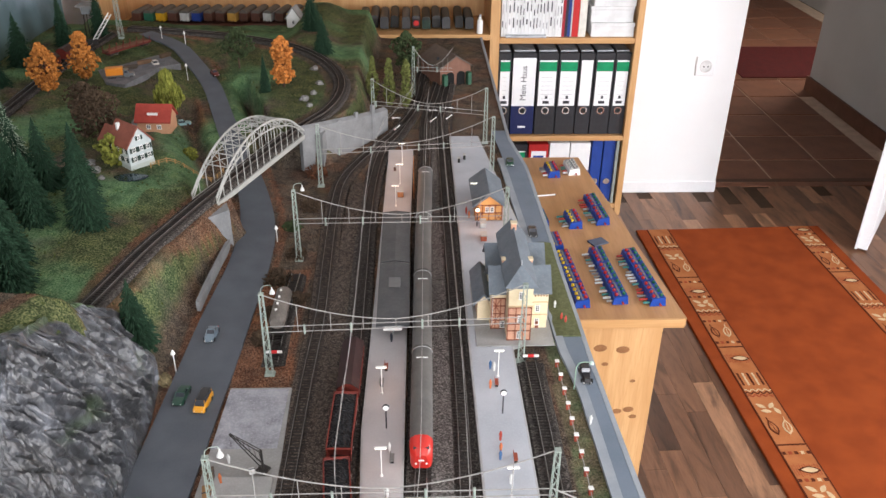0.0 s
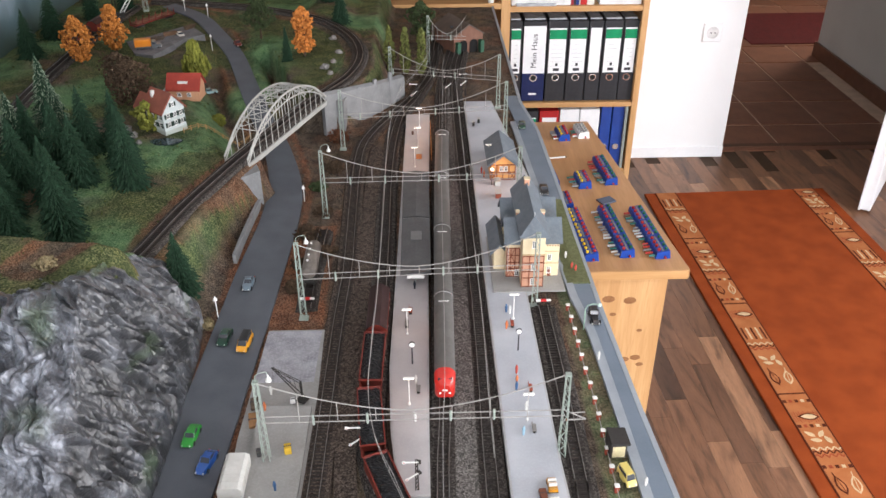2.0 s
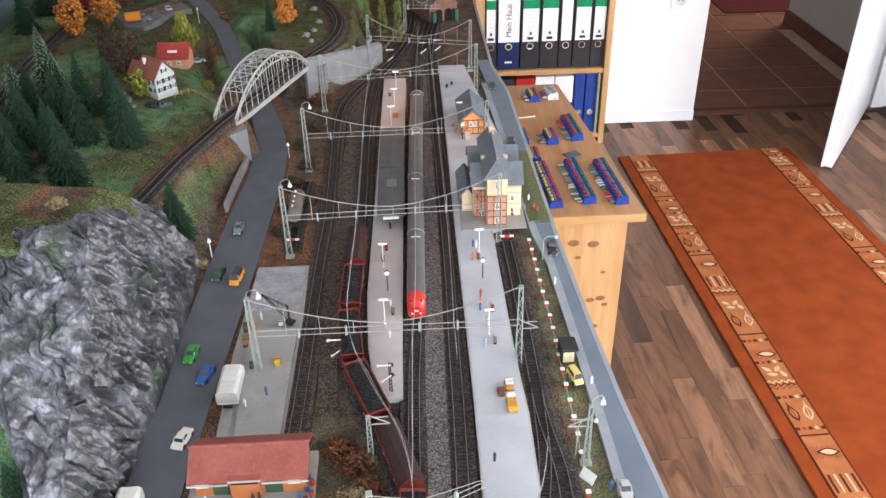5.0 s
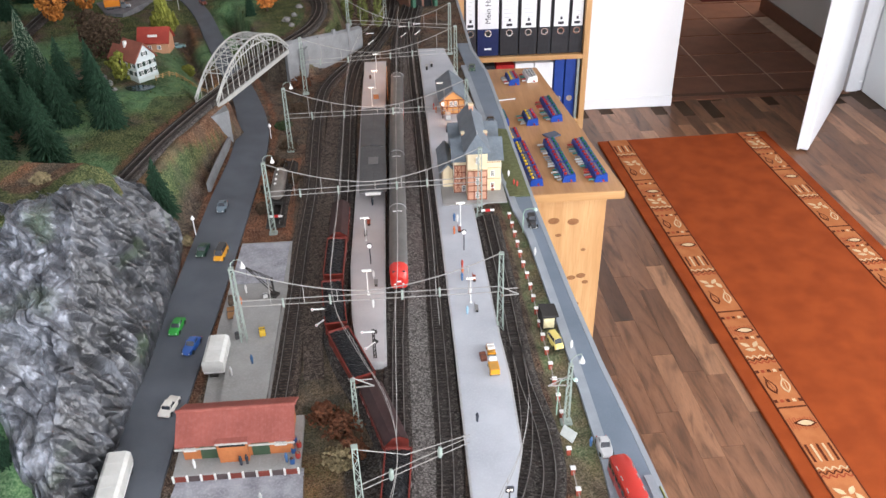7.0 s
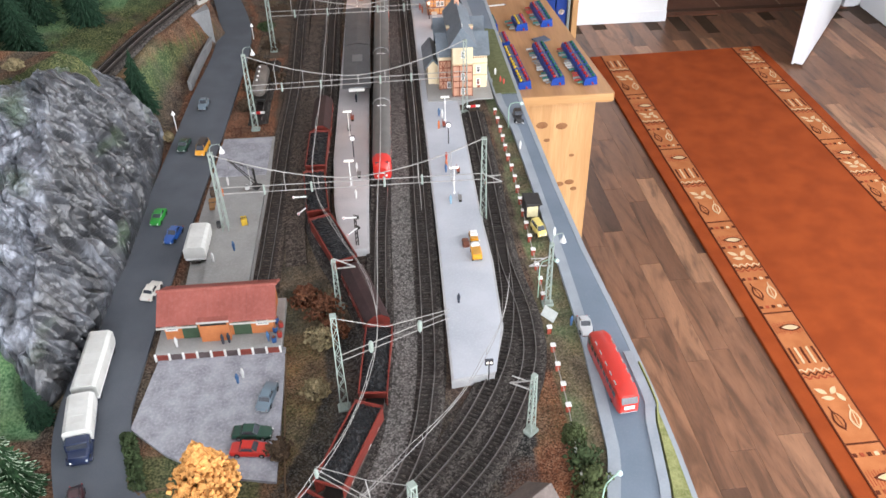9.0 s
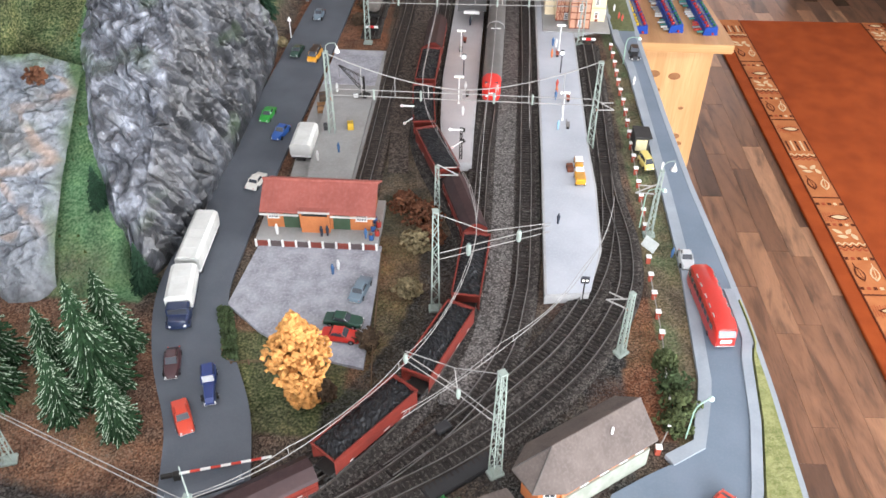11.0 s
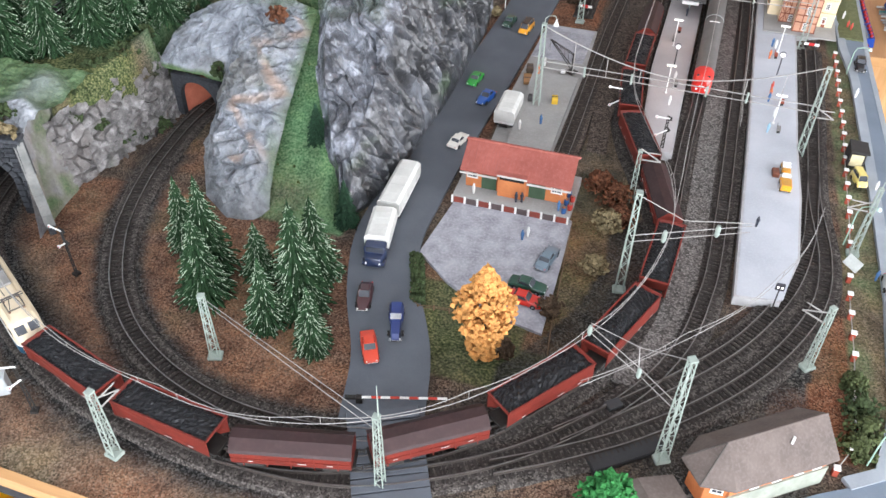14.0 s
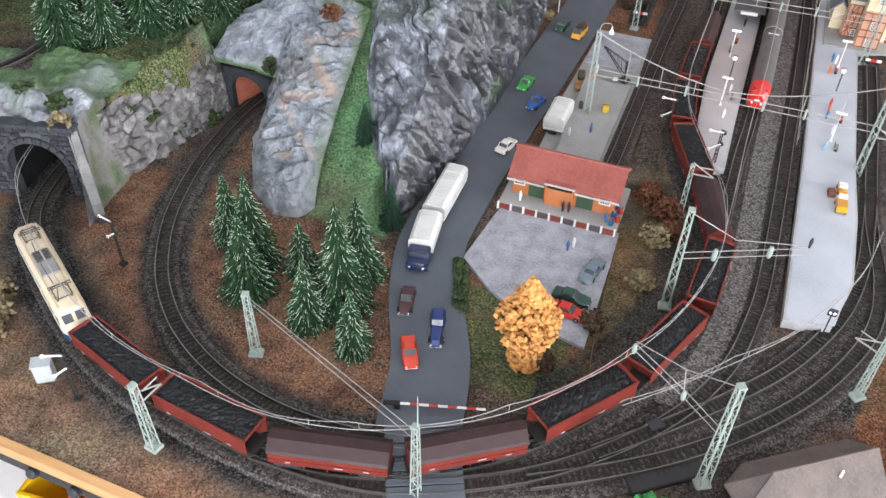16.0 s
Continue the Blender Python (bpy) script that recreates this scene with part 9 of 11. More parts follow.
def railcar(m, front):
    t = thing("railcar", m, "red railcar coach with a grey roof" if not front else "red railcar with a rounded cab and grey roof", "railcar", "coaches of the railcar set")
    hl, w = 0.1175, 0.0165
    sec = lambda x, ww, top: [(x, -ww, 0.008), (x, -ww, top - 0.013), (x, -ww + 0.0015, top - 0.009), (x, ww - 0.0015, top - 0.009), (x, ww, top - 0.013), (x, ww, 0.008)]
    rs = lambda x, ww, top: [(x, -ww - 0.0003, top - 0.0125), (x, -ww + 0.0015, top - 0.007), (x, -ww * 0.55, top - 0.0015), (x, 0, top), (x, ww * 0.55, top - 0.0015), (x, ww - 0.0015, top - 0.007), (x, ww + 0.0003, top - 0.0125)]
    top = 0.0475
    body = [(-hl, w, top), (hl, w, top)]
    roof_ = [(-hl, w, top), (hl, w, top)]
    if front:
        body = [(-hl, w * 0.62, 0.030), (-hl + 0.004, w * 0.85, 0.036), (-hl + 0.012, w * 0.97, 0.043), (-hl + 0.024, w, top), (hl, w, top)]
        roof_ = [(-hl + 0.026, w, top), (hl, w, top)]
        nose = [(-hl, w * 0.60, 0.032), (-hl + 0.006, w * 0.88, 0.0395), (-hl + 0.014, w * 0.98, 0.0450), (-hl + 0.0262, w, top)]
        Mesh().loft([rs(*q) for q in nose]).to("nose", RAILCAR_RED, t, smooth=True)
        for sy in (-1, 1):
            Mesh().box(-hl + 0.0068, -hl + 0.0105, sy * 0.0062 - 0.0048, sy * 0.0062 + 0.0048, 0.030, 0.0395).to("windscreen", PANE, t)
            Mesh().cyl((-hl - 0.0005, sy * 0.0075, 0.0165), (-hl + 0.002, sy * 0.0075, 0.0165), 0.0018, 10).to("headlamp", WHITE_PL, t)
        Mesh().box(-hl - 0.0006, -hl + 0.001, -0.004, 0.004, 0.021, 0.0235).to("emblem", WHITE_PL, t, "white nose emblem")
    Mesh().loft([sec(*q) for q in body]).to("body", RAILCAR_RED, t, smooth=True)
    Mesh().loft([rs(*q) for q in roof_]).to("roof", RAILCAR_ROOF, t, smooth=True)
    for sy in (-1, 1):
        for k in range(11):
            x = -0.085 + k * 0.0185
            Mesh().box(x - 0.006, x + 0.006, sy * w - 0.0003, sy * w + 0.0004, 0.022, 0.032).to("window", PANE, t)
        Mesh().box(-hl + (0.03 if front else 0), hl, sy * w - 0.0003, sy * w + 0.0003, 0.0335, 0.0345).to("pale_stripe", CREAM, t)
    arc = [(hl - 0.001, (w + 0.0006) * math.cos(math.pi * k / 12), top - 0.0125 + 0.0135 * math.sin(math.pi * k / 12)) for k in range(13)]
    Mesh().tube(arc, 0.0007, 5).to("end_band", mat("grey_coach_band", (0.42, 0.42, 0.42), rough=0.4, scale=60), t, "grey band round the coach end")
    Mesh().box(hl - 0.030, hl - 0.029, -0.009, 0.009, top - 0.0012, top + 0.0004).to("roof_seam", WHITE_PL, t)
    for sx in (-1, 1):
        bogie(t, sx * 0.082, 2, 0.028)
    return t


s3 = float(S_T3[np.argmin(np.abs(L_T3F[:, 1] - 0.868))]) - 0.1185
for k in range(4):
    railcar(on_track(L_T3F, S_T3, s3, 0.082) @ pose(0, 0, 0, 0, 0, 180), k == 0)
    s3 -= 0.2415

# silver tank wagon on the short spur by the road
spur = [(-0.272, 1.13), (-0.274, 1.25), (-0.268, 1.42)]
track(spur, "short spur track with a buffer stop", 0.018)
tw = thing("tank_wagon", pose(-0.2735, 1.255, ZR, 0, 0, 90), "sooty brown-grey tank wagon with a rounded barrel", "wagon")
Mesh().box(-0.058, 0.058, -0.011, 0.011, 0.0095, 0.0125, c=0.0006).to("underframe", RUNNING, tw)
Mesh().lathe([(0.004, -0.055), (0.011, -0.053), (0.0145, -0.047), (0.0145, 0.047), (0.011, 0.053), (0.004, 0.055)], n=22, m=pose(0, 0, 0.027, 0, 90, 0)).to("barrel", mat("weathered_silver_tank", (0.15, 0.13, 0.115), (0.10, 0.088, 0.078), (0.22, 0.20, 0.18), rough=0.5, scale=30), tw, smooth=True)
for x in (-0.03, -0.01, 0.012, 0.034):
    Mesh().cyl((x, 0.003, 0.040), (x, 0.003, 0.0435), 0.0022, 10).to("dome", WHITE_PL, tw)
for sx in (-1, 1):
    bogie(tw, sx * 0.040, 2, 0.021)
buffers(tw, 0.058)


def buffer_stop(x, y, yaw, red=True):
    b = thing("buffer_stop", pose(x, y, 0.006, 0, 0, yaw), "red and white buffer stop at the end of a track", "buffer stop", "buffer stops")
    for sx in (-1, 1):
        Mesh().box(sx * 0.008 - 0.001, sx * 0.008 + 0.001, -0.001, 0.014, 0, 0.013).to("upright", RUNNING, b)
        Mesh().box(sx * 0.0095 - 0.0042, sx * 0.0095 + 0.0042, -0.003, 0.0, 0.009, 0.0135, c=0.0005).to("white_board", WHITE_PL, b)
        Mesh().cyl((sx * 0.010, -0.006, 0.0065), (sx * 0.010, 0.0, 0.0065), 0.0022, 10).to("buffer", RUNNING, b)
    Mesh().box(-0.0053, 0.0053, -0.0035, 0.0005, 0.0088, 0.0137, c=0.0005).to("red_board", RED_PRINT, b)
    Mesh().box(-0.0135, 0.0135, 0, 0.003, 0.007, 0.0088).to("beam", RUNNING, b)


buffer_stop(0.164, 1.130, 0)
buffer_stop(-0.272, 1.150, 0)
# stored wagons on upper and far lines
for x, y, z, yaw, lab in ((-1.045, 2.46, 0.13, 82, "dark red wagon standing on the upper line"), (-1.06, 2.30, 0.13, 88, "dark red wagon standing on the upper line"), (-0.215, 2.70, 0.012, 96, "dark red goods wagon near the far tunnel"), (-0.235, 2.84, 0.012, 98, "dark red goods wagon near the far tunnel")):
    w = wagon(pose(x, y, z + ZR, 0, 0, yaw), "roof", 3)
    tagged(w, lab, group="stored wagons")
logw = thing("log_wagon", pose(-0.925, 2.585, 0.124, 0, 0, 58), "rust-red flat wagon loaded with timber", "wagon")
Mesh().box(-0.085, 0.085, -0.014, 0.014, 0.010, 0.014, c=0.0006).to("floor", WAGON_RED, logw)
for k in range(7):
    for sy in (-1, 1):
        Mesh().box(-0.08 + k * 0.0266 - 0.001, -0.08 + k * 0.0266 + 0.001, sy * 0.014 - 0.0008, sy * 0.014 + 0.0008, 0.012, 0.030).to("stake", WAGON_RED, logw)
for k in range(5):
    Mesh().cyl((-0.08, -0.010 + k * 0.005, 0.017), (0.08, -0.010 + k * 0.005, 0.017), 0.0028, 8).to("log", mat("brown_logs", (0.16, 0.07, 0.045), rough=0.85, scale=60), logw)
for sx in (-1, 1):
    bogie(logw, sx * 0.06, 2, 0.021)

# ---- road vehicles ----
TYRE = mat("black_tyre", (0.018, 0.018, 0.018), rough=0.8)
CHROME = mat("chrome_trim", (0.65, 0.65, 0.65), rough=0.2, metal=1.0)


def paint(name, c):
    return mat(name, c, tuple(q * 0.92 for q in c), rough=0.28, scale=40, mix=0.15, spec=0.55, coat=0.4)


def wheels(t, xs, w, r=0.0036):
    for x in xs:
        for s in (-1, 1):
            tyre = Mesh().cyl((x, s * (w - 0.0022), r), (x, s * (w + 0.0003), r), r, 14).to("tyre", TYRE, t)
            Mesh().cyl((x, s * (w + 0.0003), r), (x, s * (w + 0.0007), r), r * 0.55, 10).to("rim", CHROME, tyre)


def car(x, y, yaw, colour, label, style="saloon", l=0.050, w=0.0095, z=0.0045, roof=None):
    """A small model car facing local +x: lofted body, glazed cabin, wheels, bumpers and lamps."""
    t = thing("model_car", pose(x, y, z, 0, 0, yaw), label, "car", "cars on the layout")
    h = l / 2
    shapes = {"saloon": ([(-1, .78, .0065), (-.93, .95, .0085), (-.5, 1, .0095), (.4, 1, .0092), (.9, .93, .0080), (1, .75, .0060)], [(-.55, .80, .0090), (-.36, .78, .0142), (.12, .78, .0145), (.36, .82, .0092)]),
              "beetle": ([(-1, .5, .0050), (-.85, .82, .0085), (-.5, 1, .0105), (.4, 1, .0100), (.8, .80, .0090), (1, .5, .0055)], [(-.75, .62, .0090), (-.40, .72, .0150), (.02, .74, .0158), (.30, .76, .0100)]),
              "van": ([(-1, .92, .0120), (-.95, 1, .0125), (.55, 1, .0122), (.92, .95, .0085), (1, .85, .0065)], [(-.93, .90, .0120), (-.85, .86, .0190), (.42, .86, .0190), (.68, .88, .0115)]),
              "vintage": ([(-1, .7, .0070), (-.8, .95, .0110), (-.2, .95, .0110), (.1, .70, .0110), (.85, .58, .0108), (1, .52, .0070)], [(-.85, .80, .0110), (-.68, .80, .0175), (-.10, .78, .0175), (.05, .78, .0110)])}
    lower, cabin = shapes[style]
    ring = lambda a, ww, top, bot: [(a * h, -ww * w, bot), (a * h, -ww * w, top - 0.0018), (a * h, -ww * w * 0.86, top), (a * h, ww * w * 0.86, top), (a * h, ww * w, top - 0.0018), (a * h, ww * w, bot)]
    mt = paint(colour[0], colour[1])
    Mesh().loft([ring(a, ww, tp, 0.0028) for a, ww, tp in lower]).to("body", mt, t, smooth=True)
    cb = [[(a * h, -ww * w, 0.0080), (a * h, -ww * w * 0.88, tp), (a * h, ww * w * 0.88, tp), (a * h, ww * w, 0.0080)] for a, ww, tp in cabin]
    Mesh().loft(cb).to("glazing", PANE, t, smooth=False)
    (a1, w1, t1), (a2, w2, t2) = cabin[1], cabin[2]
    Mesh().loft([[(a1 * h - 0.0006, -w1 * w * 0.92, t1 - 0.0006), (a1 * h - 0.0006, -w1 * w * 0.75, t1 + 0.0008), (a1 * h - 0.0006, w1 * w * 0.75, t1 + 0.0008), (a1 * h - 0.0006, w1 * w * 0.92, t1 - 0.0006)], [(a2 * h + 0.0006, -w2 * w * 0.92, t2 - 0.0006), (a2 * h + 0.0006, -w2 * w * 0.75, t2 + 0.0008), (a2 * h + 0.0006, w2 * w * 0.75, t2 + 0.0008), (a2 * h + 0.0006, w2 * w * 0.92, t2 - 0.0006)]]).to("roof", paint(*roof) if roof else mt, t, smooth=True)
    for s in (-1, 1):
        for a, b in (((cabin[0][0], cabin[0][2]), (a1, t1)), ((a2, t2), (cabin[3][0], cabin[3][2]))):
            Mesh().tube([(a[0] * h, s * w * 0.82, 0.0085), (b[0] * h, s * w * 0.74, b[1]) if b[1] > a[1] else (a[0] * h, s * w * 0.74, a[1])] if b[1] > a[1] else [(a[0] * h, s * w * 0.74, a[1]), (b[0] * h, s * w * 0.82, 0.0085)], 0.0006, 4).to("pillar", mt, t)
        Mesh().ball((h * 0.97, s * w * 0.62, 0.0060), 0.0011, 8, 4).to("headlamp", WHITE_PL, t)
        Mesh().ball((-h * 0.97, s * w * 0.70, 0.0062), 0.0009, 8, 4).to("tail_lamp", RED_PRINT, t)
    for s in (-1, 1):
        Mesh().box(s * (h + 0.0002) - 0.0006, s * (h + 0.0002) + 0.0006, -w * 0.85, w * 0.85, 0.0032, 0.0044, c=0.0002).to("bumper", CHROME, t)
    wheels(t, (-h * 0.6, h * 0.6), w)
    return t


GREEN = ("bright_green_paint", (0.015, 0.25, 0.03))
BLUE = ("bright_blue_paint", (0.01, 0.08, 0.33))
NAVY = ("navy_blue_paint", (0.012, 0.03, 0.14))
RED = ("signal_red_paint", (0.46, 0.02, 0.012))
ORED = ("orange_red_paint", (0.56, 0.05, 0.02))
MAROON = ("dark_maroon_paint", (0.045, 0.012, 0.015))
DGREEN = ("bottle_green_paint", (0.008, 0.05, 0.03))
GREY = ("blue_grey_paint", (0.13, 0.18, 0.22))
IVORY = ("ivory_paint", (0.66, 0.64, 0.58))
BLACK = ("black_paint", (0.012, 0.013, 0.015))
YEL = ("yolk_yellow_paint", (0.68, 0.30, 0.01))
car(-0.388, 0.236, -76, MAROON, "dark maroon beetle-shaped model car on the road", "beetle")
car(-0.351, 0.158, -62, ORED, "orange-red model sports car on the road", "saloon")
car(-0.335, 0.206, -72, NAVY, "navy blue vintage limousine on the road", "vintage", 0.060)
car(-0.196, 0.295, -6, RED, "red model saloon parked in the yard", "saloon")
car(-0.197, 0.321, -6, DGREEN, "bottle green model saloon parked in the yard", "saloon")
car(-0.184, 0.380, 78, GREY, "blue-grey model saloon parked in the yard", "saloon")
car(-0.378, 0.610, 76, IVORY, "ivory model estate car at the roadside", "saloon", 0.044)
car(-0.371, 0.752, -104, BLUE, "bright blue beetle-shaped model car on the road", "beetle", 0.048)
car(-0.406, 0.806, -96, GREEN, "bright green model saloon on the road", "saloon", 0.046)
car(-0.366, 1.028, -97, YEL, "yellow box van with a dark roof on the road", "van", 0.046, roof=BLACK)
car(-0.404, 1.046, -95, DGREEN, "dark green open model car on the road", "saloon", 0.046)
car(-0.392, 1.214, -93, GREY, "blue-grey beetle-shaped model car on the road", "beetle", 0.046)
car(0.250, 1.085, -92, BLACK, "black vintage model car on the street", "vintage", 0.046)
car(0.226, 1.585, -92, BLACK, "black model saloon on the street", "saloon", 0.046)
car(0.216, 1.965, -96, DGREEN, "dark green model car on the street", "saloon", 0.044)
car(0.222, 0.082, -128, ORED, "orange-red vintage model car on the street", "beetle", 0.050)
car(0.252, 0.472, -90, ("pale_grey_paint", (0.50, 0.51, 0.52)), "pale grey model car in front of the bus", "beetle", 0.040)
car(-0.812, 2.475, -60, IVORY, "ivory model car in the timber yard", "saloon", 0.044, z=height(-0.812, 2.475) + 0.003)
car(-0.625, 2.425, -62, ("brown_red_paint", (0.16, 0.02, 0.012)), "brown-red model car on the hill road", "beetle", 0.044, z=height(-0.625, 2.425) + 0.005)
car(-0.652, 2.115, 20, ("teal_paint", (0.12, 0.25, 0.26)), "teal model car beside the farmhouse", "saloon", 0.044, z=height(-0.652, 2.115) + 0.003)
car(0.226, 0.704, -75, ("pale_yellow_paint", (0.62, 0.50, 0.14)), "pale yellow delivery van beside the hut", "van", 0.034, 0.008, z=0.005)


def lorry(x, y, yaw, label, cab=NAVY, parts=("cab", "box"), l=0.055, cover=None):
    t = thing("model_lorry", pose(x, y, 0.0045, 0, 0, yaw), label, "lorry", "lorries on the layout")
    TARP = paint(*cover) if cover else mat("white_lorry_tarpaulin", (0.56, 0.56, 0.53), (0.48, 0.48, 0.45), rough=0.7, scale=40, fine=200, bump=0.15, mix=0.3)
    x0 = 0.0
    if "cab" in parts:
        ring = lambda a, ww, tp: [(a, -ww, 0.005), (a, -ww, tp - 0.002), (a, -ww * 0.85, tp), (a, ww * 0.85, tp), (a, ww, tp - 0.002), (a, ww, 0.005)]
        Mesh().loft([ring(l / 2 + 0.002, 0.0125, 0.026), (ring(l / 2 + 0.014, 0.0125, 0.0255)), ring(l / 2 + 0.017, 0.0118, 0.017), ring(l / 2 + 0.027, 0.0100, 0.0155), ring(l / 2 + 0.030, 0.0080, 0.010)]).to("cab", paint(*cab), t, smooth=True)
        Mesh().box(l / 2 + 0.0145, l / 2 + 0.0165, -0.010, 0.010, 0.0185, 0.0245).to("windscreen", PANE, t)
        for s in (-1, 1):
            Mesh().box(l / 2 + 0.004, l / 2 + 0.012, s * 0.0125 - 0.0003, s * 0.0125 + 0.0003, 0.0175, 0.0235).to("side_window", PANE, t)
            Mesh().ball((l / 2 + 0.029, s * 0.0078, 0.0095), 0.0016, 8, 4).to("headlamp", WHITE_PL, t)
            Mesh().loft([[(l / 2 + 0.013, s * 0.0095, 0.006), (l / 2 + 0.013, s * 0.0135, 0.006), (l / 2 + 0.013, s * 0.0135, 0.0075), (l / 2 + 0.013, s * 0.0095, 0.0075)], [(l / 2 + 0.020, s * 0.0095, 0.0095), (l / 2 + 0.020, s * 0.0135, 0.0095), (l / 2 + 0.020, s * 0.0135, 0.0105), (l / 2 + 0.020, s * 0.0095, 0.0105)], [(l / 2 + 0.028, s * 0.0095, 0.006), (l / 2 + 0.028, s * 0.0130, 0.006), (l / 2 + 0.028, s * 0.0130, 0.0075), (l / 2 + 0.028, s * 0.0095, 0.0075)]]).to("mudguard", paint(*cab), t)
        wheels(t, (l / 2 + 0.021,), 0.012, 0.0052)
    Mesh().box(-l / 2, l / 2 + (0.026 if "cab" in parts else 0.004), -0.006, 0.006, 0.0055, 0.0085).to("chassis", RUNNING, t)
    Mesh().box(-l / 2, l / 2, -0.0140, 0.0140, 0.0085, 0.0130, c=0.0006).to("bed", WHITE_PL if "cab" not in parts else paint(*cab), t)
    Mesh().loft([[(a, -0.0142, 0.0130), (a, -0.0142, 0.030), (a, -0.010, 0.0335), (a, 0.010, 0.0335), (a, 0.0142, 0.030), (a, 0.0142, 0.0130)] for a in (-l / 2, l / 2)]).to("tarpaulin", TARP, t, "orange tipper body" if cover else "white tarpaulin cover")
    for k in range(6):
        a = -l / 2 + l * k / 5
        Mesh().tube([(a, -0.0143, 0.0135), (a, -0.0143, 0.030), (a, -0.0101, 0.0336), (a, 0.0101, 0.0336), (a, 0.0143, 0.030), (a, 0.0143, 0.0135)], 0.0004, 4).to("hoop", TARP, t)
    wheels(t, (-l / 2 + 0.010, -l / 2 + 0.020) if "cab" in parts else (-l / 2 + 0.010, l / 2 - 0.010), 0.0125, 0.0052)
    return t


lorry(-0.409, 0.350, -80, "navy blue lorry with a white tarpaulin", cab=("dark_navy_paint", (0.012, 0.022, 0.06)), l=0.062).scale.y = 1.15
lorry(-0.4165, 0.444, -88, "two-axle trailer with a white tarpaulin", parts=("box",), l=0.103).scale.y = 1.12
lorry(-0.321, 0.707, -90, "parked trailer with a grey-white tarpaulin", parts=("box",), l=0.066).scale.y = 1.15
lorry(-0.888, 2.338, 15, "orange tipper lorry in the timber yard", cab=("slate_paint", (0.10, 0.11, 0.12)), cover=("orange_paint", (0.60, 0.20, 0.02)), l=0.046).location.z = height(-0.888, 2.338) + 0.004

# red bus
bus = thing("model_bus", pose(0.266, 0.375, 0.0045, 0, 0, -84), "red streamlined model coach on the street", "bus")
ring = lambda a, ww, tp, bt=0.004: [(a, -ww, bt), (a, -ww, tp - 0.008), (a, -ww * 0.93, tp - 0.003), (a, -ww * 0.6, tp), (a, ww * 0.6, tp), (a, ww * 0.93, tp - 0.003), (a, ww, tp - 0.008), (a, ww, bt)]
Mesh().loft([ring(-0.064, 0.0105, 0.022), ring(-0.060, 0.0130, 0.029), ring(-0.048, 0.0142, 0.0335), ring(0.050, 0.0142, 0.0335), ring(0.060, 0.0136, 0.030), ring(0.065, 0.0118, 0.018)]).to("body", paint(*RED), bus, smooth=True)
for s in (-1, 1):
    for k in range(9):
        x = -0.050 + k * 0.0118
        Mesh().box(x - 0.0048, x + 0.0048, s * 0.0141 - 0.0003, s * 0.0141 + 0.0004, 0.0165, 0.0245).to("window", PANE, bus)
    for k in range(5):
        x = -0.034 + k * 0.017 + (0.004 if k > 1 else 0)
        Mesh().box(x - 0.004, x + 0.004, s * 0.0112 - 0.0008, s * 0.0112 + 0.0008, 0.0300, 0.0326, pose(0, 0, 0)).to("roof_light", CHROME, bus)
Mesh().add([(0.0615, -0.0105, 0.0275), (0.0615, 0.0105, 0.0275), (0.0652, 0.0105, 0.0195), (0.0652, -0.0105, 0.0195), (0.058, -0.0105, 0.0275), (0.058, 0.0105, 0.0275), (0.061, 0.0105, 0.0195), (0.061, -0.0105, 0.0195)], [(0, 1, 2, 3), (7, 6, 5, 4), (0, 4, 5, 1), (1, 5, 6, 2), (2, 6, 7, 3), (3, 7, 4, 0)]).to("windscreen", PANE, bus)
Mesh().box(0.0640, 0.0660, -0.007, 0.007, 0.0105, 0.0160, c=0.0005).to("grille", WHITE_PL, bus)
Mesh().box(0.0640, 0.0668, -0.0115, 0.0115, 0.0050, 0.0068, c=0.0004).to("bumper", CHROME, bus)
wheels(bus, (-0.036, 0.040), 0.0135, 0.0052)

# yellow platform tractor with crates
pt = thing("platform_tractor", pose(0.116, 0.640, PZ, 0, 0, -88), "yellow platform tractor towing a luggage cart", "tractor")
Mesh().box(-0.012, 0.018, -0.0075, 0.0075, 0.004, 0.009, c=0.0008).to("body", paint(*YEL), pt)
Mesh().box(-0.004, 0.018, -0.0075, 0.0075, 0.009, 0.0135, c=0.0006).to("hopper", paint(*YEL), pt)
Mesh().box(-0.003, 0.016, -0.006, 0.006, 0.0128, 0.0137).to("load", mat("ochre_load", (0.50, 0.26, 0.06), rough=0.8), pt)
Mesh().box(-0.012, -0.005, -0.006, 0.006, 0.009, 0.017, c=0.0006).to("seat_box", WHITE_PL, pt)
wheels(pt, (-0.008, 0.013), 0.0075, 0.003)
lc = thing("luggage_cart", pose(0.117, 0.682, PZ, 0, 0, -88), "small cart stacked with pale crates", "cart")
Mesh().box(-0.012, 0.012, -0.0065, 0.0065, 0.004, 0.006, c=0.0004).to("bed", paint(*YEL), lc)
for k in range(5):
    Mesh().box(-0.010 + k * 0.004, -0.0066 + k * 0.004, -0.0058, 0.0058, 0.006, 0.010 + (k % 2) * 0.003, c=0.0003).to("crate", WHITE_PL if k % 2 else mat("ochre_load", (0.5, 0.26, 0.06)), lc)
wheels(lc, (-0.008, 0.008), 0.0065, 0.0028)
tr = thing("travel_trunk", pose(0.103, 0.668, PZ, 0, 0, 5), "brown leather trunk on the platform", "trunk")
Mesh().box(-0.005, 0.005, -0.009, 0.009, 0, 0.007, c=0.001).to("body", mat("brown_leather", (0.17, 0.06, 0.035), rough=0.6, scale=60), tr)
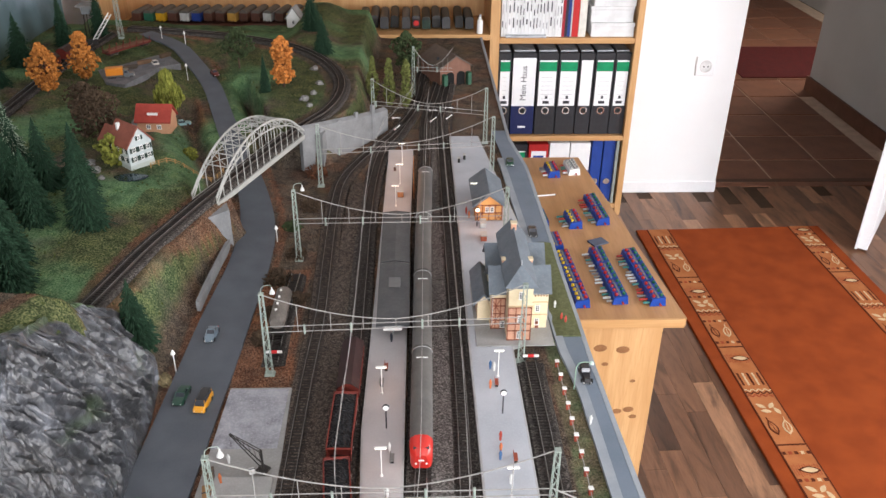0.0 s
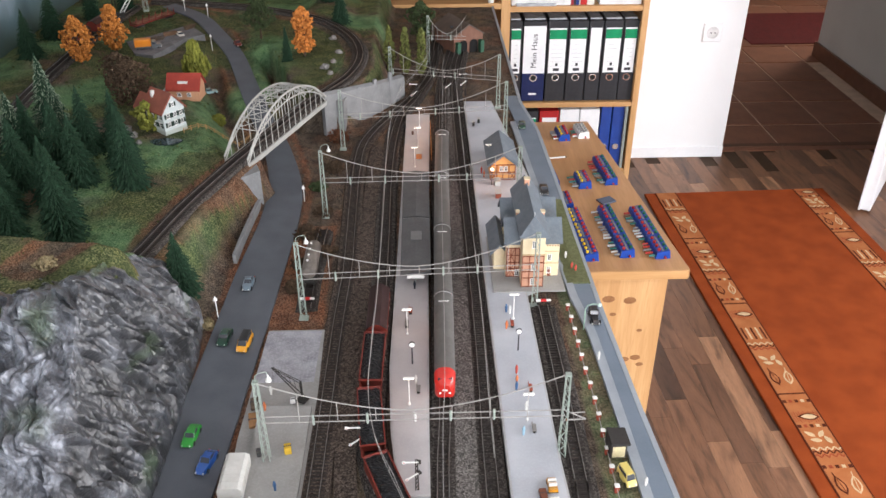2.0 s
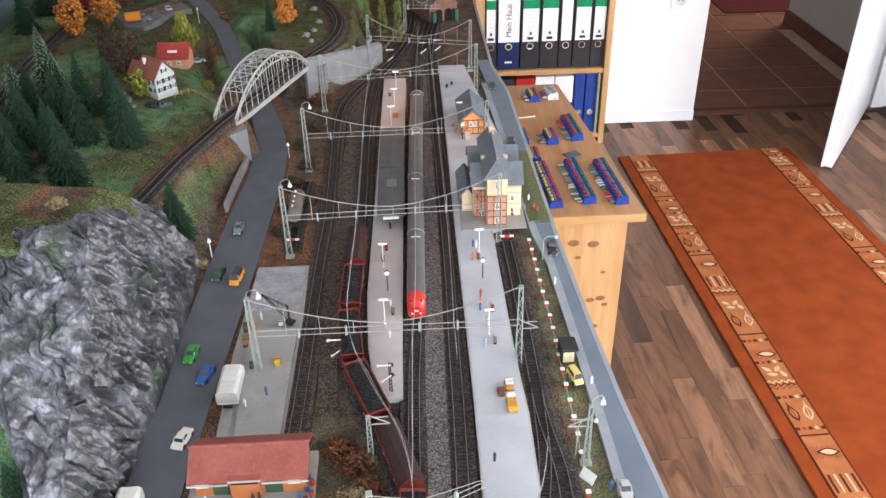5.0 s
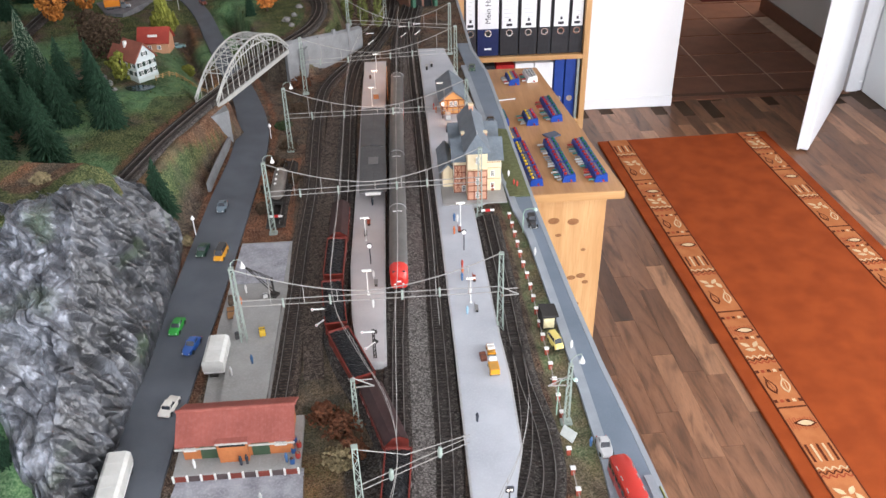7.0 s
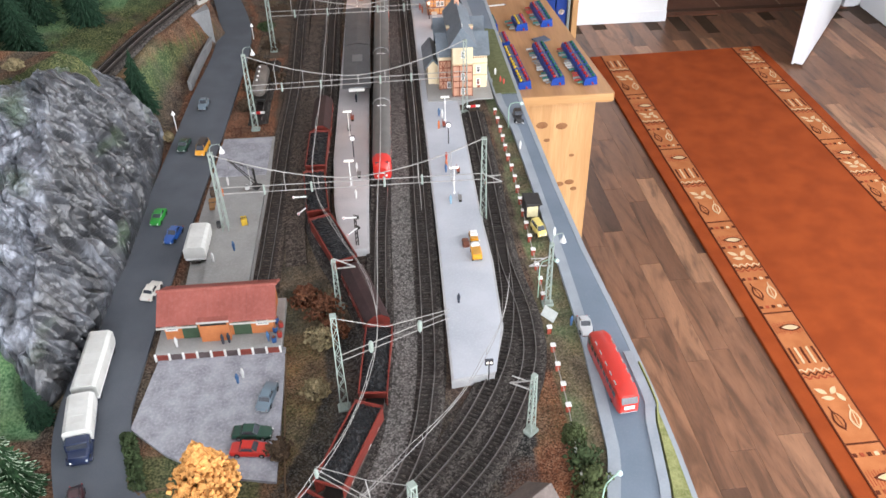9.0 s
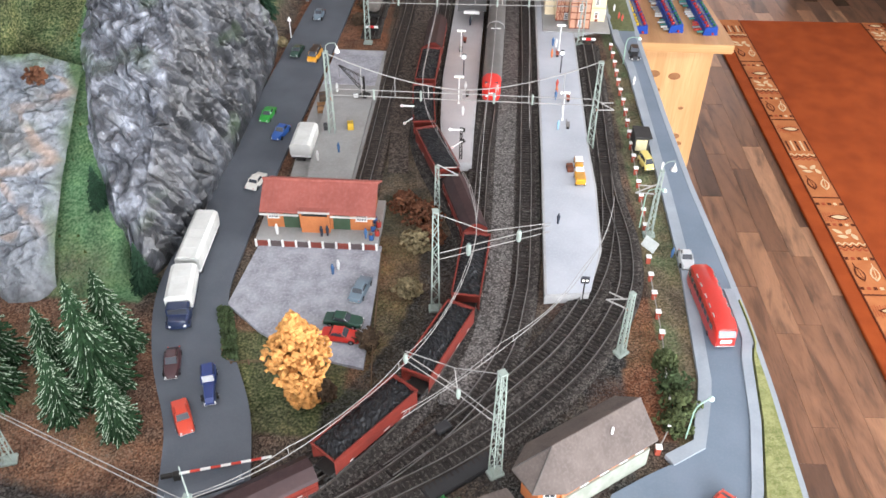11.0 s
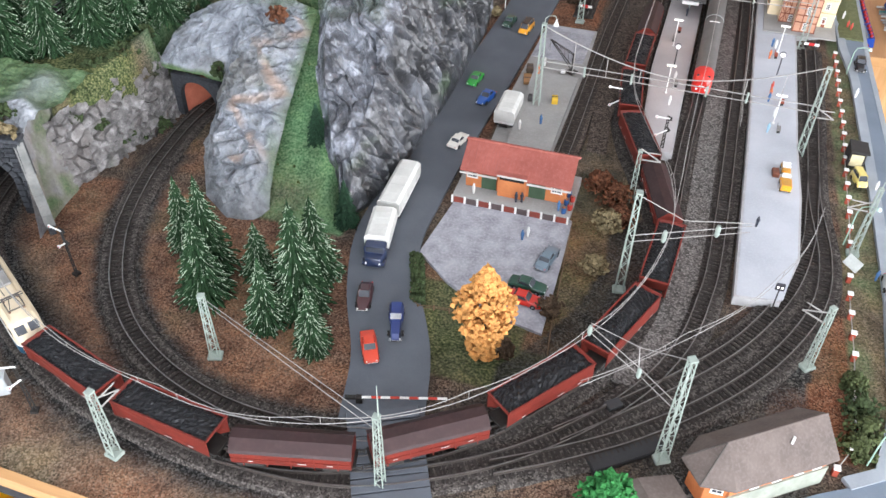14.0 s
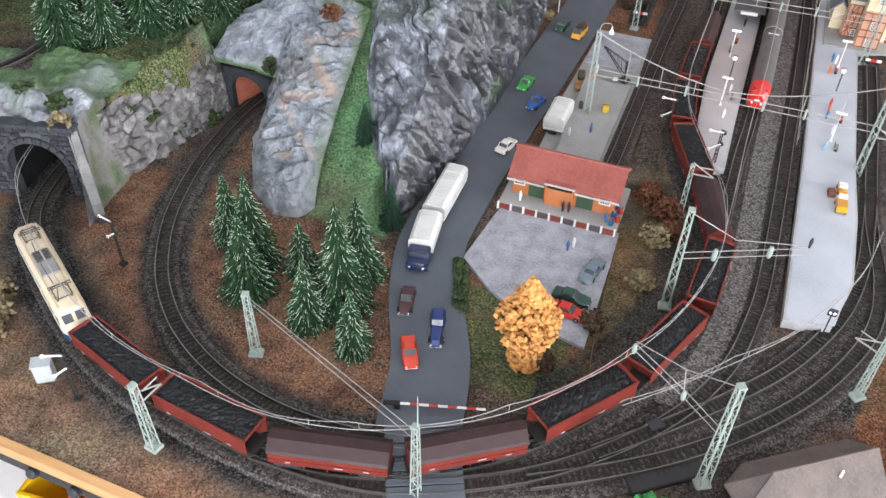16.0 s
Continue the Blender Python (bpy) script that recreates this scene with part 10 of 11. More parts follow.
Mesh().box(-0.0052, 0.0052, -0.0004, 0.0004, 0, 0.0072).to("strap", INK, tr)

# ---- platform canopy, lamps, clocks and benches ----
CANOPY = mat("dark_grey_canopy_roof", (0.085, 0.088, 0.092), (0.065, 0.068, 0.072), (0.12, 0.122, 0.125), rough=0.55, scale=24, fine=200, bump=0.1, mix=0.4)
cn = thing("platform_canopy", pose(-0.0705, 0, 0), "long dark grey platform canopy on slim posts", "canopy")
for y0, y1 in ((1.180, 1.395), (1.399, 1.615)):
    rf = Mesh()
    for s in (-1, 1):
        rf.add([(0, y0, 0.0485), (0, y1, 0.0485), (s * 0.029, y1, 0.0445), (s * 0.029, y0, 0.0445), (0, y0, 0.0465), (0, y1, 0.0465), (s * 0.029, y1, 0.0430), (s * 0.029, y0, 0.0430)], [(0, 1, 2, 3), (7, 6, 5, 4), (0, 4, 5, 1), (1, 5, 6, 2), (2, 6, 7, 3), (3, 7, 4, 0)])
    rf.to("roof_panel", CANOPY, cn)
for k in range(9):
    y = 1.20 + k * 0.05
    Mesh().cyl((0, y, PZ), (0, y, 0.0465), 0.0011, 6).to("post", MAST, cn)
Mesh().box(-0.010, 0.012, 1.300, 1.335, 0.0487, 0.0495).to("skylight", mat("pale_skylight", (0.16, 0.165, 0.17), rough=0.4), cn)
Mesh().box(-0.016, 0.016, 1.174, 1.1795, 0.040, 0.0455, c=0.0005).to("name_board", WHITE_PL, cn, "white station name board")

GLOW = mat("lit_lamp_glass", (1.0, 0.93, 0.82), (1.0, 0.93, 0.82), emit=2.2, rough=0.4)


def platform_lamp(x, y, h=0.052, lit=True, z=PZ):
    t = thing("platform_lamp", pose(x, y, z), "white lit platform lamp with a T-shaped head", "lamp", "platform lamps")
    Mesh().lathe([(0.0022, 0), (0.0022, 0.002), (0.0008, 0.003)], n=8).to("foot", WHITE_PL, t)
    Mesh().cyl((0, 0, 0.002), (0, 0, h), 0.0008, 6).to("pole", WHITE_PL, t)
    Mesh().box(-0.0085, 0.0085, -0.0018, 0.0018, h, h + 0.0018, c=0.0004).to("head", WHITE_PL, t)
    Mesh().box(-0.008, 0.008, -0.0020, 0.0020, h - 0.0008, h, c=0.0003).to("tube", GLOW, t, "lit lamp tube")


def platform_clock(x, y, h=0.040):
    t = thing("platform_clock", pose(x, y, PZ), "round white station clock on a dark post", "clock", "platform clocks")
    Mesh().cyl((0, 0, 0), (0, 0, h - 0.004), 0.0011, 8).to("post", INK, t)
    Mesh().cyl((0, -0.0015, h), (0, 0.0015, h), 0.0052, 20).to("rim", INK, t)
    for s in (-1, 1):
        Mesh().cyl((0, s * 0.0015, h), (0, s * 0.0018, h), 0.0045, 20).to("face", WHITE_PL, t)


for x, y in ((-0.080, 0.857), (-0.085, 1.036), (-0.074, 1.70), (-0.066, 1.82), (-0.062, 1.95)):
    platform_lamp(x, y)
for x, y in ((0.098, 0.816), (0.103, 1.075), (0.105, 1.71)):
    platform_lamp(x, y)
platform_clock(-0.076, 0.955)
platform_clock(0.102, 0.985)
platform_clock(0.105, 1.60)


def bench(x, y, yaw, colour, label, z=PZ):
    t = thing("platform_bench", pose(x, y, z, 0, 0, yaw), label, "bench", "platform benches")
    Mesh().box(-0.008, 0.008, -0.003, 0.003, 0.0045, 0.0055).to("seat", colour, t)
    Mesh().box(-0.008, 0.008, 0.0024, 0.0032, 0.0055, 0.0105).to("backrest", colour, t)
    for s in (-1, 1):
        Mesh().box(s * 0.0065 - 0.0006, s * 0.0065 + 0.0006, -0.0025, 0.0025, 0, 0.0045).to("leg", RUNNING, t)


REDB = mat("brown_red_bench", (0.30, 0.07, 0.04), rough=0.6)
GRYB = mat("grey_slat_bench", (0.22, 0.21, 0.20), rough=0.7)
for x, y, c, lab in ((-0.080, 1.10, REDB, "brown-red bench on the platform"), (-0.066, 0.888, GRYB, "grey slatted bench on the platform"), (-0.086, 1.06, GRYB, "grey slatted bench on the platform"), (0.099, 1.055, REDB, "brown-red bench on the platform"), (0.111, 0.885, REDB, "brown-red bench on the platform"), (0.106, 0.795, GRYB, "grey slatted bench on the platform")):
    bench(x, y, 88, c, lab)


def figurine(x, y, z, colour, h=0.020, yaw=0, label="tiny painted peg figurine"):
    """A plain peg shape for a model figure."""
    m = Mesh().lathe([(0.0015, 0), (0.0019, h * 0.30), (0.0026, h * 0.66), (0.0019, h * 0.80), (0.0009, h * 0.84), (0.0017, h * 0.91), (0.0006, h)], n=9, m=Matrix.Diagonal((1.0, 0.75, 0.9, 1)))
    ob = m.to("figurine", colour, smooth=True)
    ob.matrix_world = pose(x, y, z, 0, 0, yaw)
    return tagged(ob, label, "figurine", "figurines")


FIG = [mat("fig_blue", (0.05, 0.12, 0.25), rough=0.6), mat("fig_red", (0.40, 0.06, 0.04), rough=0.6), mat("fig_orange", (0.50, 0.14, 0.05), rough=0.6), mat("fig_white", (0.62, 0.62, 0.60), rough=0.6), mat("fig_dark", (0.03, 0.035, 0.05), rough=0.6), mat("fig_sky", (0.25, 0.40, 0.50), rough=0.6)]
NAMES = ("blue", "red", "orange", "white", "dark", "pale blue")
for x, y, z, c in ((-0.073, 1.175, PZ, 4), (-0.070, 0.905, PZ, 3), (-0.071, 0.818, PZ, 3), (0.092, 1.095, PZ, 0), (0.098, 1.090, PZ, 3), (0.088, 1.045, PZ, 2), (0.093, 0.925, PZ, 1), (0.091, 0.900, PZ, 2), (0.089, 0.885, PZ, 0), (0.099, 0.838, PZ, 3), (0.089, 0.785, PZ, 5), (0.079, 0.530, PZ, 4), (-0.263, 0.690, 0.016, 0), (-0.292, 0.664, 0.016, 3), (-0.302, 0.850, 0.016, 2), (-0.300, 0.895, 0.0085, 3), (-0.226, 0.412, 0.0042, 0), (-0.220, 0.421, 0.0042, 3), (-0.315, 0.478, 0.015, 3), (-0.190, 0.478, 0.015, 0),
                   (0.236, 0.968, 0.0065, 3), (0.250, 0.692, 0.0043, 3), (0.234, 0.478, 0.0065, 0), (0.236, 1.25, 0.0045, 1), (0.242, 1.24, 0.0045, 1), (0.230, 1.29, 0.0045, 3), (0.085, 1.66, PZ, 1), (0.090, 1.64, PZ, 2), (-0.252, 0.478, 0.015, 4), (-0.244, 0.480, 0.015, 4)):
    figurine(x, y, z, FIG[c], label="tiny %s peg-shaped model figurine" % NAMES[c])
# luggage and kiosks on the far platform
for x, y, w, l, h, c, lab in ((-0.064, 1.76, 0.014, 0.03, 0.014, (0.50, 0.20, 0.08), "orange platform kiosk under the lamps"), (-0.080, 1.90, 0.006, 0.010, 0.012, (0.10, 0.05, 0.04), "dark brown platform locker"), (0.118, 1.60, 0.012, 0.02, 0.012, (0.6, 0.6, 0.58), "white and red platform kiosk"), (0.115, 1.54, 0.012, 0.02, 0.012, (0.45, 0.12, 0.07), "small red kiosk on the platform"), (0.083, 1.95, 0.006, 0.01, 0.012, (0.03, 0.03, 0.03), "small dark locker on the platform"), (0.098, 1.97, 0.006, 0.01, 0.012, (0.03, 0.03, 0.03), "small dark locker on the platform")):
    k = thing("platform_kiosk", pose(x, y, PZ), lab, "kiosk")
    Mesh().box(-w / 2, w / 2, -l / 2, l / 2, 0, h, c=0.0006).to("body", mat("kiosk_%d" % int(c[0] * 100), c, rough=0.6), k)
    Mesh().box(-w / 2 - 0.001, w / 2 + 0.001, -l / 2 - 0.001, l / 2 + 0.001, h, h + 0.0015).to("roof", mat("kiosk_roof", (0.45, 0.44, 0.42)), k)
ed = thing("scaffold_fence", pose(-0.033, 1.86, 0.006), "orange lattice barrier along the platform edge", "fence")
for k in range(8):
    Mesh().box(-0.0006, 0.0006, -0.10 + k * 0.028, -0.0985 + k * 0.028, 0, 0.024).to("post", mat("orange_plastic", (0.60, 0.22, 0.06), rough=0.5), ed)
for z in (0.010, 0.022):
    Mesh().box(-0.0005, 0.0005, -0.10, 0.10, z, z + 0.0012).to("rail", mat("orange_plastic", (0.60, 0.22, 0.06)), ed)


for x, y, z, watts in ((-0.074, 1.70, 0.064, 0.05), (-0.066, 1.82, 0.064, 0.05), (-0.062, 1.95, 0.064, 0.05), (0.112, 1.585, 0.060, 0.045), (-0.080, 0.857, 0.064, 0.014), (-0.085, 1.036, 0.064, 0.018)):
    data = bpy.data.lights.new("lamp_bulb", "POINT")
    data.energy, data.color, data.shadow_soft_size = watts, (1.0, 0.50, 0.26), 0.004
    new("lamp_bulb", data).location = (x, y + 0.004, z)


# ---- signals ----
def semaphore(x, y, yaw, h=0.085, z=0.0, arms=2):
    t = thing("semaphore_signal", pose(x, y, z, 0, 0, yaw), "white-armed semaphore signal on a slim dark mast", "signal", "semaphore signals")
    Mesh().box(-0.004, 0.004, -0.004, 0.004, 0, 0.004).to("foot", RUNNING, t)
    m = Mesh()
    for s in (-1, 1):
        m.cyl((s * 0.0022, 0, 0.003), (s * 0.0011, 0, h), 0.0009, 5)
    for k in range(9):
        z0 = 0.004 + k * (h - 0.006) / 9
        m.cyl((-0.0020, 0, z0), (0.0016, 0, z0 + (h - 0.006) / 9), 0.0006, 4)
    m.to("mast", RUNNING, t)
    for k in range(arms):
        a = new("signal_arm")
        a.parent, a.matrix_local = t, pose(0, -0.0014, h - 0.004 - k * 0.022, 0, 0 if k == 0 else -38, 0)
        Mesh().box(-0.016, 0.003, -0.0005, 0.0005, -0.0010, 0.0010).to("blade", WHITE_PL, a)
        Mesh().cyl((-0.0170, -0.0007, 0), (-0.0170, 0.0007, 0), 0.0024, 14).to("disc", WHITE_PL, a)
        Mesh().cyl((-0.0170, -0.0010, 0), (-0.0170, 0.0010, 0), 0.0010, 10).to("disc_spot", RED_PRINT, a)
        Mesh().box(0.001, 0.006, 0.0, 0.003, -0.004, 0.002, c=0.0004).to("lamp_box", RUNNING, a)


semaphore(-0.068, 0.684, 0, 0.075, 0.0)
semaphore(-0.150, 0.755, 0, 0.072, 0.0)
semaphore(-0.762, 0.162, -10, 0.080)
semaphore(-0.668, -0.040, 25, 0.080)
semaphore(0.03, 2.20, 0, 0.07)
semaphore(0.075, 2.22, 0, 0.07)
semaphore(-0.070, 2.10, 0, 0.085)
rc = thing("relay_cabinet", pose(-0.722, -0.028, 0.0, 0, 0, 35), "grey-white lineside relay cabinet", "cabinet")
Mesh().box(-0.010, 0.010, -0.008, 0.008, 0, 0.026, c=0.001).to("body", mat("grey_cabinet_paint", (0.42, 0.44, 0.44), (0.34, 0.36, 0.36), rough=0.6, scale=60), rc)
Mesh().box(-0.011, 0.011, -0.009, 0.009, 0.026, 0.028, c=0.0006).to("lid", mat("grey_cabinet_paint", (0.42, 0.44, 0.44)), rc)
ds = thing("colour_light_signal", pose(0.104, 0.376, 0.004), "black two-light colour signal at the platform end", "signal")
Mesh().cyl((0, 0, 0), (0, 0, 0.040), 0.0009, 6).to("post", RUNNING, ds)
Mesh().box(-0.0055, 0.0055, -0.0014, 0.0014, 0.038, 0.050, c=0.0012).to("board", INK, ds)
for s in (-1, 1):
    Mesh().cyl((s * 0.0024, -0.0020, 0.044), (s * 0.0024, -0.0014, 0.044), 0.0013, 10).to("lamp", GLOW, ds)
# street and road lamps with white caps
for x, y, h, z in ((-0.431, 1.117, 0.040, 0.0), (-0.326, 1.563, 0.034, 0.0), (-0.772, 2.69, 0.040, None), (-0.697, 2.39, 0.045, None), (-0.86, 2.74, 0.040, None)):
    zz = height(x, y) if z is None else z
    t = thing("street_lamp", pose(x, y, zz), "white cone-topped model street lamp", "lamp", "street lamps")
    Mesh().cyl((0, 0, 0), (0, 0, h), 0.0009, 6).to("pole", WHITE_PL, t)
    Mesh().lathe([(0.0042, h - 0.001), (0.0035, h + 0.001), (0.0006, h + 0.007)], n=12).to("cap", WHITE_PL, t, smooth=True)
for x, y, yaw, h in ((0.226, 1.055, 0, 0.055), (0.198, 0.545, 0, 0.070), (0.205, 0.172, 35, 0.055)):
    t = thing("street_lamp", pose(x, y, 0.004, 0, 0, yaw), "pale green gooseneck street lamp", "lamp", "street lamps")
    LG = mat("pale_green_lamp_post", (0.30, 0.45, 0.36), rough=0.5)
    Mesh().tube([(0, 0, 0), (0, 0, h * 0.8), (0.003, 0, h * 0.95), (0.012, 0, h), (0.024, 0, h - 0.001)], 0.0009, 6).to("pole", LG, t)
    Mesh().lathe([(0.0035, -0.003), (0.0028, 0.0), (0.0008, 0.002)], (0.024, 0, h - 0.001), 12).to("shade", mat("pale_mint_shade", (0.50, 0.66, 0.60), rough=0.4), t, smooth=True)

# ---- fence of white-capped posts along the street ----
FENCE = [(0.208, 1.12), (0.209, 1.041), (0.209, 0.953), (0.211, 0.872), (0.209, 0.744), (0.208, 0.62), (0.206, 0.552), (0.200, 0.436), (0.200, 0.336), (0.196, 0.25), (0.194, 0.198), (0.179, 0.166), (0.163, 0.135)]
fl = smooth_line(FENCE, 0.004)
acc, posts = 0.0, []
fn = thing("picket_fence", pose(0, 0, 0), "low fence of brick piers with white caps", "fence")
for i in range(0, len(fl), 9):
    p = fl[i]
    if 0.51 > p[1] > 0.485:
        continue
    pier = Mesh().box(-0.0028, 0.0028, -0.0028, 0.0028, 0, 0.011).to("pier", mat("red_brick_pier", (0.34, 0.07, 0.04), (0.27, 0.05, 0.03), rough=0.7, scale=80), fn)
    pier.location = p
    cap = Mesh().box(-0.0036, 0.0036, -0.0036, 0.0036, 0.011, 0.0132, c=0.0005).to("cap", WHITE_PL, pier, "white pier cap")
for k in range(0, len(fl) - 9, 9):
    a, b = fl[k], fl[k + 9]
    if 0.53 > a[1] > 0.47:
        continue
    Mesh().cyl((a[0], a[1], 0.0075), (b[0], b[1], 0.0075), 0.0007, 5).to("rail", mat("grey_fence_rail", (0.35, 0.33, 0.30)), fn)
gt = thing("white_gate_board", pose(0.203, 0.497, 0.004, 0, 0, -52), "tilted white board among the fence piers", "board")
Mesh().box(-0.012, 0.012, -0.0008, 0.0008, 0, 0.016, pose(0, 0, 0, -35), c=0.0003).to("board", mat("pale_grey_green_board", (0.55, 0.58, 0.55), rough=0.6), gt)
# garden and lot fences
WOODF = mat("weathered_brown_fence", (0.15, 0.095, 0.055), (0.11, 0.07, 0.04), rough=0.85, scale=70)


def fence(points, label, h=0.010, step=0.02, mt=None, z=None):
    ln = smooth_line(points, step)
    t = thing("wooden_fence", pose(0, 0, 0), label, "fence", "wooden fences")
    zs = [height(p[0], p[1]) if z is None else z for p in ln]
    for p, zz in zip(ln, zs):
        Mesh().box(p[0] - 0.0009, p[0] + 0.0009, p[1] - 0.0009, p[1] + 0.0009, zz - 0.001, zz + h).to("post", mt or WOODF, t)
    for q in (0.45, 0.85):
        Mesh().tube([(p[0], p[1], zz + h * q) for p, zz in zip(ln, zs)], 0.0007, 4).to("rail", mt or WOODF, t)


fence([(-0.166, 0.455), (-0.160, 0.36), (-0.152, 0.25), (-0.145, 0.20)], "brown wooden fence beside the parking yard", z=0.0)
fence([(-0.352, 0.335), (-0.338, 0.27), (-0.325, 0.245), (-0.29, 0.25), (-0.24, 0.25)], "low brown fence round the garden", 0.008, z=0.0)
fence([(-0.625, 1.735), (-0.58, 1.79), (-0.53, 1.84), (-0.50, 1.88)], "pale wooden rail fence by the white house", 0.012, mt=mat("pale_wood_fence", (0.42, 0.25, 0.10), rough=0.8, scale=60))
fence([(-0.70, 0.98), (-0.67, 0.94), (-0.655, 0.89), (-0.68, 0.83)], "brown rail fence on the crag's path", 0.014, z=0.205)
hd = thing("hedge", pose(0, 0, 0), "clipped dull green hedge beside the parking yard", "hedge")
m = Mesh()
rr = random.Random(5)
for k in range(500):
    u = rr.uniform(0, 1)
    x, y = -0.352 + 0.03 * u + rr.uniform(-0.009, 0.009), 0.335 - 0.085 * u
    s = rr.uniform(0.002, 0.004)
    c = Vector((x, y, rr.uniform(0.001, 0.011)))
    m.add([c + Vector(q) * s for q in ((1, 0, 0), (-1, 0, 0.2), (0, 1, 0), (0, -1, 0), (0, 0, 1), (0, 0, -1))], [(0, 2, 4), (2, 1, 4), (1, 3, 4), (3, 0, 4), (2, 0, 5), (1, 2, 5), (3, 1, 5), (0, 3, 5)])
m.to("foliage", DULLGREEN, hd)

# ---- level crossing ----
lv = thing("level_crossing", pose(0, 0, 0), "blue-grey boarded level crossing between the rails", "level crossing")
XR = smooth_line([(-0.300, 0.07), (-0.283, 0.035), (-0.262, -0.01), (-0.240, -0.055)], 0.0165)
tt, nn = frames(XR)
for c, a, w in list(zip(XR, tt, nn)):
    q = Matrix(((a[0], w[0], 0, c[0]), (a[1], w[1], 0, c[1]), (0, 0, 1, 0), (0, 0, 0, 1)))
    Mesh().box(-0.0079, 0.0079, -0.040, 0.040, 0.001, 0.0098, q, c=0.0005).to("deck_board", ASPHALT, lv)
bg = thing("crossing_barrier", pose(-0.333, 0.082, 0.0, 0, 0, 17), "red and white striped level-crossing barrier", "barrier")
Mesh().box(-0.011, 0.008, -0.008, 0.008, 0, 0.004, c=0.0005).to("plinth", CONCRETE, bg)
Mesh().box(-0.004, 0.003, -0.003, 0.003, 0.004, 0.014, c=0.0006).to("pedestal", RUNNING, bg)
for k in range(9):
    Mesh().cyl((0.003 + k * 0.0105, 0, 0.0125), (0.003 + (k + 1) * 0.0105, 0, 0.0125), 0.0015, 8).to("boom_stripe", WHITE_PL if k % 2 == 0 else mat("barrier_red", (0.55, 0.05, 0.03), rough=0.5), bg)
Mesh().box(-0.016, -0.004, -0.002, 0.002, 0.010, 0.014).to("counterweight", RUNNING, bg)
pit = thing("ash_pit", pose(-0.040, 0.107, 0.0, 0, 0, 38), "black rectangular ash pit beside the track", "pit")
Mesh().box(-0.044, 0.044, -0.011, 0.011, 0.0, 0.006, c=0.001).to("frame", mat("black_iron", (0.02, 0.02, 0.021), rough=0.6), pit)
Mesh().box(-0.041, 0.041, -0.009, 0.009, 0.006, 0.0064).to("cover", mat("charcoal_cover", (0.035, 0.035, 0.037), rough=0.5, scale=50), pit)
pb = thing("point_motor", pose(-0.062, 0.165, 0.004, 0, 0, 40), "small dark point motor box", "box")
Mesh().box(-0.009, 0.009, -0.006, 0.006, 0, 0.007, c=0.0008).to("body", mat("charcoal_cover", (0.035, 0.035, 0.037)), pb)

# ---- yard crane and goods ----
cr = thing("yard_crane", pose(-0.247, 0.872, 0.016, 0, 0, 150), "small black lattice yard crane", "crane")
Mesh().box(-0.008, 0.008, -0.008, 0.008, 0, 0.004, c=0.0006).to("base", RUNNING, cr)
Mesh().cyl((0, 0, 0.004), (0, 0, 0.038), 0.0018, 8).to("mast", RUNNING, cr)
jb = Mesh()
for s in (-1, 1):
    jb.cyl((0, s * 0.003, 0.008), (0.055, s * 0.001, 0.044), 0.0009, 5)
    jb.cyl((0, s * 0.002, 0.036), (0.055, s * 0.001, 0.044), 0.0007, 5)
for k in range(6):
    u = k / 6
    jb.cyl((0.055 * u, 0, 0.008 + 0.036 * u), (0.055 * (u + 0.08), 0, 0.036 + 0.008 * (u + 0.08)), 0.0005, 4)
jb.to("jib", RUNNING, cr)
Mesh().cyl((0.055, 0, 0.044), (0.055, 0, 0.020), 0.0003, 4).to("rope", RUNNING, cr)
for x, y, w, l, h, c, lab in ((-0.255, 0.762, 0.010, 0.012, 0.012, (0.62, 0.40, 0.04), "yellow forklift crate on the ramp"), (-0.296, 0.757, 0.006, 0.010, 0.010, (0.06, 0.06, 0.06), "dark churn on the ramp"), (-0.262, 0.868, 0.008, 0.008, 0.007, (0.6, 0.6, 0.58), "white crate on the ramp"), (-0.318, 0.835, 0.014, 0.030, 0.006, (0.30, 0.16, 0.07), "brown plank stack in the yard"), (-0.322, 0.87, 0.012, 0.02, 0.010, (0.10, 0.07, 0.05), "dark scrap heap in the yard")):
    k = thing("goods_crate", pose(x, y, 0.016 if x > -0.31 else 0.0075, 0, 0, 12), lab, "crate")
    Mesh().box(-w / 2, w / 2, -l / 2, l / 2, 0, h, c=0.0006).to("body", mat("crate_%d" % int(c[0] * 100 + c[2] * 1000), c, rough=0.7, scale=60), k)
    Mesh().box(-w / 2 - 0.0004, w / 2 + 0.0004, -0.0008, 0.0008, 0, h + 0.0004).to("strap", INK, k)
tc_ = thing("timber_crane", pose(-1.04, 2.62, 0.128, 0, 0, 20), "white lattice crane in the timber yard", "crane")
jb = Mesh()
for s in (-1, 1):
    jb.cyl((0, s * 0.005, 0.02), (0.06, s * 0.003, 0.10), 0.0012, 5)
    jb.cyl((0.012, s * 0.005, 0.02), (0.068, s * 0.003, 0.095), 0.0012, 5)
for k in range(7):
    u = k / 7
    jb.cyl((0.06 * u, 0.004, 0.02 + 0.08 * u), (0.012 + 0.056 * (u + 0.1), -0.004, 0.02 + 0.075 * (u + 0.1)), 0.0008, 4)
jb.to("jib", WHITE_PL, tc_)
Mesh().box(-0.015, 0.015, -0.012, 0.012, 0, 0.022, c=0.001).to("cab", RUNNING, tc_)
wt = thing("watch_tower", pose(-1.09, 2.76, 0.128), "small wooden tower with a flat roof", "tower")
